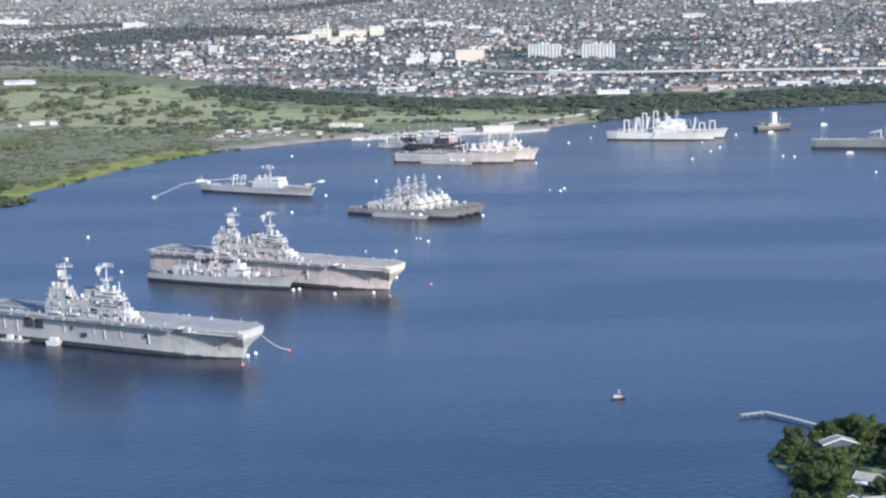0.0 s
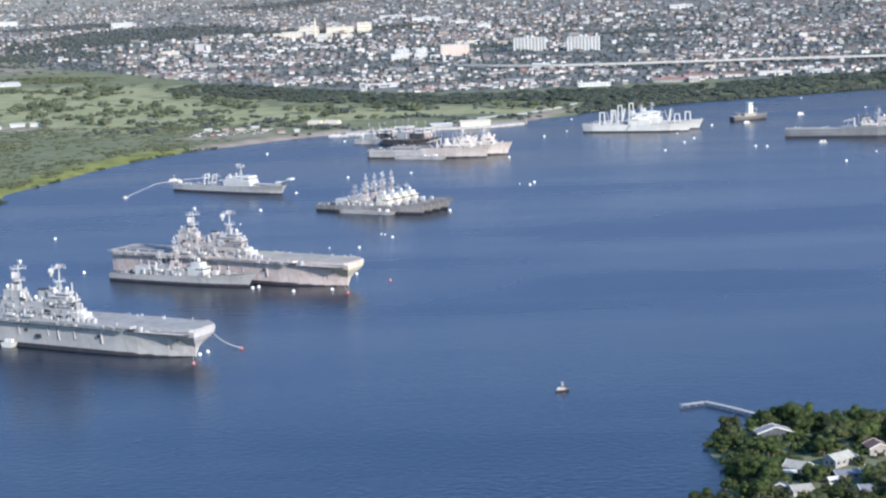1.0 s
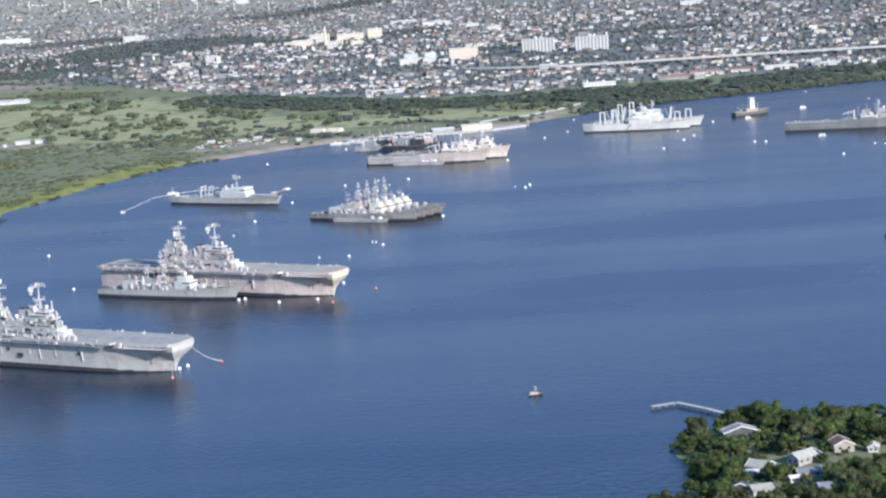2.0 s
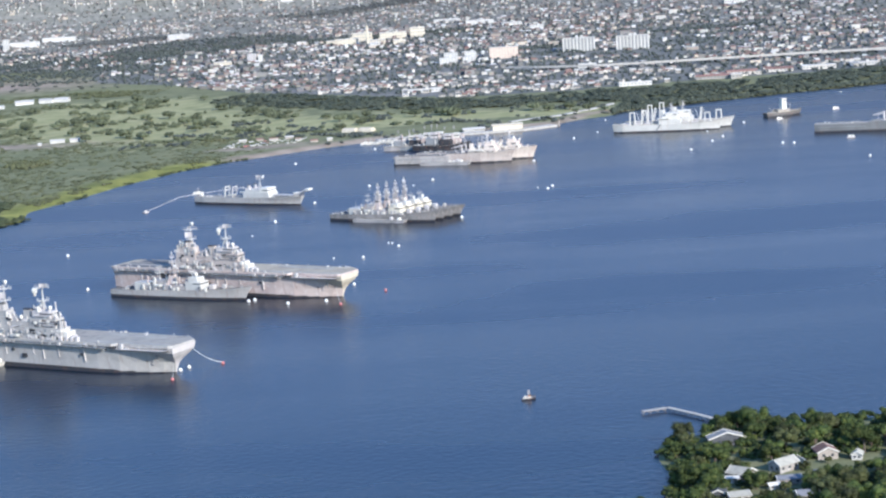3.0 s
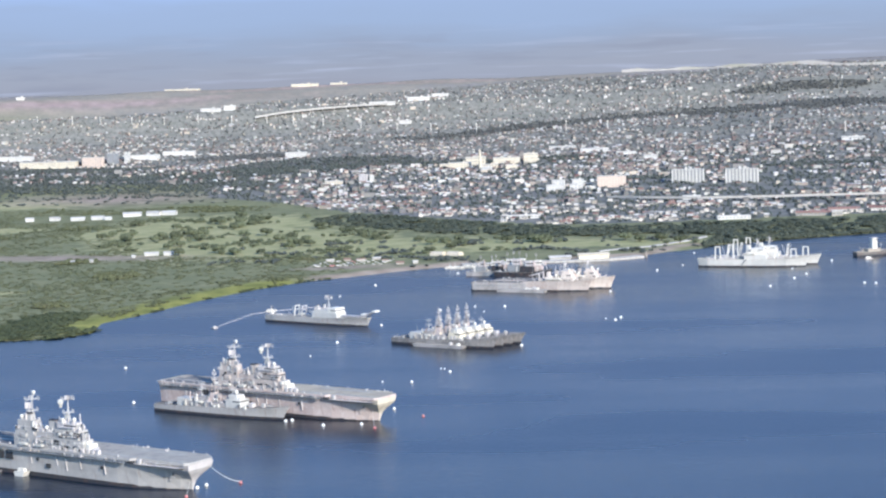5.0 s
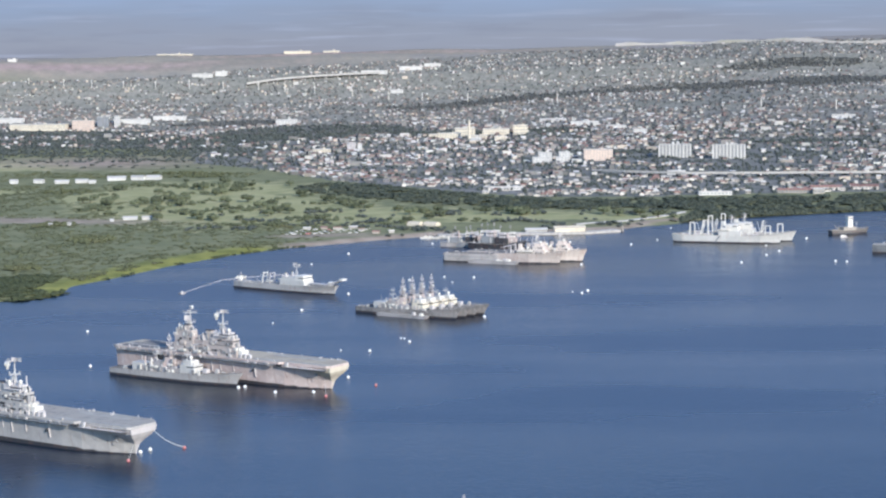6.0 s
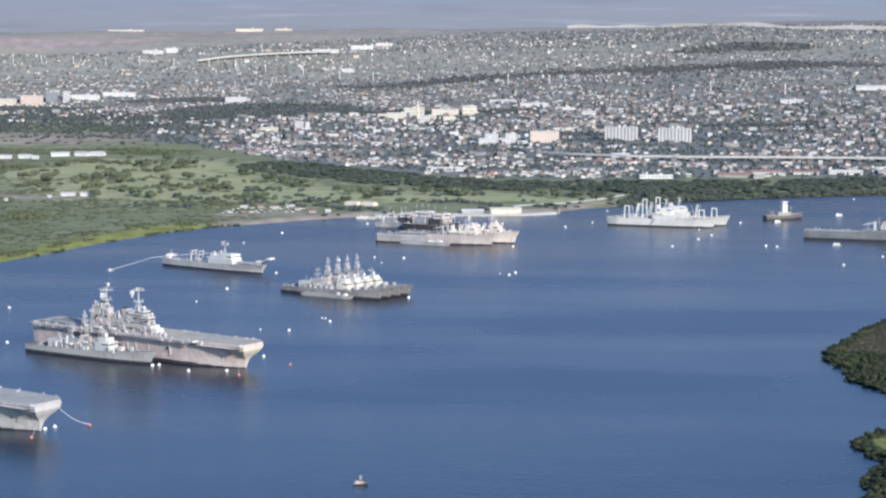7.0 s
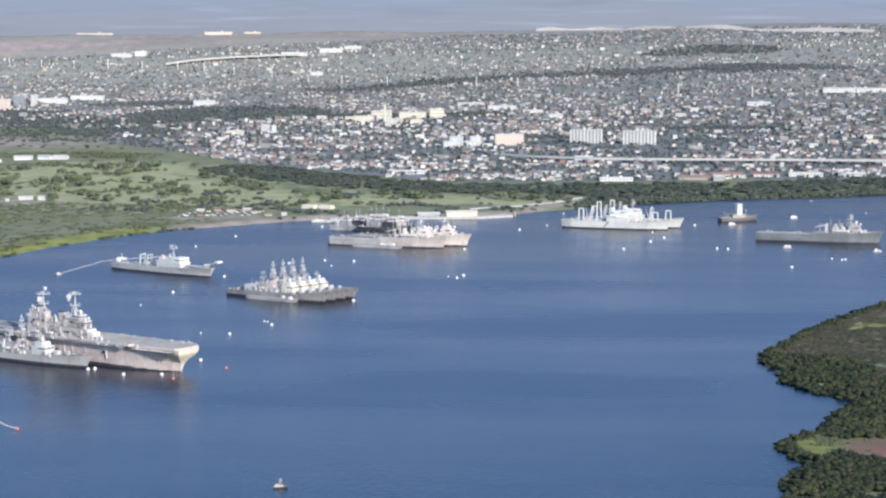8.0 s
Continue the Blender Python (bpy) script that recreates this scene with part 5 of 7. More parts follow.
def work_ship(m):
    ship = thing("work_ship", m, "rusty brown work ship with a tall white tower", "work ship")
    st = [(-25, 5.0, 4.8, 5.0, -1), (-16, 6.4, 6.0, 4.6, 0), (8, 6.4, 6.0, 4.6, 0), (18, 4.6, 2.8, 5.4, 0.8), (23, 2.0, 0.4, 6.4, 2.0), (24, 0.8, 0.15, 6.6, 2.6)]
    hull(ship, st, RUST_SHIP, DECK_TAN)
    block(ship, "deckhouse", (-10, 7, -4.6, 4.6, 4.7, 8.2), RUST_LIGHT)
    t = block(ship, "tower", (-3.2, 3.6, -3.4, 3.4, 8.2, 20.5), WHITE, "tall white tower", inset=0.2, bev=0.5)
    bm = bmesh.new()
    box(bm, -3.6, 4.0, -3.8, 3.8, 20.3, 20.9)
    part("tower_roof", bm, GREY_LIGHT, t)
    windows(t, -2, 3.4, -3.3, 3.3, 17.8, 1.0, 1.8)
    mast(ship, 10, 0, 6.0, 15.0, ((12.0, 1.6, 0),), legs=False, radius=0.35)
    clutter(ship, random.Random(4), 14, -22, 18, -4, 4, 4.8, RUST_LIGHT, 1.4)
    bm = bmesh.new()
    rod(bm, (-14, 0, 5), (-20, 0, 11), 0.4, 0.25)
    rod(bm, (-14, 0, 5), (-14, 0, 10), 0.5, 0.4)
    part("crane", bm, RUST_LIGHT, ship)


work_ship(at(386.5, 2445, 26))


def small_craft(m, label, L=22.0, tone=None, house=None, seed=0, low=None):
    """A harbour tug or yard boat."""
    b = thing("harbour_craft", m, label, "workboat", "craft along the quay")
    h = L / 2
    st = [(-h, L * .11, L * .10, L * .10, 0), (-h * .5, L * .14, L * .13, L * .09, 0), (h * .3, L * .13, L * .10, L * .10, 0), (h * .7, L * .08, L * .04, L * .13, L * .03), (h * .9, L * .02, L * .01, L * .15, L * .06)]
    hull(b, st, tone or GREY_DARK, DECK, boot=False)
    hz = L * .10
    block(b, "wheelhouse", (-h * .3, h * .4, -L * .08, L * .08, hz, hz + L * .12), low or house or WHITE, bev=0.3)
    w = block(b, "wheelhouse", (-h * .05, h * .3, -L * .06, L * .06, hz + L * .12, hz + L * .22), house or WHITE, bev=0.3)
    windows(w, 0, h * .3, -L * .06, L * .06, hz + L * .16, 0.8, 1.2)
    mast(b, 0, 0, hz + L * .22, hz + L * .38, ((hz + L * .32, 0.7, 0),), legs=False, radius=0.16, material=GREY_MID)
    clutter(b, random.Random(seed), 5, -h * .8, -h * .35, -L * .08, L * .08, hz, WHITE, 0.8)
    rr = random.Random(seed + 90)
    for k in range(9 if L > 25 else 0):
        bm = bmesh.new()
        x, y, z, w = rr.uniform(-h * .7, h * .7), rr.uniform(-L * .08, L * .08), hz + (L * .12 if k % 2 else 0), rr.uniform(0.2, 0.8)
        box(bm, x - w, x + w, y - w, y + w, z - 0.3, z + rr.uniform(1.5, 5.5), inset=0.1 * w, bev=0.1)
        part("vent_trunk", bm, (WHITE, GREY_LIGHT, BLACK, GREY_RUST)[k % 4], b)
    return b


rng = random.Random(12)
for k, (x, y, L) in enumerate(((-70, 2327, 34), (-58, 2338, 32), (-52, 2322, 36), (-40, 2334, 38), (-31, 2306, 44), (-25, 2319, 42), (-16, 2299, 40), (-6, 2314, 38))):
    small_craft(at(x, y - 18, -17 + rng.uniform(-3, 3)) @ Matrix.Diagonal((1, 1.2, 1.45, 1)), "dark-hulled yard craft with white upperworks, nested by the quay", L, (GREY_MID, BLACK, GREY_DARK, BLACK)[k % 4] if k < 4 else BLACK, (GREY_LIGHT, WHITE)[k % 2], k, (GREY_DARK, GREY_MID, BLACK, GREY_RUST)[k % 4])
for k in range(11):
    x = -114 + 6.2 * k
    small_craft(at(x, 2399 + 1.3 * k - (k % 3) * 4, rng.uniform(-30, 30)), "small white boat tied up near the shore", rng.uniform(9, 15), WHITE, WHITE, 20 + k)
small_craft(at(54.9, 1032, 20), "small dark workboat with an orange cabin on open water", 7.8, BLACK, ORANGE, 50, CREAM_SHIP)
small_craft(at(-258, 2008, 5), "white launch lying off the landing ship's stern", 11, WHITE, WHITE, 51)


# ---- buoys, boom and mooring gear ----
def buoy_mesh(r, h):
    bm = bmesh.new()
    n = 12
    prof = [(0.75, -0.5), (1.0, -0.2), (1.0, 0.45), (0.85, 0.75), (0.45, 0.95), (0.12, 1.0)]
    rings = [[bm.verts.new((r * f * math.cos(2 * math.pi * i / n), r * f * math.sin(2 * math.pi * i / n), h * z)) for i in range(n)] for f, z in prof]
    for a, b in zip(rings, rings[1:]):
        for i in range(n):
            bm.faces.new((a[i], a[(i + 1) % n], b[(i + 1) % n], b[i]))
    bm.faces.new(rings[0][::-1])
    bm.faces.new(rings[-1])
    bmesh.ops.recalc_face_normals(bm, faces=bm.faces)
    return bm


def mooring_buoy(x, y, r, red=False):
    b = thing("mooring_buoy", at(x, y, (x * 7 + y) % 360), "red drum mooring buoy with an iron ring" if red else "white drum mooring buoy floating on the water", "buoy", "mooring buoys")
    part("float", buoy_mesh(r, r * 1.5), BUOY_R if red else BUOY_W, b, smooth=True)
    bm = bmesh.new()
    rod(bm, (-0.3, 0, r * 1.45), (-0.3, 0, r * 1.9), 0.1)
    rod(bm, (0.3, 0, r * 1.45), (0.3, 0, r * 1.9), 0.1)
    rod(bm, (-0.4, 0, r * 1.9), (0.4, 0, r * 1.9), 0.1)
    part("ring", bm, GREY_DARK, b)
    bm = bmesh.new()
    rod(bm, (0, 0, r * 0.25), (0, 0, r * 0.5), r * 1.06, r * 1.06, 12)
    part("rubbing_band", bm, GREY_LIGHT if not red else BUOY_R, b)


BUOYS = [(-146, 1154), (-142, 1161), (-132, 1372), (-128, 1375), (-103, 1354), (-77, 1356), (-62, 1416), (-63, 1536), (-38, 1584), (-261, 1460), (-312, 1635), (10, 1725), (88, 1884), (93, 1902), (130, 2320),
         (246, 2135), (276, 2207), (292, 2247), (332, 2385), (344, 2148), (355, 2142), (407, 1990), (-181, 2225), (-85, 1985), (-23, 2006), (-130, 1878), (-155, 1765), (80, 2118), (-45, 2153), (-99, 2333)]
SMALL = [(-86, 1540), (-47, 1603), (-44, 1601), (79, 1896), (160, 2374), (177, 2517), (281, 2306), (500, 2711), (-166, 1686), (-206, 2126), (-53, 2012), (-41, 1971), (454, 2065), (463, 2056), (467, 2061), (551, 2553)]
for x, y in BUOYS:
    mooring_buoy(x, y, 1.1 if y < 1700 else 1.25)
for x, y in SMALL:
    mooring_buoy(x, y, 0.65 if y < 2000 else 0.95)
for x, y in ((-147, 1130), (-123, 1168), (-66, 1341), (-38, 1385)):
    mooring_buoy(x, y, 0.95, True)


def chain(p, q, sag, label, n=14, r=0.22):
    t = thing("mooring_line", pose(0, 0, 0), label, "mooring line")
    bm = bmesh.new()
    p, q = Vector(p), Vector(q)
    pts = [p.lerp(q, k / n) - Vector((0, 0, sag * 4 * (k / n) * (1 - k / n))) for k in range(n + 1)]
    side = (q - p).cross(Vector((0, 0, 1))).normalized()
    rings = [[bm.verts.new(a + side * (r * math.cos(k * 1.2566)) + Vector((0, 0, r * math.sin(k * 1.2566)))) for k in range(5)] for a in pts]
    for u, v in zip(rings, rings[1:]):
        for k in range(5):
            bm.faces.new((u[k], u[(k + 1) % 5], v[(k + 1) % 5], v[k]))
    part("line", bm, CHAIN, t)


chain((-141.0, 1156.0, 15.8), (-123, 1168, 1.0), 2.6, "pale sagging mooring line from bow to red buoy", r=0.25)
chain((-150.0, 1157, 9.0), (-147, 1131, 1.0), 1.5, "thin mooring line from bow to red buoy", r=0.12)
chain((-72, 1374, 9.0), (-66, 1341, 0.8), 1.2, "thin mooring line from bow to red buoy", r=0.12)


def pontoon_string(points, label):
    s = thing("floating_boom", pose(0, 0, 0), label, "floating boom")
    for (ax, ay), (bx, by) in zip(points, points[1:]):
        L = math.hypot(bx - ax, by - ay)
        n = max(1, int(L / 6))
        for k in range(n):
            f = (k + 0.5) / n
            bm = bmesh.new()
            box(bm, -L / n * 0.46, L / n * 0.46, -0.4, 0.4, -0.3, 0.3, inset=0.1, bev=0.15)
            ob = part("pontoon", bm, GREY_LIGHT, s)
            ob.matrix_basis = pose(ax + (bx - ax) * f, ay + (by - ay) * f, 0, 0, 0, math.degrees(math.atan2(by - ay, bx - ax)))


pontoon_string([(-291.5, 1885), (-274, 1990), (-256, 2012), (-215, 2040)], "long string of pale pontoons by the landing ship")
lighter(at(-290, 1884, 60), "small pale float at the end of the pontoon string", 7, 4, 0.9, GREY_LIGHT, 1, 7)
for (x, y, a) in ((456, 2484, 10), (419, 2163, -12), (509, 2133, -10), (376, 2400, 20)):
    lighter(at(x, y, a), "low white float with drums on the water", 10, 2.6, 0.7, GREY_LIGHT, 2, int(x))

# ---- plants ----
def leaf_cloud(rng, n, lobes, leaf, flat=1.0, core=True):
    """Verts and faces of a crown: leaf clumps over the outsides of several lobes (x, y, z, radius), with a dark core in each."""
    verts, faces = [], []
    total = sum(r * r for *_, r in lobes)
    for lx, ly, lz, r in lobes:
        for _ in range(max(4, int(n * r * r / total))):
            d = rng.normal(size=3)
            d /= np.linalg.norm(d)
            if d[2] < -0.45:
                d[2] = -d[2]
            c = np.array((lx, ly, lz)) + d * r * rng.uniform(0.72, 1.08) * (1, 1, flat)
            nrm = d + rng.normal(size=3) * 0.45
            nrm /= np.linalg.norm(nrm)
            u = np.cross(nrm, rng.normal(size=3))
            u /= np.linalg.norm(u)
            v = np.cross(nrm, u)
            s = leaf * rng.uniform(0.55, 1.2)
            k = len(verts)
            for a, b in ((-1, -0.5), (0.3, -1), (1, 0.4), (-0.2, 1)):
                verts.append(c + (u * a + v * b) * s * 0.5 + nrm * rng.normal() * 0.06 * s)
            faces.append((k, k + 1, k + 2, k + 3))
        if core:
            k, m = len(verts), 6
            for z, f in ((-0.62, 0.5), (0.0, 0.8), (0.62, 0.5)):
                for i in range(m):
                    a = 2 * math.pi * (i + 0.5 * (z == 0)) / m
                    verts.append((lx + r * f * math.cos(a), ly + r * f * math.sin(a), lz + r * z * flat))
            for ring in (0, 1):
                for i in range(m):
                    faces.append((k + ring * m + i, k + ring * m + (i + 1) % m, k + (ring + 1) * m + (i + 1) % m, k + (ring + 1) * m + i))
            faces.append(tuple(k + 2 * m + i for i in range(m)))
    return np.array(verts, float), faces


def lobed(rng, n, spread, z0, z1, r0, r1):
    out = [(0.0, 0.0, (z0 + z1) / 2 + 0.1 * (z1 - z0), r1)]
    for k in range(n - 1):
        a = 2 * math.pi * (k + rng.uniform(-0.3, 0.3)) / (n - 1)
        out.append((spread * math.cos(a) * rng.uniform(0.7, 1.1), spread * math.sin(a) * rng.uniform(0.7, 1.1), rng.uniform(z0, z1), rng.uniform(r0, r1)))
    return out


def mesh_from(name, verts, faces, material):
    me = bpy.data.meshes.new(name)
    me.from_pydata([tuple(v) for v in verts], [], faces)
    me.materials.append(material)
    return me


def tree_kind(seed, h, spread, leaf, n, material, slim=False, loose=False):
    """A tree kept out of the scene: trunk with limbs, and crown."""
    rng = np.random.default_rng(seed)
    lobes = lobed(rng, 4 if slim else 7, spread * 0.55, h * 0.5, h * 0.82, spread * 0.34, spread * 0.52)
    if loose:
        lobes = lobed(rng, 12, spread * 0.62, h * 0.36, h * 0.88, spread * 0.2, spread * 0.42)
    crown = mesh_from("crown", *leaf_cloud(rng, n, lobes, leaf, 0.95 if loose else 0.8), material)
    bm = bmesh.new()
    rod(bm, (0, 0, -0.4), (0.1, 0.1, h * 0.5), 0.05 * spread + 0.1, 0.05 * spread, 7)
    for lx, ly, lz, r in lobes[1:5]:
        rod(bm, (0.05, 0.05, h * 0.34), (lx * 0.7, ly * 0.7, lz - r * 0.2), 0.03 * spread + 0.05, 0.04, 5)
    trunk = bpy.data.meshes.new("trunk")
    bm.to_mesh(trunk)
    bm.free()
    trunk.materials.append(TRUNK)
    return trunk, crown


def plant(kind, x, y, z, size, turn, label, group, name="tree"):
    t = thing(name, Matrix.LocRotScale((x, y, z), Euler((0, 0, turn)), (size, size, size)), label, "tree", group)
    mesh_part("trunk", kind[0], t)
    mesh_part("crown", kind[1], t)
    return t


def clumps(name, places, kinds, material, label, category="shrubs", seed=1):
    """Uncountable growth as one mesh. places: rows of x, y, z, radius scale, height scale."""
    rng = np.random.default_rng(seed)
    vs, counts, loops, base = [], [], [], 0
    for x, y, z, sx, sz in places:
        v, f = kinds[rng.integers(len(kinds))]
        a = rng.uniform(0, 2 * math.pi)
        c, s = math.cos(a), math.sin(a)
        w = np.stack([(v[:, 0] * c - v[:, 1] * s) * sx + x, (v[:, 0] * s + v[:, 1] * c) * sx + y, v[:, 2] * sz + z], 1)
        vs.append(w)
        for face in f:
            counts.append(len(face))
            loops.extend(i + base for i in face)
        base += len(v)
    me = bpy.data.meshes.new(name)
    co = np.concatenate(vs).astype(np.float32)
    me.vertices.add(len(co))
    me.vertices.foreach_set("co", co.ravel())
    me.loops.add(len(loops))
    me.loops.foreach_set("vertex_index", np.array(loops, np.int32))
    me.polygons.add(len(counts))
    starts = np.concatenate([[0], np.cumsum(counts)[:-1]]).astype(np.int32)
    me.polygons.foreach_set("loop_start", starts)
    me.update(calc_edges=True)
    me.validate()
    me.materials.append(material)
    return tagged(new(name, me), label, category, kind="stuff")


def scatter(rng, n, x0, x1, y0, y1, keep):
    x, y = rng.uniform(x0, x1, n), rng.uniform(y0, y1, n)
    z, d = land_height(x, y)
    ok = keep(x, y, d)
    return x[ok], y[ok], z[ok], d[ok]


def patchy(x, y, scale, seed=0.0):
    """Slow random field from 0 to 1 for groups of plants."""
    return np.array([0.5 + 0.5 * noise.noise((a / scale + seed, b / scale, seed * 1.7)) * 1.4 for a, b in zip(x, y)])


PRNG = np.random.default_rng(17)
BROAD = [tree_kind(100 + k, 9.5, 7.6, 0.62, 1500, (LEAF, LEAF_OLIVE)[k % 3 == 1], loose=True) for k in range(6)]
TALL = [tree_kind(120 + k, 12.0, 6.5, 0.9, 480, LEAF, True) for k in range(2)]
PARK = [tree_kind(140 + k, 7.5, 9.0, 1.5, 170, LEAF_GOLF) for k in range(4)]
SCRUB = [leaf_cloud(PRNG, 26, lobed(PRNG, 3, 2.4, 1.2, 2.6, 1.6, 2.4), 1.5, 0.75) for _ in range(6)]
BUSH = [leaf_cloud(PRNG, 60, lobed(PRNG, 4, 2.4, 1.6, 3.6, 1.5, 2.3), 1.0, 0.8) for _ in range(6)]
TOWN_BUSH = [leaf_cloud(PRNG, 7, lobed(PRNG, 1, 2.2, 1.8, 2.6, 2.2, 3.0), 2.4, 0.85) for _ in range(6)]
SLOPE_TREE = [leaf_cloud(PRNG, 4, lobed(PRNG, 1, 2.2, 1.8, 2.6, 2.2, 3.0), 2.6, 0.85) for _ in range(8)]
CANOPY = [leaf_cloud(PRNG, 46, lobed(PRNG, 5, 2.8, 0.5, 1.9, 1.3, 2.2), 0.9, 0.8) for _ in range(8)]
FAR_BUSH = [leaf_cloud(PRNG, 34, lobed(PRNG, 3, 2.2, 1.5, 3.0, 1.9, 2.7), 1.9, 0.85) for _ in range(5)]

# garden trees round the near houses
CLEAR = [(143, 912, 9), (143, 851, 7), (163, 861, 8), (162, 841, 7), (154.5, 833, 3), (184, 880, 7), (197, 874, 5), (138, 819, 7), (130.5, 824, 5), (166, 815, 7), (176, 845, 6), (150, 877, 5), (158, 869, 5), (170, 853, 6), (173, 871, 5), (179, 860, 6), (188, 864, 7), (197, 868, 6), (204, 872, 7), (128, 903, 4), (214, 873, 5)]
# what stands open to the south-west: x, y, half breadth, and the height that growth may hide
OPEN = [(145, 909, 4, 2.0), (143, 848, 5, 1.2), (163, 858, 6, 1.0), (162, 838, 5, 1.5), (154.5, 832, 2, 0.5), (184, 875, 5, 1.5), (197, 872, 3, 1.0), (138, 816, 4, 1.5), (130.5, 821, 3, 1.5), (188, 864, 9, 0.5), (204, 872, 8, 0.5), (150, 877, 4, 1.5), (173, 871, 3, 1.0)]


def low_before(a, b):
    """How tall a plant may stand without closing a house's outlook."""
    high = 99.0
    for p, q, half, hidden in OPEN:
        if 0 < q - b < 42 and abs(a - p + 0.15 * (q - b)) < half + 2.5:
            high = min(high, hidden + 0.25 * (q - b))
    return high


x, y, z, d = scatter(PRNG, 3400, 84, 330, 770, 985, lambda x, y, d: (d > 1.5) & (y > 790) & (x > np.interp(y, [800, 846, 870, 905], [115, 117, 115, 115])) & ((x < 160) | (y < 938)))
taken = []
for a, b, c, e in zip(x, y, z, d):
    if any((a - p) ** 2 + (b - q) ** 2 < r * r for p, q, r in CLEAR):
        continue
    gap = 5.2 if b > 868 or a < 128 else 6.2
    if any((a - p) ** 2 + (b - q) ** 2 < gap * gap for p, q in taken) or len(taken) > 210:
        continue
    tall = PRNG.random() < 0.10
    size = (PRNG.uniform(0.5, 1.15) if e > 6 else PRNG.uniform(0.45, 0.75)) * (0.8 if b > 895 else 1.0)
    size = min(size, low_before(a, b) / 9.5)
    if size < 0.26:
        continue
    taken.append((a, b))
    plant((TALL if tall else BROAD)[PRNG.integers(2 if tall else 6)], a, b, c, size, PRNG.uniform(0, 6.28), "tall slender dark green garden tree" if tall else "broad green garden tree by the water", "trees round the near houses")
for a, b, s in ((121, 905, 0.48), (126, 899, 0.5), (119.5, 897, 0.5), (152, 940, 0.9), (159, 935, 1.1), (147.5, 834, 0.85), (95, 797, 1.0), (88.5, 796, 0.7), (101, 795, 0.85), (168.3, 803, 0.7), (176.8, 820.4, 0.85), (173.7, 798.2, 0.85), (165.3, 784.8, 0.85), (157.4, 790.7, 0.85), (186, 843, 0.6), (195, 850, 0.55), (179, 834, 0.8), (172, 824, 0.7), (200, 855, 0.4)):
    plant(BROAD[PRNG.integers(6)], a, b, ground_at(a, b), s, PRNG.uniform(0, 6.28), "broad green tree at the water's edge", "trees round the near houses")
x, y, z, d = scatter(PRNG, 1350, 110, 330, 800, 985, lambda x, y, d: (d > 0.5) & ((d < 9) | (y > 875) | (PRNG.random(len(x)) < 0.3)))
clear = np.array([all((a - p) ** 2 + (b - q) ** 2 > (r * 0.75) ** 2 for p, q, r in CLEAR) for a, b in zip(x, y)])
clumps("garden_shrubs", [(a, b, c - 0.3, PRNG.uniform(0.5, 1.2), min(PRNG.uniform(0.4, 1.1) * (1.0 if b > 875 or a < 130 else 0.6), low_before(a, b) / 5.5)) for a, b, c, k in zip(x, y, z, clear) if k], BUSH, LEAF, "low green shrubs between trees and gardens")

# headland: dark mangrove along the water, dry scrub on its flat top
x, y, z, d = scatter(PRNG, 7600, 300, 560, 990, 1790, lambda x, y, d: (d > 1.0) & ((blob(x, y, 341, 1150, 17, 34) < 0.5) | (d < 6)) & (blob(x, y, 392, 1143, 44, 36) < 0.5) & (blob(x, y, 452, 1608, 38, 12) < 0.5) & (blob(x, y, 412, 1515, 18, 5) < 0.5))
dry = (y > 1400) & (d > 9) & (y > 1450 - 0.4 * (x - 370)) | ((y > 1300) & (d > 60))
wet = (PRNG.random(len(x)) < 0.6) | (d < 9) & (PRNG.random(len(x)) < 0.75)
clumps("mangrove_thicket", [(a, b, c - 0.4, PRNG.uniform(1.1, 2.0), PRNG.uniform(1.0, 1.7) * min(1.0, 0.6 + e / 25)) for a, b, c, e, g, k in zip(x, y, z, d, dry, wet) if not g and k], CANOPY, LEAF_MANGROVE, "dense dark green mangrove thicket on the headland")
clumps("headland_scrub", [(a, b, c - 0.5, PRNG.uniform(1.5, 2.6), PRNG.uniform(0.25, 0.5)) for a, b, c, g in zip(x, y, z, dry) if g], CANOPY, LEAF_DRY, "low brown dry scrub on the flat headland top")

x, y, z, d = scatter(PRNG, 700, 322, 372, 1105, 1200, lambda x, y, d: (d > 4) & (patchy(x, y, 9, 3.3) > 0.55))
clumps("headland_tufts", [(a, b, c - 0.3, PRNG.uniform(0.3, 0.8), PRNG.uniform(0.2, 0.5)) for a, b, c in zip(x, y, z)], CANOPY, LEAF_SCRUB, "green tufts in the marshy corner of the headland", "shrubs")

# scrub along the west shore
x, y, z, d = scatter(PRNG, 25000, -1050, -235, 1800, 3480, lambda x, y, d: (d > 2) & (along(x, y, [(-411, 1886), (-411, 1946), (-386, 2024), (-358, 2124), (-322, 2205), (-300, 2250)], 30) < 0.5) & (cover(x, y)[0] < 0.58) & (cover(x, y)[1] < 0.48) & ((y < 2900) | (x < -520)) & ((y < 3230) | (y > 3375) | (x < -920)))
dens = patchy(x, y, 90, 3.1)
pick = PRNG.random(len(x)) < np.clip(dens * 1.3 - 0.2, 0.1, 1)
x, y, z, d, dens = x[pick], y[pick], z[pick], d[pick], dens[pick]
clumps("shore_scrub", [(a, b, c - 0.5, PRNG.uniform(1.0, 1.7), PRNG.uniform(0.2, 0.36)) for a, b, c, g in zip(x, y, z, dens) if g < 0.84], TOWN_BUSH, LEAF_SCRUB, "grey green scrub and mangrove behind the shore")

clumps("shore_thicket", [(a, b, c - 0.3, PRNG.uniform(0.9, 1.6), PRNG.uniform(0.7, 1.2)) for a, b, c, g in zip(x, y, z, dens) if g >= 0.84], SCRUB, LEAF_SCRUB, "taller thickets of mangrove behind the shore")

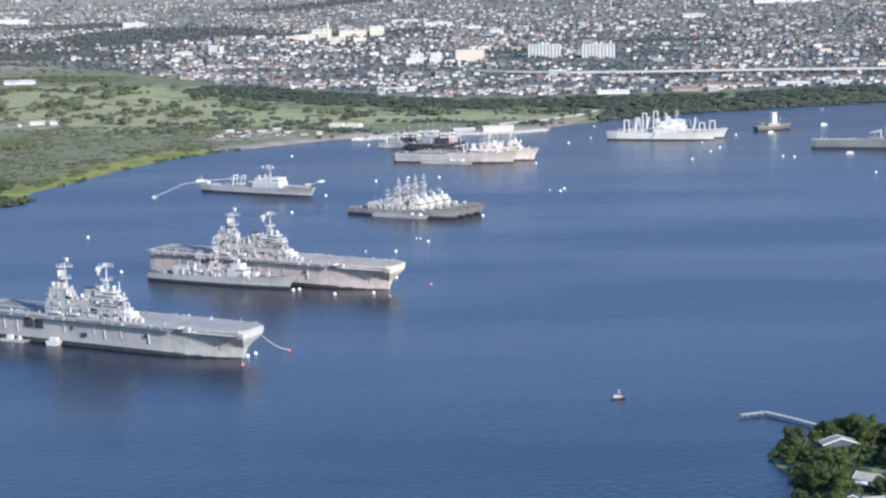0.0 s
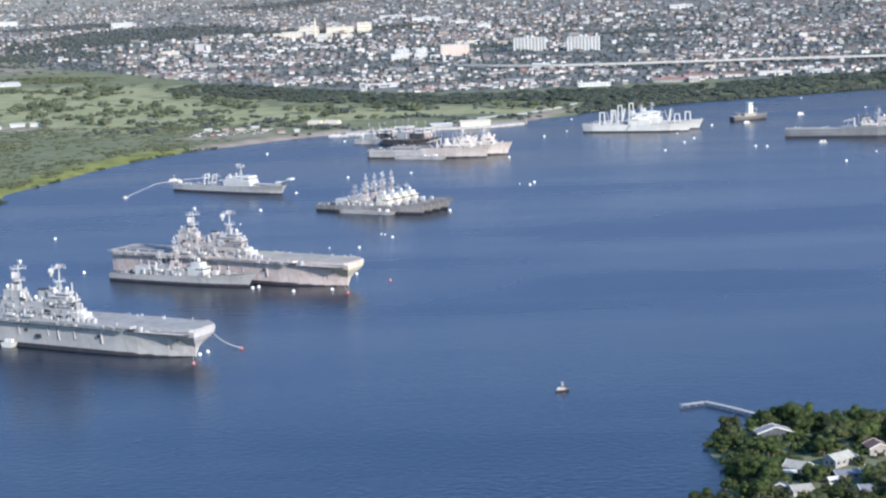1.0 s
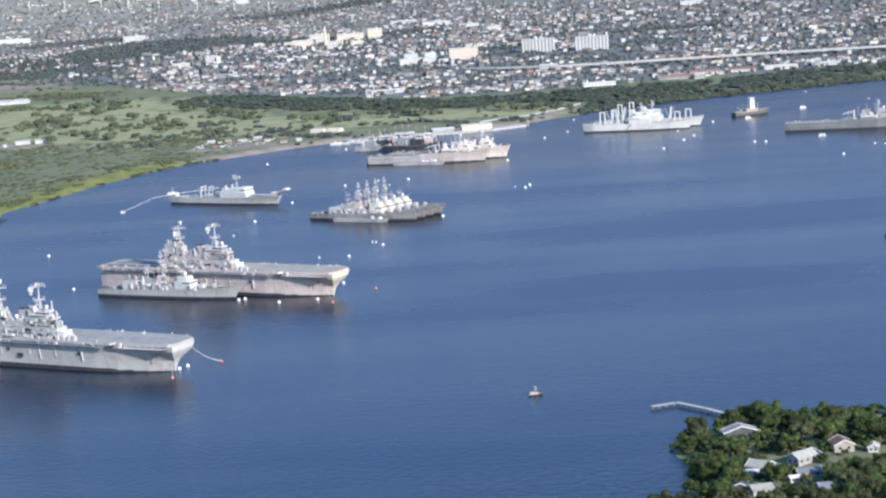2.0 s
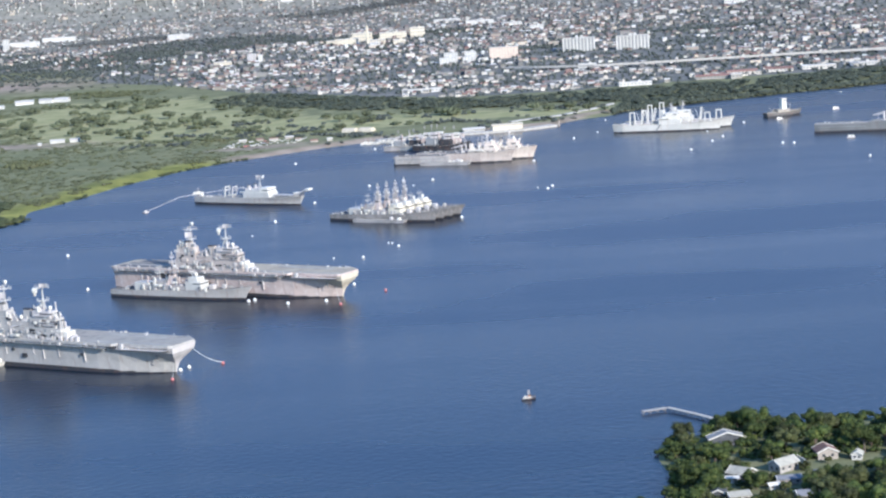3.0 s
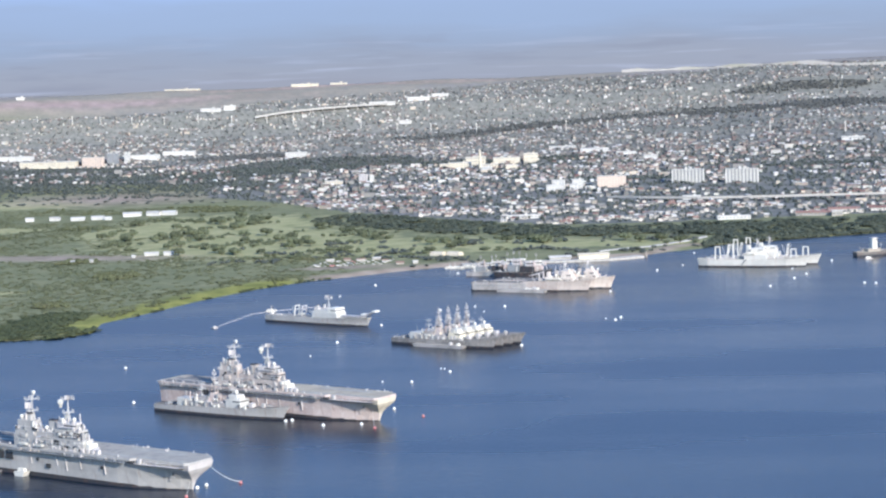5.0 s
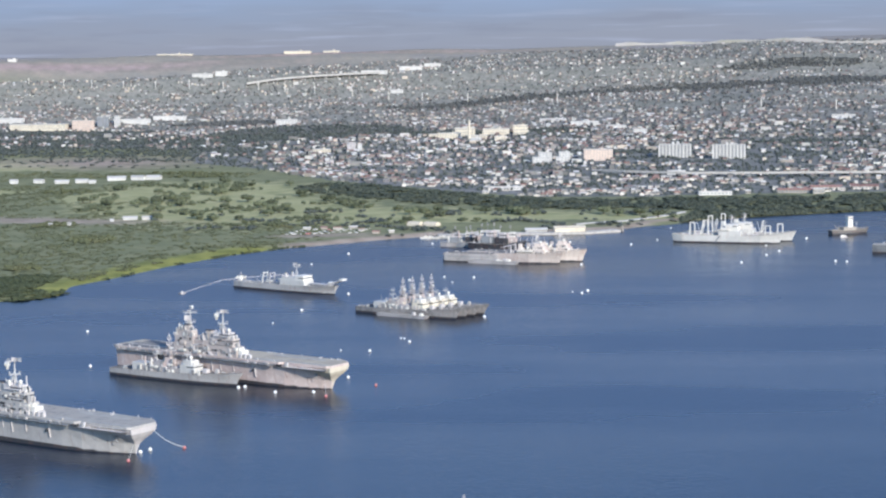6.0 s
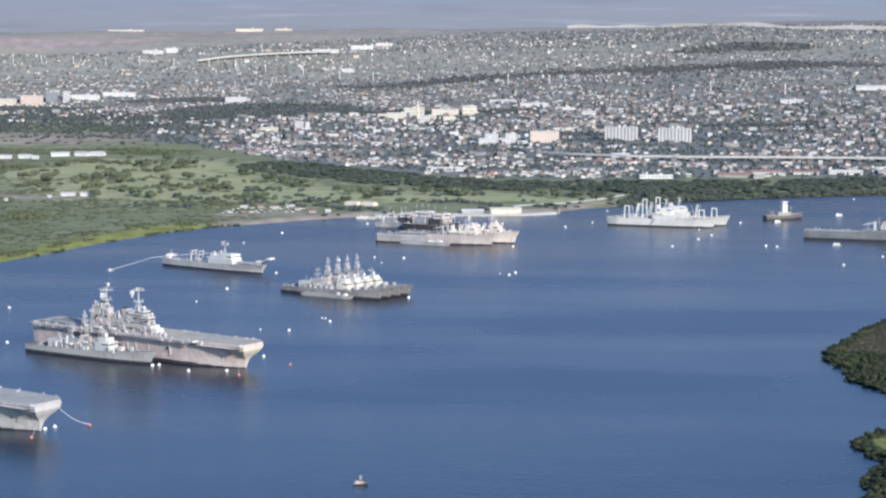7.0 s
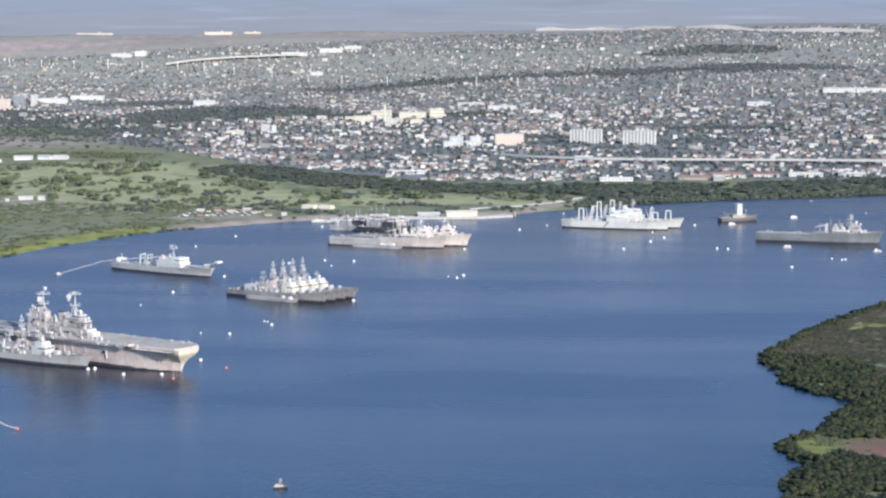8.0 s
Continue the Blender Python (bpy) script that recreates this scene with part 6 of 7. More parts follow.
x, y, z, d = scatter(PRNG, 2600, -950, -395, 1770, 2010, lambda x, y, d: (d > 0.5) & (d < 95) & ((x < -440) | (y < 1885)))
clumps("shore_mangrove", [(a, b, c - 0.4, PRNG.uniform(1.5, 2.6), PRNG.uniform(0.45, 0.8)) for a, b, c in zip(x, y, z)], SCRUB, LEAF_FRINGE, "dark green mangrove fringe on the low point", "shrubs")
x, y, z, d = scatter(PRNG, 3000, -440, -240, 1880, 2330, lambda x, y, d: (d > 10) & (d < 75) & (patchy(x, y, 26, 2.2) > 0.66))
clumps("marsh_tufts", [(a, b, c - 0.3, PRNG.uniform(0.6, 1.2), PRNG.uniform(0.25, 0.5)) for a, b, c in zip(x, y, z)], TOWN_BUSH, LEAF_SCRUB, "green tufts in the yellow marsh", "shrubs")

x, y, z, d = scatter(PRNG, 9000, -440, -235, 1880, 2330, lambda x, y, d: (d > 0.3) & (d < 4) & (patchy(x, y, 34, 6.1) > 0.52))
clumps("shore_fringe", [(a, b, c - 0.3, PRNG.uniform(0.6, 1.0), PRNG.uniform(0.25, 0.45)) for a, b, c in zip(x, y, z)], TOWN_BUSH, LEAF_FRINGE, "dark green growth between marsh and water", "shrubs")

# tall belt between golf course and town, and along the north shore
BELT = [(-330, 3130), (-298, 3083), (-170, 2947), (-105, 2891), (-40, 2850), (14, 2821), (170, 2827), (310, 2850), (458, 2870), (640, 2900), (1000, 2960)]
x, y, z, d = scatter(PRNG, 10500, -800, 1000, 2500, 3650, lambda x, y, d: (d > 2) & ((along(x, y, BELT, 72) > 0.5) | ((x > 150) & (d < 190) & (d > 2))) & (along(x, y, [(58, 2532), (95, 2564), (121, 2579), (149, 2618), (173, 2652), (201, 2712)], 16) < 0.5) & ((x > 205) | (y > 2690)))
pick = PRNG.random(len(x)) < np.where((x > 150), 0.85, 1.0)
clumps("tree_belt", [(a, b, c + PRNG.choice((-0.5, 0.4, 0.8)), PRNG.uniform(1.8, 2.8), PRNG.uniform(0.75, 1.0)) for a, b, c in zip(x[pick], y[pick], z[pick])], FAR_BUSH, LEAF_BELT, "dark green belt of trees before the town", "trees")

x, y, z, d = scatter(PRNG, 60000, 190, 1000, 2560, 2960, lambda x, y, d: (d > 0.5) & (d < 15))
pick = PRNG.random(len(x)) < 0.55
clumps("shore_growth", [(a, b, c - 0.3, PRNG.uniform(0.8, 1.3), PRNG.uniform(0.6, 1.1)) for a, b, c in zip(x[pick], y[pick], z[pick])], TOWN_BUSH, LEAF_BELT, "dark growth along the north water's edge", "shrubs")

# park trees on the golf course
x, y, z, d = scatter(PRNG, 1500, -720, 200, 2440, 3450, lambda x, y, d: (d > 12) & (cover(x, y)[0] > 0.5) & (along(x, y, BELT, 80) < 0.5))
dens = patchy(x, y, 70, 7.7)
count = 0
for a, b, c, g in sorted(zip(x, y, z, dens), key=lambda r: -r[3] + 0.25 * math.sin(r[0] * 3.7)):
    if count >= 105:
        break
    if any((a - p) ** 2 + (b - q) ** 2 < 144 for p, q in ((-141, 2529), (-119, 2521), (54, 2447), (-529, 2612), (-507, 2614), (-518, 2600), (-436, 2692))):
        continue
    count += 1
    plant(PARK[PRNG.integers(4)], a, b, c, PRNG.uniform(0.65, 1.3), PRNG.uniform(0, 6.28), "round dark green tree on the golf course", "golf course trees")
x, y, z, d = scatter(PRNG, 5000, -760, 60, 2480, 3480, lambda x, y, d: (d > 12) & (cover(x, y)[0] > 0.45) & (patchy(x, y, 55, 4.4) > 0.70) & (PRNG.random(len(x)) < 0.7) & (np.hypot(x + 518, y - 2612) > 34) & (np.hypot(x + 436, y - 2695) > 20))
clumps("golf_copses", [(a, b, c - 0.3, PRNG.uniform(1.0, 1.7), PRNG.uniform(0.7, 1.4)) for a, b, c in zip(x, y, z)], SCRUB, LEAF_GOLF, "dark copses between the fairways", "trees")
x, y, z, d = scatter(PRNG, 5200, -1300, -600, 3560, 4330, lambda x, y, d: (blob(x, y, -1150, 3960, 110, 150) > 0.5) | (y > 3830) & (PRNG.random(len(x)) < 0.45) | (PRNG.random(len(x)) < 0.05))
clumps("western_wood", [(a, b, c - 0.3, PRNG.uniform(1.4, 2.4), PRNG.uniform(0.45, 0.8)) for a, b, c in zip(x, y, z)], SLOPE_TREE, LEAF_HAZE_FAR, "dark wood west of the town", "trees")
x, y, z, d = scatter(PRNG, 2600, -420, 200, 2400, 2720, lambda x, y, d: (d > 8) & (patchy(x, y, 45, 1.3) > 0.66) & (along(x, y, [(58, 2532), (95, 2564), (121, 2579), (149, 2618)], 14) < 0.5) & (along(x, y, [(-290, 2440), (-195, 2460)], 45) < 0.5))
clumps("shore_bushes", [(a, b, c - 0.3, PRNG.uniform(0.8, 1.4), PRNG.uniform(0.7, 1.3)) for a, b, c in zip(x, y, z)], SCRUB, LEAF_HAZE_FAR, "bushes behind the quay and the beach")

# ---- quay, houses and town ----
def prism_roof(bm, L, W, z, rise, over=0.5):
    """A gabled roof with eaves, ridge along x."""
    h, w = L / 2 + over, W / 2 + over
    for s in (-1, 1):
        prism(bm, [(-h, s * w, z - 0.25), (h, s * w, z - 0.25), (h, 0, z + rise - 0.1), (-h, 0, z + rise - 0.1)], [(-h, s * w, z), (h, s * w, z), (h, 0, z + rise + 0.15), (-h, 0, z + rise + 0.15)])
    return bm


def house_bodies(L, W, H, rise):
    bm = bmesh.new()
    box(bm, -L / 2, L / 2, -W / 2, W / 2, -1.0, H)
    for s in (-1, 1):
        x = s * L / 2
        prism(bm, [(x - 0.1, -W / 2, H - 0.05), (x + 0.001, -W / 2, H - 0.05), (x + 0.001, W / 2, H - 0.05), (x - 0.1, W / 2, H - 0.05)], [(x - 0.1, -0.1, H + rise), (x + 0.001, -0.1, H + rise), (x + 0.001, 0.1, H + rise), (x - 0.1, 0.1, H + rise)])
    return bm


def near_house(x, y, turn, L, W, H, rise, wall, roof, label, wing=None):
    h = thing("house", at(x, y, turn, ground_at(x, y)), label, "house", "houses among the trees")
    part("wall", house_bodies(L, W, H, rise), wall, h)
    bm = bmesh.new()
    prism_roof(bm, L, W, H, rise)
    part("roof", bm, roof, h)
    # pale boards along the gable edges
    for gx in (-L / 2 - 0.5, L / 2 + 0.5):
        bm = bmesh.new()
        for s in (-1, 1):
            w = W / 2 + 0.5
            prism(bm, [(gx - 0.12, s * w, H - 0.4), (gx + 0.12, s * w, H - 0.4), (gx + 0.12, 0, H + rise - 0.2), (gx - 0.12, 0, H + rise - 0.2)], [(gx - 0.12, s * w, H + 0.12), (gx + 0.12, s * w, H + 0.12), (gx + 0.12, 0, H + rise + 0.3), (gx - 0.12, 0, H + rise + 0.3)])
        part("bargeboard", bm, WHITE, h, "white gable board")
    for s in (-1, 1):
        n = max(2, int(L / 3.2))
        for k in range(n):
            cx = -L / 2 + (k + 0.5) * L / n
            bm = bmesh.new()
            box(bm, cx - 0.6, cx + 0.6, s * W / 2 - 0.06, s * W / 2 + 0.06, H * 0.4, H * 0.75)
            w = part("window", bm, WINDOW, h)
            bm = bmesh.new()
            box(bm, cx - 0.75, cx + 0.75, s * W / 2 - 0.12, s * W / 2 + 0.12, H * 0.36, H * 0.40)
            part("sill", bm, WHITE, w)
        bm = bmesh.new()
        for cy in (-W * 0.22, W * 0.22):
            box(bm, s * L / 2 - 0.06, s * L / 2 + 0.06, cy - 0.6, cy + 0.6, H * 0.4, H * 0.75)
        part("window", bm, WINDOW, h)
    bm = bmesh.new()
    box(bm, L * 0.12, L * 0.12 + 1.0, -W / 2 - 0.09, -W / 2 + 0.05, 0, 2.0)
    part("door", bm, TIMBER, h)
    if wing:
        a, b, hz = wing
        bm = bmesh.new()
        box(bm, -L / 2 - a, -L / 2 + 0.2, -b / 2, b / 2, -1, hz)
        part("wing", bm, wall, h)
        bm = bmesh.new()
        prism(bm, [(-L / 2 - a - 0.4, -b / 2 - 0.4, hz), (-L / 2 + 0.1, -b / 2 - 0.4, hz + 0.8), (-L / 2 + 0.1, b / 2 + 0.4, hz + 0.8), (-L / 2 - a - 0.4, b / 2 + 0.4, hz)],
              [(-L / 2 - a - 0.4, -b / 2 - 0.4, hz + 0.2), (-L / 2 + 0.1, -b / 2 - 0.4, hz + 1.0), (-L / 2 + 0.1, b / 2 + 0.4, hz + 1.0), (-L / 2 - a - 0.4, b / 2 + 0.4, hz + 0.2)])
        part("wing_roof", bm, roof, h)
    return h


near_house(143.5, 912, 97, 6, 16.5, 3.6, 2.6, DARK_BOARDS, GREY_ROOF, "large dark boathouse with white gable boards among trees")
near_house(143.5, 852, -38, 9.5, 8.5, 3.2, 2.2, TIMBER, CREAM_ROOF, "tan house with a cream gabled roof")
near_house(138.6, 847.5, -8, 6, 3.6, 2.3, 0.5, WHITE_WALL, WHITE, "low white shed beside a cream-roofed house")
near_house(163, 862, 38, 11.5, 7.0, 3.6, 2.2, HOUSE_WALL, CREAM_ROOF, "long grey house with a cream gabled roof")
near_house(162, 841, 5, 10, 6.5, 2.8, 1.0, TIMBER, SLATE_ROOF, "brown house with a low blue grey roof")
near_house(154.5, 833, 15, 4.2, 3.2, 2.4, 0.7, WHITE_WALL, WHITE, "small white shed before a brown house")
near_house(184, 880, 96, 9, 9, 3.4, 2.2, TIMBER, RED_ROOF, "brown house with white gable boards and a red-brown roof")
near_house(197, 874, 75, 4.5, 4.5, 2.6, 1.3, WHITE_WALL, CREAM_ROOF, "small white shed with a pale roof")
near_house(138, 819, 12, 8.5, 7, 3.0, 1.2, HOUSE_WALL, CREAM_ROOF, "grey house with a low pale roof")
near_house(130.5, 824, 80, 7, 6, 3.2, 1.4, DARK_BOARDS, DARK_ROOF, "dark timber house with white gable boards by the water")
near_house(166, 815, 8, 9, 6.5, 3.0, 1.5, TIMBER, SLATE_ROOF, "brown house with a blue grey gabled roof")
near_house(176, 845, -10, 9, 6, 2.8, 1.4, TIMBER, SLATE_ROOF, "low brown house with a blue grey roof")


def garden_wall(ax, ay, bx, by, h):
    """A white wall of panels between piers."""
    L = math.hypot(bx - ax, by - ay)
    w = thing("garden_wall", at(ax, ay, math.degrees(math.atan2(by - ay, bx - ax)), ground_at((ax + bx) / 2, (ay + by) / 2)), "white garden wall beside a cream-roofed house", "wall")
    n = int(L / 2.6)
    for k in range(n + 1):
        bm = bmesh.new()
        box(bm, k * L / n - 0.22, k * L / n + 0.22, -0.22, 0.22, -0.6, h + 0.2, bev=0.03)
        part("pier", bm, WHITE, w)
        if k < n:
            bm = bmesh.new()
            box(bm, k * L / n + 0.22, (k + 1) * L / n - 0.22, -0.14, 0.14, -0.6, h)
            part("panel", bm, WHITE, w)


garden_wall(171.3, 878, 174.5, 865, 2.2)


def jetty():
    """A dog-legged timber jetty on piles, plank by plank."""
    j = thing("jetty", pose(0, 0, 0), "bent grey timber jetty on piles reaching into the water", "jetty")
    bends = [(110.6, 986.2), (123.5, 991.4), (135.5, 975.8), (147.5, 957.0)]
    me = bpy.data.meshes.new("plank")
    bm = bmesh.new()
    box(bm, -0.42, 0.42, -1.35, 1.35, -0.06, 0.06, bev=0.03)
    bm.to_mesh(me)
    bm.free()
    me.materials.append(CONCRETE)
    for (ax, ay), (bx, by) in zip(bends, bends[1:]):
        L, turn = math.hypot(bx - ax, by - ay), math.degrees(math.atan2(by - ay, bx - ax))
        for k in range(int(L / 0.9)):
            f = (k + 0.5) * 0.9 / L
            mesh_part("plank", me, j, m=pose(ax + (bx - ax) * f, ay + (by - ay) * f, 1.5, 0, 0, turn))
        bm = bmesh.new()
        for s in (-0.9, 0.9):
            nx, ny = -math.sin(radians(turn)) * s, math.cos(radians(turn)) * s
            rod(bm, (ax + nx, ay + ny, 1.25), (bx + nx, by + ny, 1.25), 0.17)
        part("beam", bm, TIMBER, j)
        for k in range(int(L / 4) + 1):
            f = k * 4 / L
            for s in (-1.0, 1.0):
                nx, ny = -math.sin(radians(turn)) * s, math.cos(radians(turn)) * s
                bm = bmesh.new()
                rod(bm, (ax + (bx - ax) * f + nx, ay + (by - ay) * f + ny, -2), (ax + (bx - ax) * f + nx, ay + (by - ay) * f + ny, 1.9), 0.16)
                part("pile", bm, TIMBER, j)
    bm = bmesh.new()
    box(bm, 144.5, 149.5, 953.5, 958.5, -1, 1.55)
    part("landing", bm, TIMBER, j)


jetty()


def big_building(x, y, turn, L, W, H, wall, roof, label, floors=2, category="building", bays=0, flat=True, name="building", z=None, glazed=True):
    """A larger block with storeys of windows, and a parapet or low gable."""
    b = thing(name, at(x, y, turn, ground_at(x, y) if z is None else z), label, category)
    bm = bmesh.new()
    box(bm, -L / 2, L / 2, -W / 2, W / 2, -3, H)
    part("wall", bm, wall, b)
    bm = bmesh.new()
    if flat:
        box(bm, -L / 2 - 0.4, L / 2 + 0.4, -W / 2 - 0.4, W / 2 + 0.4, H, H + 0.7)
    else:
        prism_roof(bm, L, W, H, W * 0.16, 0.8)
    part("roof", bm, roof, b)
    fh = H / floors
    for f in range(floors if glazed else 0):
        n = max(2, int(L / 5)) if not bays else bays
        w = L / n
        for k in range(n):
            bm = bmesh.new()
            cx = -L / 2 + (k + 0.5) * w
            box(bm, cx - w * 0.3, cx + w * 0.3, -W / 2 - 0.06, -W / 2 + 0.06, f * fh + fh * 0.42, f * fh + fh * 0.72)
            part("window", bm, WINDOW_FAR, b)
    if flat and L > 18:
        bm = bmesh.new()
        box(bm, L * 0.1, L * 0.1 + 4, -2, 2, H + 0.7, H + 3.0)
        part("roof_plant", bm, wall, b)
    return b


def apartment_block(x, y, turn, label):
    """A slab of flats with piers standing proud between balcony bays."""
    L, W, H, n = 57, 14, 26.5, 9
    b = thing("apartment_block", at(x, y, turn, 9), label, "apartment block", "twin apartment blocks")
    bm = bmesh.new()
    box(bm, -L / 2, L / 2, -W / 2, W / 2, -3, H)
    part("wall", bm, WHITE_WALL, b)
    bm = bmesh.new()
    box(bm, -L / 2 - 0.5, L / 2 + 0.5, -W / 2 - 1.6, W / 2 + 0.5, H, H + 0.8)
    part("roof", bm, LIGHT_ROOF, b)
    for x0 in (-6, 3):
        bm = bmesh.new()
        box(bm, x0, x0 + 4, -3, 3, H + 0.8, H + 4.5)
        part("lift_house", bm, WHITE_WALL, b)
    pier = bpy.data.meshes.new("pier")
    bm = bmesh.new()
    box(bm, -1.3, 1.3, -1.2, 0.4, -3, H)
    bm.to_mesh(pier)
    bm.free()
    pier.materials.append(WHITE_WALL)
    slab = bpy.data.meshes.new("balcony")
    bm = bmesh.new()
    box(bm, -L / n * 0.29, L / n * 0.29, -1.1, 0.1, 0, 1.0)
    bm.to_mesh(slab)
    bm.free()
    slab.materials.append(CONCRETE)
    glass = bpy.data.meshes.new("window")
    bm = bmesh.new()
    box(bm, -L / n * 0.27, L / n * 0.27, -0.08, 0.08, 0, 1.6)
    bm.to_mesh(glass)
    bm.free()
    glass.materials.append(WINDOW_FAR)
    for k in range(n + 1):
        mesh_part("pier", pier, b, m=pose(-L / 2 + k * L / n, -W / 2, 0))
    for k in range(n):
        for f in range(9):
            cx, z = -L / 2 + (k + 0.5) * L / n, f * H / 9
            mesh_part("balcony", slab, b, m=pose(cx, -W / 2, z))
            mesh_part("window", glass, b, m=pose(cx, -W / 2, z + 1.3))
    return b


apartment_block(199, 3762, -7, "tall cream apartment slab with dark balcony bays")
apartment_block(296, 3738, -6, "tall cream apartment slab with dark balcony bays beside its twin")


def mill_tower():
    t = thing("mill_tower", at(-215, 4152, 0, 16), "slender cream mill chimney tower above low blocks", "tower")
    bm = bmesh.new()
    rod(bm, (0, 0, -3), (0, 0, 46), 3.2, 2.0, 10)
    part("shaft", bm, CREAM_WALL, t)
    bm = bmesh.new()
    rod(bm, (0, 0, 46), (0, 0, 48), 2.6, 2.6, 10)
    rod(bm, (0, 0, 48), (0, 0, 54), 1.0, 0.2, 8)
    part("cap", bm, CREAM_WALL, t)
    bm = bmesh.new()
    box(bm, -6, 6, -6, 6, -3, 10, bev=0.5)
    part("plinth", bm, CREAM_WALL, t)


mill_tower()
for x, y, L, W, H, mt in ((-258, 4190, 44, 18, 13, CREAM_WALL), (-198, 4178, 34, 16, 9, CREAM_WALL), (-232, 4250, 40, 20, 18, CREAM_WALL), (-168, 4262, 56, 20, 15, CREAM_WALL), (-118, 4285, 30, 20, 20, CREAM_WALL), (-152, 4165, 24, 14, 8, CREAM_WALL), (-200, 4130, 20, 14, 8, WHITE_WALL), (-290, 4225, 30, 16, 8, CREAM_WALL)):
    big_building(x, y, random.Random(int(-x)).uniform(-8, 8), L, W, H, mt, LIGHT_ROOF, "cream industrial block round the mill tower", 3, name="mill_building")
for x, y, L, W, H, wall, roof, label in (
    (59, 3712, 52, 16, 20, PINK_WALL, LIGHT_ROOF, "peach coloured hotel block with rows of windows"),
    (-37, 3700, 24, 12, 16, WHITE_WALL, LIGHT_ROOF, "white mid-rise block of flats"), (-2, 3702, 20, 12, 16, WHITE_WALL, LIGHT_ROOF, "white mid-rise block of flats"), (-42, 3650, 30, 12, 11, WHITE_WALL, LIGHT_ROOF, "low white office block"), (-8, 3652, 14, 12, 11, WHITE_WALL, LIGHT_ROOF, "low white office block"),
    (-430, 3960, 16, 14, 16, GREY_LIGHT, LIGHT_ROOF, "grey and white office tower"), (-414, 3962, 8, 12, 14, WHITE_WALL, LIGHT_ROOF, "narrow white office block in town"), (-480, 3900, 34, 22, 9, CREAM_WALL, LIGHT_ROOF, "pale stepped hall in the town"),
    (-752, 5042, 53, 21, 11, WHITE_WALL, LIGHT_ROOF, "long white warehouse beside a wood"), (-1364, 4960, 141, 34, 13, CREAM_WALL, LIGHT_ROOF, "long cream shopping hall"), (-1239, 4920, 50, 22, 24, PINK_WALL, LIGHT_ROOF, "peach coloured office block uptown"), (-1219, 5031, 26, 18, 27, GREY_DARK, LIGHT_ROOF, "dark grey office tower uptown"), (-1205, 5117, 12, 16, 26, WHITE_WALL, LIGHT_ROOF, "slim white tower block uptown"),
    (-1191, 5250, 73, 28, 10, WHITE_WALL, LIGHT_ROOF, "long white hall above the town"), (-1132, 5389, 87, 24, 9, WHITE_WALL, LIGHT_ROOF, "long white hall above the town"), (-1566, 5336, 88, 30, 10, WHITE_WALL, LIGHT_ROOF, "long white hall above the town"),
    (-79, 4912, 62, 22, 7, WHITE_WALL, LIGHT_ROOF, "long white store in the town"), (3, 4735, 65, 26, 8, WHITE_WALL, LIGHT_ROOF, "long white store in the town"), (77, 4590, 44, 23, 7, WHITE_WALL, LIGHT_ROOF, "long white store in the town"), (131, 4423, 31, 19, 9, WHITE_WALL, LIGHT_ROOF, "low white store in the town"),
    (-1387, 6960, 70, 20, 9, WHITE_WALL, LIGHT_ROOF, "long white hillside hall"), (-1330, 7010, 40, 20, 12, WHITE_WALL, LIGHT_ROOF, "white hall on the hillside"), (-800, 7060, 90, 20, 9, WHITE_WALL, LIGHT_ROOF, "long white hillside hall"), (-700, 7300, 80, 20, 9, WHITE_WALL, LIGHT_ROOF, "long white hillside hall"), (-640, 7480, 60, 20, 8, WHITE_WALL, LIGHT_ROOF, "white hall on the hillside"),
    (-1800, 11300, 150, 40, 11, CREAM_WALL, LIGHT_ROOF, "very long white hall on the far plain"), (-1640, 11500, 90, 40, 9, CREAM_WALL, LIGHT_ROOF, "long white hall on the far plain"), (-2500, 11300, 200, 30, 6, CREAM_WALL, LIGHT_ROOF, "very long low hall on the far plain"), (-2900, 9600, 40, 20, 9, WHITE_WALL, LIGHT_ROOF, "white hall on the far plain"),
    (-641, 6398, 41, 14, 7, WHITE_WALL, LIGHT_ROOF, "white hall on the hillside"),
    (858, 5030, 166, 16, 8, WHITE_WALL, LIGHT_ROOF, "very long white hall on the hillside"), (590, 4687, 53, 15, 6, WHITE_WALL, LIGHT_ROOF, "long white hillside hall"),
    (364, 3010, 52, 14, 4.5, TOWN_WALL, RED_ROOF, "long low cream shed with a red roof"), (412, 3062, 46, 16, 4.5, TOWN_WALL, RED_ROOF, "long low cream shed with a red roof"), (396, 2995, 16, 12, 6, TOWN_WALL, LIGHT_ROOF, "plain cream hall by the shore"), (470, 3072, 40, 16, 4.5, TOWN_WALL, RED_ROOF, "long low cream shed with a red roof"), (530, 3080, 50, 18, 5.5, TOWN_WALL, LIGHT_ROOF, "cream industrial hall by the shore"), (600, 3095, 40, 16, 5, WHITE_WALL, LIGHT_ROOF, "white industrial hall by the shore"),
    (246, 2975, 48, 10, 5, WHITE_WALL, LIGHT_ROOF, "long low white school block"), (-70, 3085, 60, 10, 5, WHITE_WALL, LIGHT_ROOF, "long low white school block"), (196, 3400, 30, 14, 6, WHITE_WALL, LIGHT_ROOF, "white hall by the highway"),
):
    turn = random.Random(int(abs(x) + y)).uniform(-6, 6)
    x, y, k = far_at(x, y)
    big_building(x, y, turn, L * k, W * k, H * k, wall, roof, label, max(1, int(H / 3.4)), flat=roof is not RED_ROOF, glazed=k > 0.85)
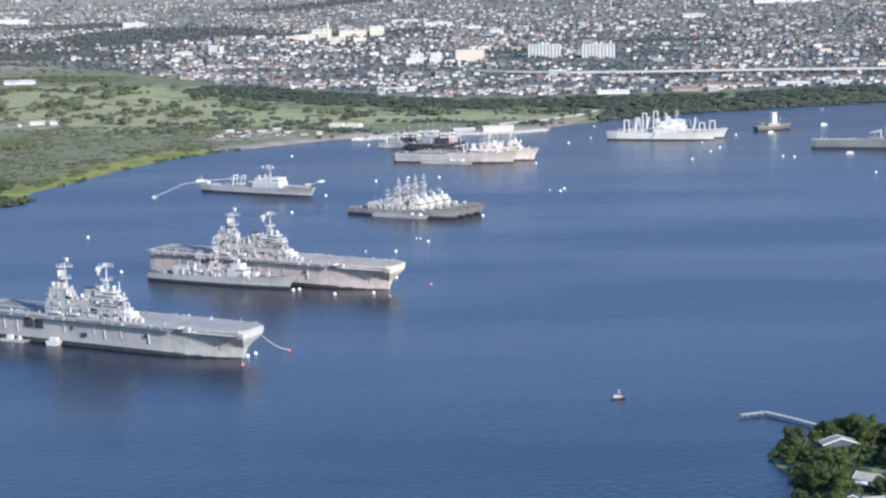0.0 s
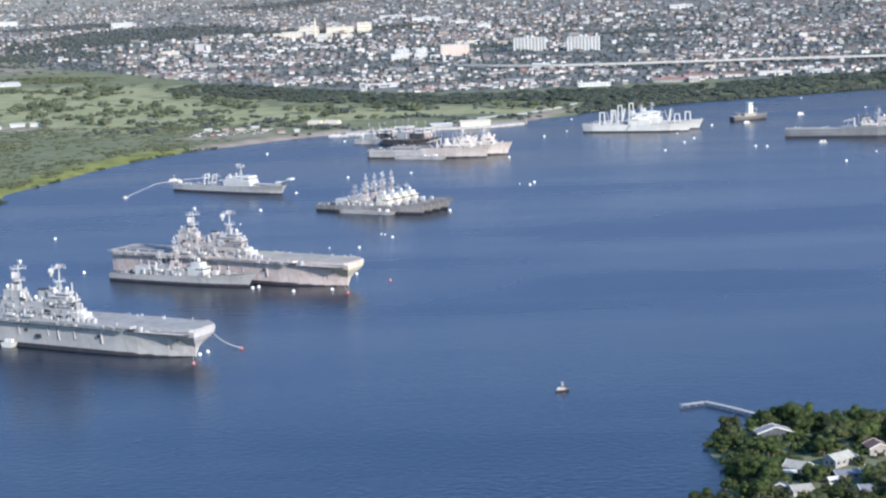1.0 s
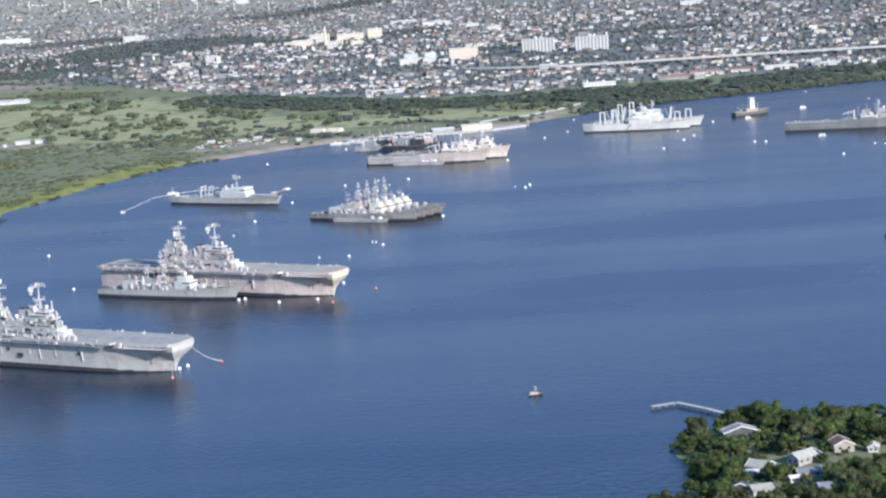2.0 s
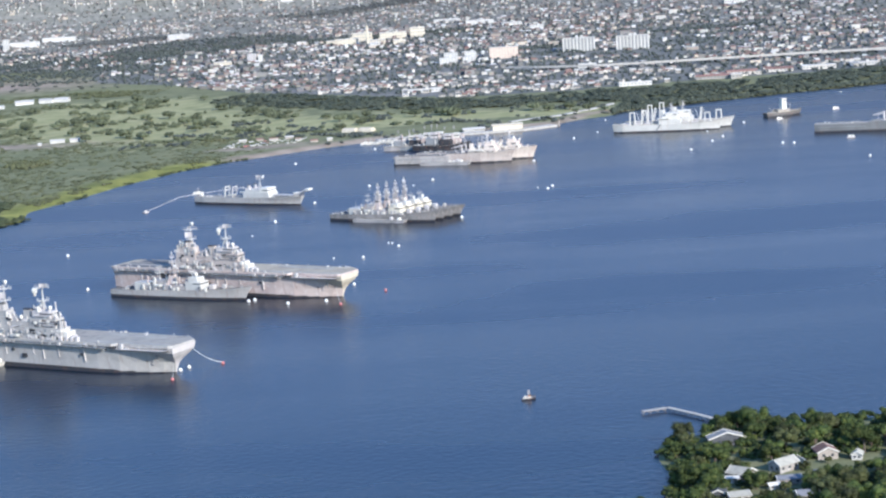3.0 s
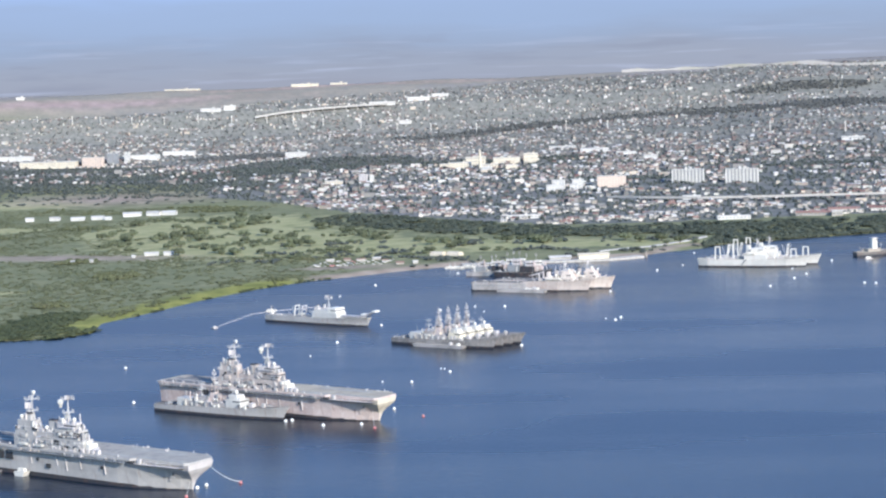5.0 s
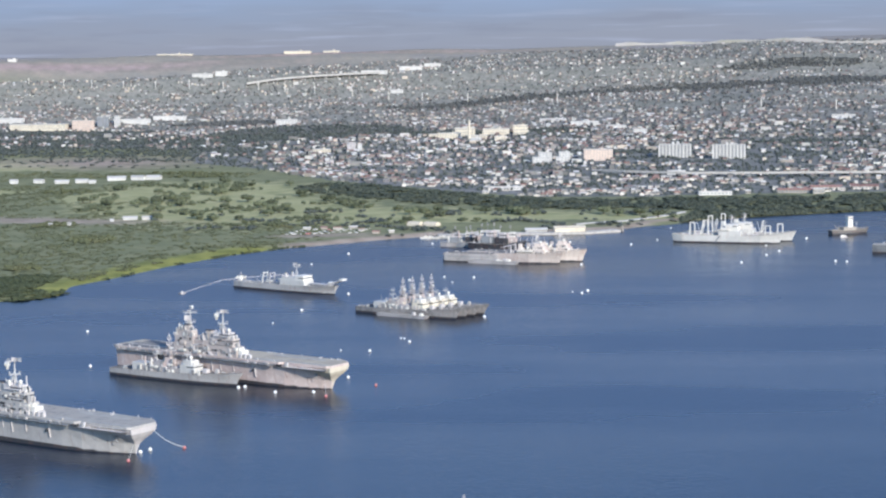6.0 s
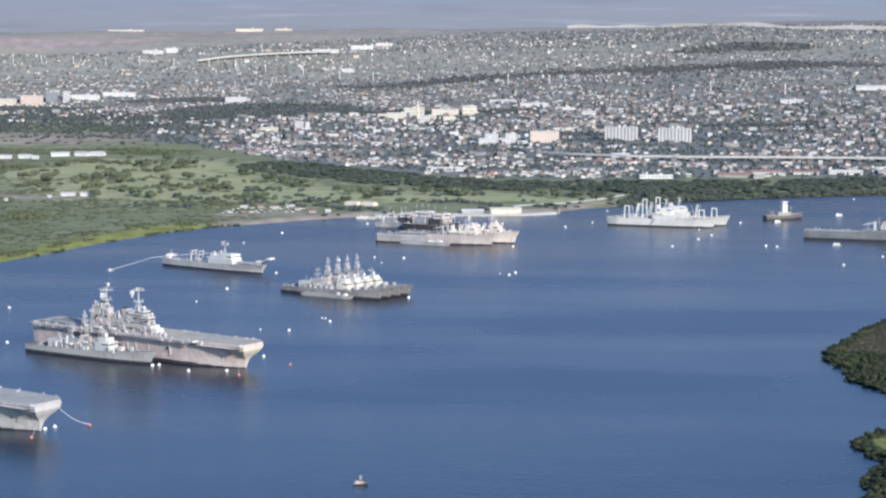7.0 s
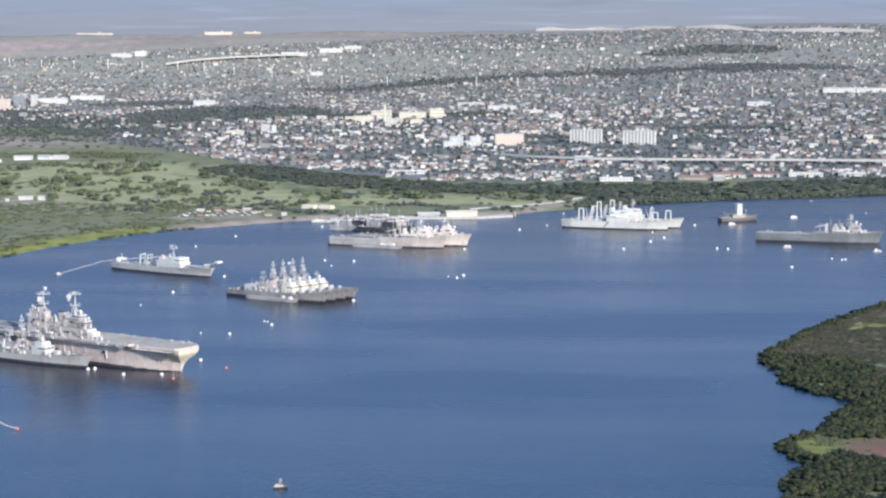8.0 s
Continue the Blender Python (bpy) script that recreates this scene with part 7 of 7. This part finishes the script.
for x, y, L, W, H, turn in ((-809, 3262, 22, 12, 4, 8), (-778, 3272, 20, 12, 4.5, 4), (-758, 3262, 10, 9, 4, 0), (-735, 3330, 30, 16, 4.5, 12), (-700, 3338, 22, 14, 5, -8), (-676, 3346, 24, 15, 4.5, -6), (-850, 3270, 16, 10, 5, 0), (-892, 3268, 12, 9, 5, 0), (-529, 2619, 18, 8, 3.4, 4), (-507, 2622, 12, 7, 3.6, 2), (-548, 2598, 4, 4, 2.6, 0), (-610, 2530, 4, 4, 3.5, 0), (-590, 2545, 4, 4, 3, 0)):
    big_building(x, y, turn, L, W, H, WHITE_WALL, LIGHT_ROOF, "bright white shed among scrub", 1, "shed", flat=False, name="shed", glazed=False)


def vault_shed(x, y, turn, L, W, H):
    s = thing("vaulted_shed", at(x, y, turn, ground_at(x, y)), "pale vaulted shed behind the quay", "shed", "vaulted sheds")
    bm = bmesh.new()
    n = 8
    ring = [(W / 2 * math.cos(math.pi * k / n), H * math.sin(math.pi * k / n)) for k in range(n + 1)]
    prism(bm, [(-L / 2, a, b) for a, b in ring], [(L / 2, a, b) for a, b in ring])
    part("roof", bm, QUAY_ROOF, s)
    bm = bmesh.new()
    box(bm, -L / 2 - 0.08, -L / 2 + 0.1, -W * 0.25, W * 0.25, 0, H * 0.6)
    part("door", bm, DARK, s)


vault_shed(-141, 2531, -28, 18, 13, 5)
vault_shed(-120, 2527, -28, 18, 13, 5)


def quay():
    q = thing("quay", pose(0, 0, 0), "weathered concrete quay with a timber pile face", "quay")
    line = [(-100, 2416), (-20, 2434), (30, 2438), (76, 2447), (116, 2473)]
    for (ax, ay), (bx, by) in zip(line, line[1:]):
        L, turn = math.hypot(bx - ax, by - ay), math.atan2(by - ay, bx - ax)
        nx, ny = -math.sin(turn), math.cos(turn)
        bm = bmesh.new()
        prism(bm, [(ax, ay, -3), (bx, by, -3), (bx + 14 * nx, by + 14 * ny, -3), (ax + 14 * nx, ay + 14 * ny, -3)], [(ax, ay, 2.6), (bx, by, 2.6), (bx + 14 * nx, by + 14 * ny, 2.6), (ax + 14 * nx, ay + 14 * ny, 2.6)])
        part("apron", bm, CONCRETE, q)
        for k in range(int(L / 8)):
            f = (k + 0.5) * 8 / L
            bm = bmesh.new()
            rod(bm, (ax + (bx - ax) * f - nx * 0.3, ay + (by - ay) * f - ny * 0.3, -2), (ax + (bx - ax) * f - nx * 0.3, ay + (by - ay) * f - ny * 0.3, 2.9), 0.35)
            part("fender_post", bm, TIMBER, q)


quay()
big_building(54.5, 2455, 11, 37, 11, 8.6, CREAM_WALL, QUAY_ROOF, "long cream quay shed with a plain wall", 1, "shed", bays=4, flat=False, name="quay_shed", glazed=False)
big_building(14, 2462, 8, 26, 10, 3.4, CONCRETE, LIGHT_ROOF, "low pale shed on the quay", 1, "shed", flat=False, name="quay_shed", glazed=False)
dolphin = thing("pile_cluster", pose(118, 2478, 0), "dark pile cluster at the end of the quay", "pile")
for dx, dy in ((0, 0), (1.2, 0.4), (0.4, 1.2), (-0.8, 0.7)):
    bm = bmesh.new()
    rod(bm, (dx, dy, -3), (dx * 0.5, dy * 0.5, 7), 0.6, 0.5)
    part("pile", bm, TIMBER, dolphin)


def car_kind(material):
    body, cabin, wheel = (bpy.data.meshes.new(n) for n in ("body", "cabin", "wheel"))
    bm = bmesh.new()
    box(bm, -2.1, 2.1, -0.85, 0.85, 0.35, 0.95, inset=0.08, bev=0.25)
    bm.to_mesh(body)
    bm.clear()
    box(bm, -1.3, 0.9, -0.75, 0.75, 0.95, 1.5, inset=0.2, bev=0.2)
    bm.to_mesh(cabin)
    bm.clear()
    rod(bm, (0, -0.1, 0), (0, 0.1, 0), 0.33, n=8)
    bm.to_mesh(wheel)
    bm.free()
    body.materials.append(material)
    cabin.materials.append(WINDOW)
    wheel.materials.append(BLACK)
    return body, cabin, wheel


CARS = [(car_kind(WHITE), "white"), (car_kind(BUOY_R), "red"), (car_kind(GREY_DARK), "dark grey"), (car_kind(GREY_PALE), "silver")]
rng = random.Random(5)
for row in range(4):
    for k in range(11):
        if rng.random() < 0.2:
            continue
        x, y = -284 + 8.2 * k + row * 3, 2416 + row * 17 + k * 2.0
        (body, cabin, wheel), tone = CARS[rng.choice((0, 0, 0, 1, 2, 3))]
        s = rng.choice((1.0, 1.0, 1.5))
        c = thing("parked_car", Matrix.LocRotScale((x, y, ground_at(x, y) + 0.05), Euler((0, 0, rng.choice((0.2, 1.75)))), (s, s, s * 1.1)), f"{tone} vehicle parked in the yard by the beach", "car", "vehicles in the yard")
        mesh_part("body", body, c)
        mesh_part("cabin", cabin, c)
        for wx in (-1.3, 1.3):
            for wy in (-0.8, 0.8):
                mesh_part("wheel", wheel, c, m=pose(wx, wy, 0.33))
for k, (x, y, L) in enumerate(((-270, 2478, 12), (-250, 2486, 10), (-232, 2480, 14), (-214, 2492, 12), (-200, 2462, 9), (-178, 2432, 11), (-160, 2440, 8))):
    big_building(x, y, 12, L * 0.8, 5, 2.8, TIMBER if k % 2 else CONCRETE, RED_ROOF if k % 3 else LIGHT_ROOF, "small yard building behind the beach", 1, "shed", flat=k % 2 == 0, name="yard_shed", glazed=False)


def highway(line, label, deep=1.2, lift=5.0):
    """A raised road on piers, segment by segment."""
    h = tagged(new("road"), label, "highway", kind="structure")
    for (ax, ay), (bx, by) in zip(line, line[1:]):
        n = max(1, int(math.hypot(bx - ax, by - ay) / 45))
        for k in range(n):
            f0, f1 = k / n, (k + 1) / n
            (px, py, kp), (qx, qy, kq) = far_at(ax + (bx - ax) * f0, ay + (by - ay) * f0), far_at(ax + (bx - ax) * f1, ay + (by - ay) * f1)
            p, q = Vector((px, py, ground_at(px, py) + lift * kp)), Vector((qx, qy, ground_at(qx, qy) + lift * kq))
            side = (q - p).cross(Vector((0, 0, 1))).normalized() * 8 * kp
            up = Vector((0, 0, deep * kp))
            bm = bmesh.new()
            prism(bm, [p - side, q - side, q + side, p + side], [p - side + up, q - side + up, q + side + up, p + side + up])
            part("span", bm, CONCRETE, h)
            for s in (-1, 1):
                bm = bmesh.new()
                prism(bm, [p + side * s + up, q + side * s + up, q + side * s * 0.96 + up, p + side * s * 0.96 + up], [p + side * s + up * 2, q + side * s + up * 2, q + side * s * 0.96 + up * 2, p + side * s * 0.96 + up * 2])
                part("barrier", bm, CONCRETE, h)
            bm = bmesh.new()
            rod(bm, p - Vector((0, 0, 12)), p, 1.2, n=8)
            part("pier", bm, CONCRETE, h)


highway([(60, 3425), (114, 3385), (206, 3342), (300, 3336), (420, 3336), (549, 3338), (730, 3325), (1000, 3335)], "pale raised highway on piers before the town")
highway([(-1150, 6540), (-1069, 6656), (-964, 6771), (-857, 6858), (-760, 6900)], "pale raised highway curving over the far slope", 3.0, 8.0)


def cut_bank(line, high, label):
    """A pale bare bank where a road is cut along the far ridge."""
    bm, prev = bmesh.new(), None
    for k, (x, y) in enumerate(line):
        x, y, size = far_at(x, y)
        z = ground_at(x, y)
        top = size * high * (0.75 + 0.35 * math.sin(k * 1.9))
        row = [bm.verts.new(c) for c in ((x, y - 3, z - 3), (x, y, z + top), (x, y + 4, z + top), (x, y + 7, z - 3))]
        if prev:
            for j in range(3):
                bm.faces.new((prev[j], prev[j + 1], row[j + 1], row[j]))
        prev = row
    tagged(part("pavement", bm, BANK), label, "road bank", kind="structure")


BANK = mat("bare_coral_bank", (0.36, 0.34, 0.32), 0.95, 0, [((0.30, 0.29, 0.24), 0.42, 0.6), ((0.40, 0.38, 0.35), 0.55, 0.75)], 0.01)
cut_bank([(-22 + 81 * k, 10720 - 52 * k) for k in range(6)] + [(430, 10100), (500, 9600), (565, 9250), (630, 8861), (710, 8640), (790, 8420), (877, 8174), (990, 8050), (1106, 7938), (1300, 7800)], 16, "pale road bank along the far ridge")


def shore_road():
    """A pale unpaved road along the shore, laid on the ground."""
    line = [(58, 2532), (68, 2543), (95, 2564), (121, 2579), (149, 2618), (173, 2652), (201, 2712)]
    pts = []
    for (ax, ay), (bx, by) in zip(line, line[1:]):
        n = max(1, int(math.hypot(bx - ax, by - ay) / 6))
        pts += [(ax + (bx - ax) * k / n, ay + (by - ay) * k / n) for k in range(n)]
    bm, prev = bmesh.new(), None
    for k, (x, y) in enumerate(pts[:-1]):
        dx, dy = pts[k + 1][0] - x, pts[k + 1][1] - y
        nx, ny = -dy / math.hypot(dx, dy) * 3.2, dx / math.hypot(dx, dy) * 3.2
        z = ground_at(x, y) + 1.0
        row = [bm.verts.new(c) for c in ((x + nx * 1.4, y + ny * 1.4, z - 2.0), (x + nx, y + ny, z), (x - nx, y - ny, z), (x - nx * 1.4, y - ny * 1.4, z - 2.0))]
        if prev:
            for j in range(3):
                bm.faces.new((prev[j], prev[j + 1], row[j + 1], row[j]))
        prev = row
    tagged(part("pavement", bm, CONCRETE), "pale coral road on a low bank behind the shore", "road", kind="structure")


shore_road()
for k, (x, y) in enumerate(((-1896, 6606), (-1778, 6609), (-1680, 6598), (-1570, 6585), (-1455, 6555), (-1338, 6537), (-1219, 6503), (-1093, 6452), (-995, 6381), (-891, 6327), (-759, 6239), (-635, 6150), (-522, 6060), (-375, 5940), (-101, 5661), (16, 5565), (424, 5034), (593, 4904))):
    x, y, size = far_at(x, y)
    p = thing("power_pylon", at(x, y, 30, ground_at(x, y)) @ Matrix.Scale(size, 4), "tall pale steel power pylon standing over the town", "power pylon", "power pylons")
    tall = 30 if k in (5, 8, 14) else 25
    bm = bmesh.new()
    rod(bm, (0, 0, -2), (0, 0, tall), 1.2, 0.8)
    part("pole", bm, WHITE, p)
    for z, w in ((tall - 6, 3.2), (tall - 2, 2.4)):
        bm = bmesh.new()
        box(bm, -w, w, -0.3, 0.3, z, z + 0.8)
        part("crossarm", bm, WHITE, p)


# ---- the town ----
TRNG = np.random.default_rng(41)


WOODS = [(-620, 4640, 230, 300, 0), (-300, 4480, 130, 90, 0), (-900, 5120, 160, 110, 0), (760, 5990, 230, 170, 0), (-1300, 4700, 320, 120, 0), (620, 6700, 240, 160, 20), (-60, 4560, 90, 60, 0), (110, 3900, 140, 40, 0), (480, 4150, 120, 60, 0)]
GULCH = [(-520, 5720), (-391, 5808), (-238, 5975), (9, 6117), (230, 6199), (482, 5960), (700, 5800)]


def wooded(x, y):
    """Woods and the tree-filled gully inside the town."""
    w = along(x, y, GULCH, 105) > 0.5
    for bx, by, rx, ry, turn in WOODS:
        w = w | (blob(x, y, bx, by, rx, ry, turn) > 0.5)
    return w


def in_town(x, y):
    ok = town_ground(x, y) & ~(cover(*drawn_in(x, y)[:2])[1] > 0.5) & ~wooded(x, y)
    fields = (blob(x, y, -850, 3680, 200, 150) > 0.5) | (blob(x, y, 900, 6500, 220, 160) > 0.5)
    fields |= (along(x, y, [(-420, 4030), (-217, 3810), (-40, 3535), (34, 3448), (114, 3385), (206, 3342), (549, 3338), (1000, 3335)], 16) > 0.5) | (blob(x, y, 250, 3650, 130, 36) > 0.5) | (blob(x, y, 20, 3780, 120, 30) > 0.5)
    return ok & ~fields


def town_lots():
    """House lots along bent streets: x, y, turn, size."""
    rows = []
    for r in np.concatenate([np.arange(2960, 5000, 18.0), np.arange(5000, 9200, 34.0)]):
        step = 14.5 if r < 5000 else 13.0
        for a in np.arange(-0.35, 0.29, step / r):
            rr = r + TRNG.normal() * 2.6 + 26 * math.sin(a * 9 + r * 0.0031)
            aa = a + TRNG.normal() * 0.22 * step / r
            rows.append((80 + rr * math.sin(aa), rr * math.cos(aa), -aa + TRNG.normal() * 0.16 + (math.pi / 2 if TRNG.random() < 0.3 else 0) + 0.3 * math.sin(a * 5 + r * 0.002), 1.0 if r < 5000 else 0.82))
    rows = np.array(rows)
    far = np.hypot(rows[:, 0] - 80, rows[:, 1])
    dens = patchy(rows[:, 0] * 0.45, rows[:, 1] * np.where(far < 5000, 1.0, 0.7), 75, 5.5)
    keep = in_town(rows[:, 0], rows[:, 1]) & (TRNG.random(len(rows)) < np.clip(np.where(far < 5000, dens * 1.7 - 0.48, dens * 2.3 - 0.82), 0.03, 0.88))
    keep &= TRNG.random(len(rows)) < np.interp(far, [3000, 4600, 5200, 7000, 8000, 9200], [0.68, 0.92, 0.95, 0.5, 0.3, 0.2])
    keep &= TRNG.random(len(rows)) < np.where((rows[:, 0] < -560) & (rows[:, 1] < 4500), 0.35, 1.0)
    rows = rows[keep]
    bx, by, size = drawn_in(rows[:, 0], rows[:, 1])
    return np.column_stack([bx, by, rows[:, 2], rows[:, 3] * size, land_height(bx, by)[0]])


def town():
    lots = town_lots()
    near = np.argsort(lots[:, 1] + np.abs(lots[:, 0] - 100) * 0.35)[:270]
    chosen = np.zeros(len(lots), bool)
    chosen[near] = True
    kinds = []
    for k, (L, W, H, rise) in enumerate(((8.5, 6, 2.9, 1.5), (10, 6.5, 3.0, 1.6), (7.5, 7, 4.8, 1.5), (11, 6, 2.9, 1.4))):
        wall, roof, win = (bpy.data.meshes.new(n) for n in ("wall", "roof", "window"))
        bm = house_bodies(L, W, H, rise)
        bm.to_mesh(wall)
        bm.clear()
        prism_roof(bm, L, W, H, rise)
        bm.to_mesh(roof)
        bm.clear()
        box(bm, -0.7, 0.7, -0.06, 0.06, 0, 1.2)
        bm.to_mesh(win)
        bm.free()
        wall.materials.append(TOWN_WALL)
        win.materials.append(WINDOW)
        kinds.append((wall, roof, win, L, W, H))
    tones = [(LIGHT_ROOF, "pale"), (GREY_ROOF, "grey"), (RED_ROOF, "red-brown"), (GREY_ROOF, "grey"), (RED_ROOF, "red-brown"), (GREY_ROOF, "grey")]
    for i in near:
        x, y, a, s, z = lots[i]
        wall, roof, win, L, W, H = kinds[TRNG.integers(4)]
        mt, tone = tones[TRNG.integers(6)]
        h = thing("house", Matrix.LocRotScale((x, y, z), Euler((0, 0, a)), (s, s, s)), f"small pale house with a {tone} gabled roof", "house", "houses of the town")
        mesh_part("wall", wall, h)
        r = mesh_part("roof", roof, h)
        if not roof.materials:
            roof.materials.append(mt)
        r.material_slots[0].link = "OBJECT"
        r.material_slots[0].material = mt
        for cx in (-L * 0.28, L * 0.28):
            mesh_part("window", win, h, m=pose(cx, -W / 2, H * 0.4))
    # the rest of the town in two meshes
    rest = lots[~chosen]
    n = len(rest)
    L, W = TRNG.uniform(5.5, 9.5, n), TRNG.uniform(4.5, 6.5, n)
    big = TRNG.random(n) < 0.06
    L, W = np.where(big, L * 2.4, L), np.where(big, W * 1.7, W)
    H = np.where(TRNG.random(n) < 0.3, TRNG.uniform(4.5, 6.5, n), TRNG.uniform(2.8, 3.6, n)) + big * 2.5
    rise = np.where(big, 0.5, TRNG.uniform(1.1, 2.0, n))
    shrink = rest[:, 3]
    L, W, H, rise = L * shrink, W * shrink, H * shrink, rise * shrink
    c, s = np.cos(rest[:, 2]), np.sin(rest[:, 2])

    def placed(u, v, w):
        return np.stack([rest[:, 0] + u * c - v * s, rest[:, 1] + u * s + v * c, rest[:, 4] + w], -1)

    zero = np.zeros(n)
    walls = np.stack([placed(sx * L / 2, sy * W / 2, (H if top else zero - 2)) for top in (0, 1) for sx, sy in ((-1, -1), (1, -1), (1, 1), (-1, 1))], 1)
    wf = np.array([(0, 1, 5, 4), (1, 2, 6, 5), (2, 3, 7, 6), (3, 0, 4, 7), (4, 5, 6, 7)])
    faces = (wf[None] + (np.arange(n) * 8)[:, None, None]).reshape(-1, 4)
    me = bpy.data.meshes.new("town_house_walls")
    me.from_pydata(walls.reshape(-1, 3).tolist(), [], faces.tolist())
    me.materials.append(HOUSE_STUFF)
    tagged(new("town_house_walls", me), "pale walls of thousands of small town houses", "town", kind="stuff")
    e = 0.5 * shrink
    roof = np.stack([placed(-L / 2 - e, -W / 2 - e, H), placed(L / 2 + e, -W / 2 - e, H), placed(L / 2 + e, W / 2 + e, H), placed(-L / 2 - e, W / 2 + e, H), placed(-L / 2 - e, zero, H + rise), placed(L / 2 + e, zero, H + rise)], 1)
    idx = np.arange(n) * 6
    fs = []
    for f in ((0, 1, 5, 4), (2, 3, 4, 5), (3, 2, 1, 0)):
        fs += (np.array(f)[None] + idx[:, None]).tolist()
    for f in ((0, 4, 3), (1, 2, 5)):
        fs += (np.array(f)[None] + idx[:, None]).tolist()
    me = bpy.data.meshes.new("town_house_roofs")
    me.from_pydata(roof.reshape(-1, 3).tolist(), [], fs)
    me.materials.append(ROOF_STUFF)
    tagged(new("town_house_roofs", me), "white, grey and brown roofs of the town", "town", kind="stuff")
    # greenery between the houses
    rr = np.sqrt(np.concatenate([TRNG.uniform(2950 ** 2, 9200 ** 2, 40000), TRNG.uniform(2950 ** 2, 4700 ** 2, 9000)]))
    aa = TRNG.uniform(-0.35, 0.29, len(rr))
    x, y = 80 + rr * np.sin(aa), rr * np.cos(aa)
    dense = wooded(x, y)
    dens = patchy(x * 0.45, y * np.where(rr < 5000, 1.0, 0.7), 75, 5.5)
    ok = (y > np.interp(x, [-1500, -680, -365, 14, 500], [3700, 3700, 3320, 2950, 3020])) & (town_ground(x, y) | (rr < 5200)) & ~((cover(*drawn_in(x, y)[:2])[1] > 0.5) & (rr > 4500))
    ok &= (TRNG.random(len(x)) < np.clip(1.25 - dens, 0.25, 0.8) * np.interp(rr, [4500, 5200, 6000, 9000], [1.0, 0.6, 0.32, 0.2])) | dense & (TRNG.random(len(x)) < 0.7)
    x, y, size = drawn_in(x[ok], y[ok])
    rr = rr[ok]
    z = land_height(x, y)[0]
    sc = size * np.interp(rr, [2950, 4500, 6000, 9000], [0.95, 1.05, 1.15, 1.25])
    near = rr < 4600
    # beyond 4600 m the trees switch to the leaf with more painted haze
    for name, pick, kinds, leaf in (("town_trees", near, TOWN_BUSH, LEAF_HAZE_FAR), ("slope_trees", ~near, SLOPE_TREE, LEAF_HAZE_SLOPE)):
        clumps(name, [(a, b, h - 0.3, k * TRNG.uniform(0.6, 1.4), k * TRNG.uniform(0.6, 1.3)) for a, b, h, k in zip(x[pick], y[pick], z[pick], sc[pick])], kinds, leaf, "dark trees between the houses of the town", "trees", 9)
    for k, (bx, by, rx, ry, turn) in enumerate(WOODS):
        n = int(min(900, rx * ry / 55))
        x, y = TRNG.uniform(bx - rx, bx + rx, n), TRNG.uniform(by - ry, by + ry, n)
        ok = blob(x, y, bx, by, rx, ry, turn) > 0.5
        x, y, size = drawn_in(x[ok], y[ok])
        z = land_height(x, y)[0]
        clumps("town_wood", [(a, b, h - 0.3, g * TRNG.uniform(1.2, 2.2), g * TRNG.uniform(0.6, 1.1)) for a, b, h, g in zip(x, y, z, size)], SLOPE_TREE, LEAF_HAZE_SLOPE if by > 5000 else LEAF_HAZE_FAR, "dark wood between the districts of the town", "trees", 10 + k)
    pts = []
    for (ax, ay), (bx, by) in zip(GULCH, GULCH[1:]):
        m = int(math.hypot(bx - ax, by - ay) * 1.0)
        f = TRNG.random(m)
        pts.append(np.stack([ax + (bx - ax) * f + TRNG.normal(0, 55, m), ay + (by - ay) * f + TRNG.normal(0, 85, m)], 1))
    pts = np.concatenate(pts)
    x, y, size = drawn_in(pts[:, 0], pts[:, 1])
    z = land_height(x, y)[0]
    clumps("gully_wood", [(a, b, h - 0.3, g * TRNG.uniform(1.3, 2.2), g * TRNG.uniform(0.5, 0.9)) for a, b, h, g in zip(x, y, z, size)], SLOPE_TREE, LEAF_HAZE_SLOPE, "grey green trees filling a long gully across the slope", "trees", 30)


town()
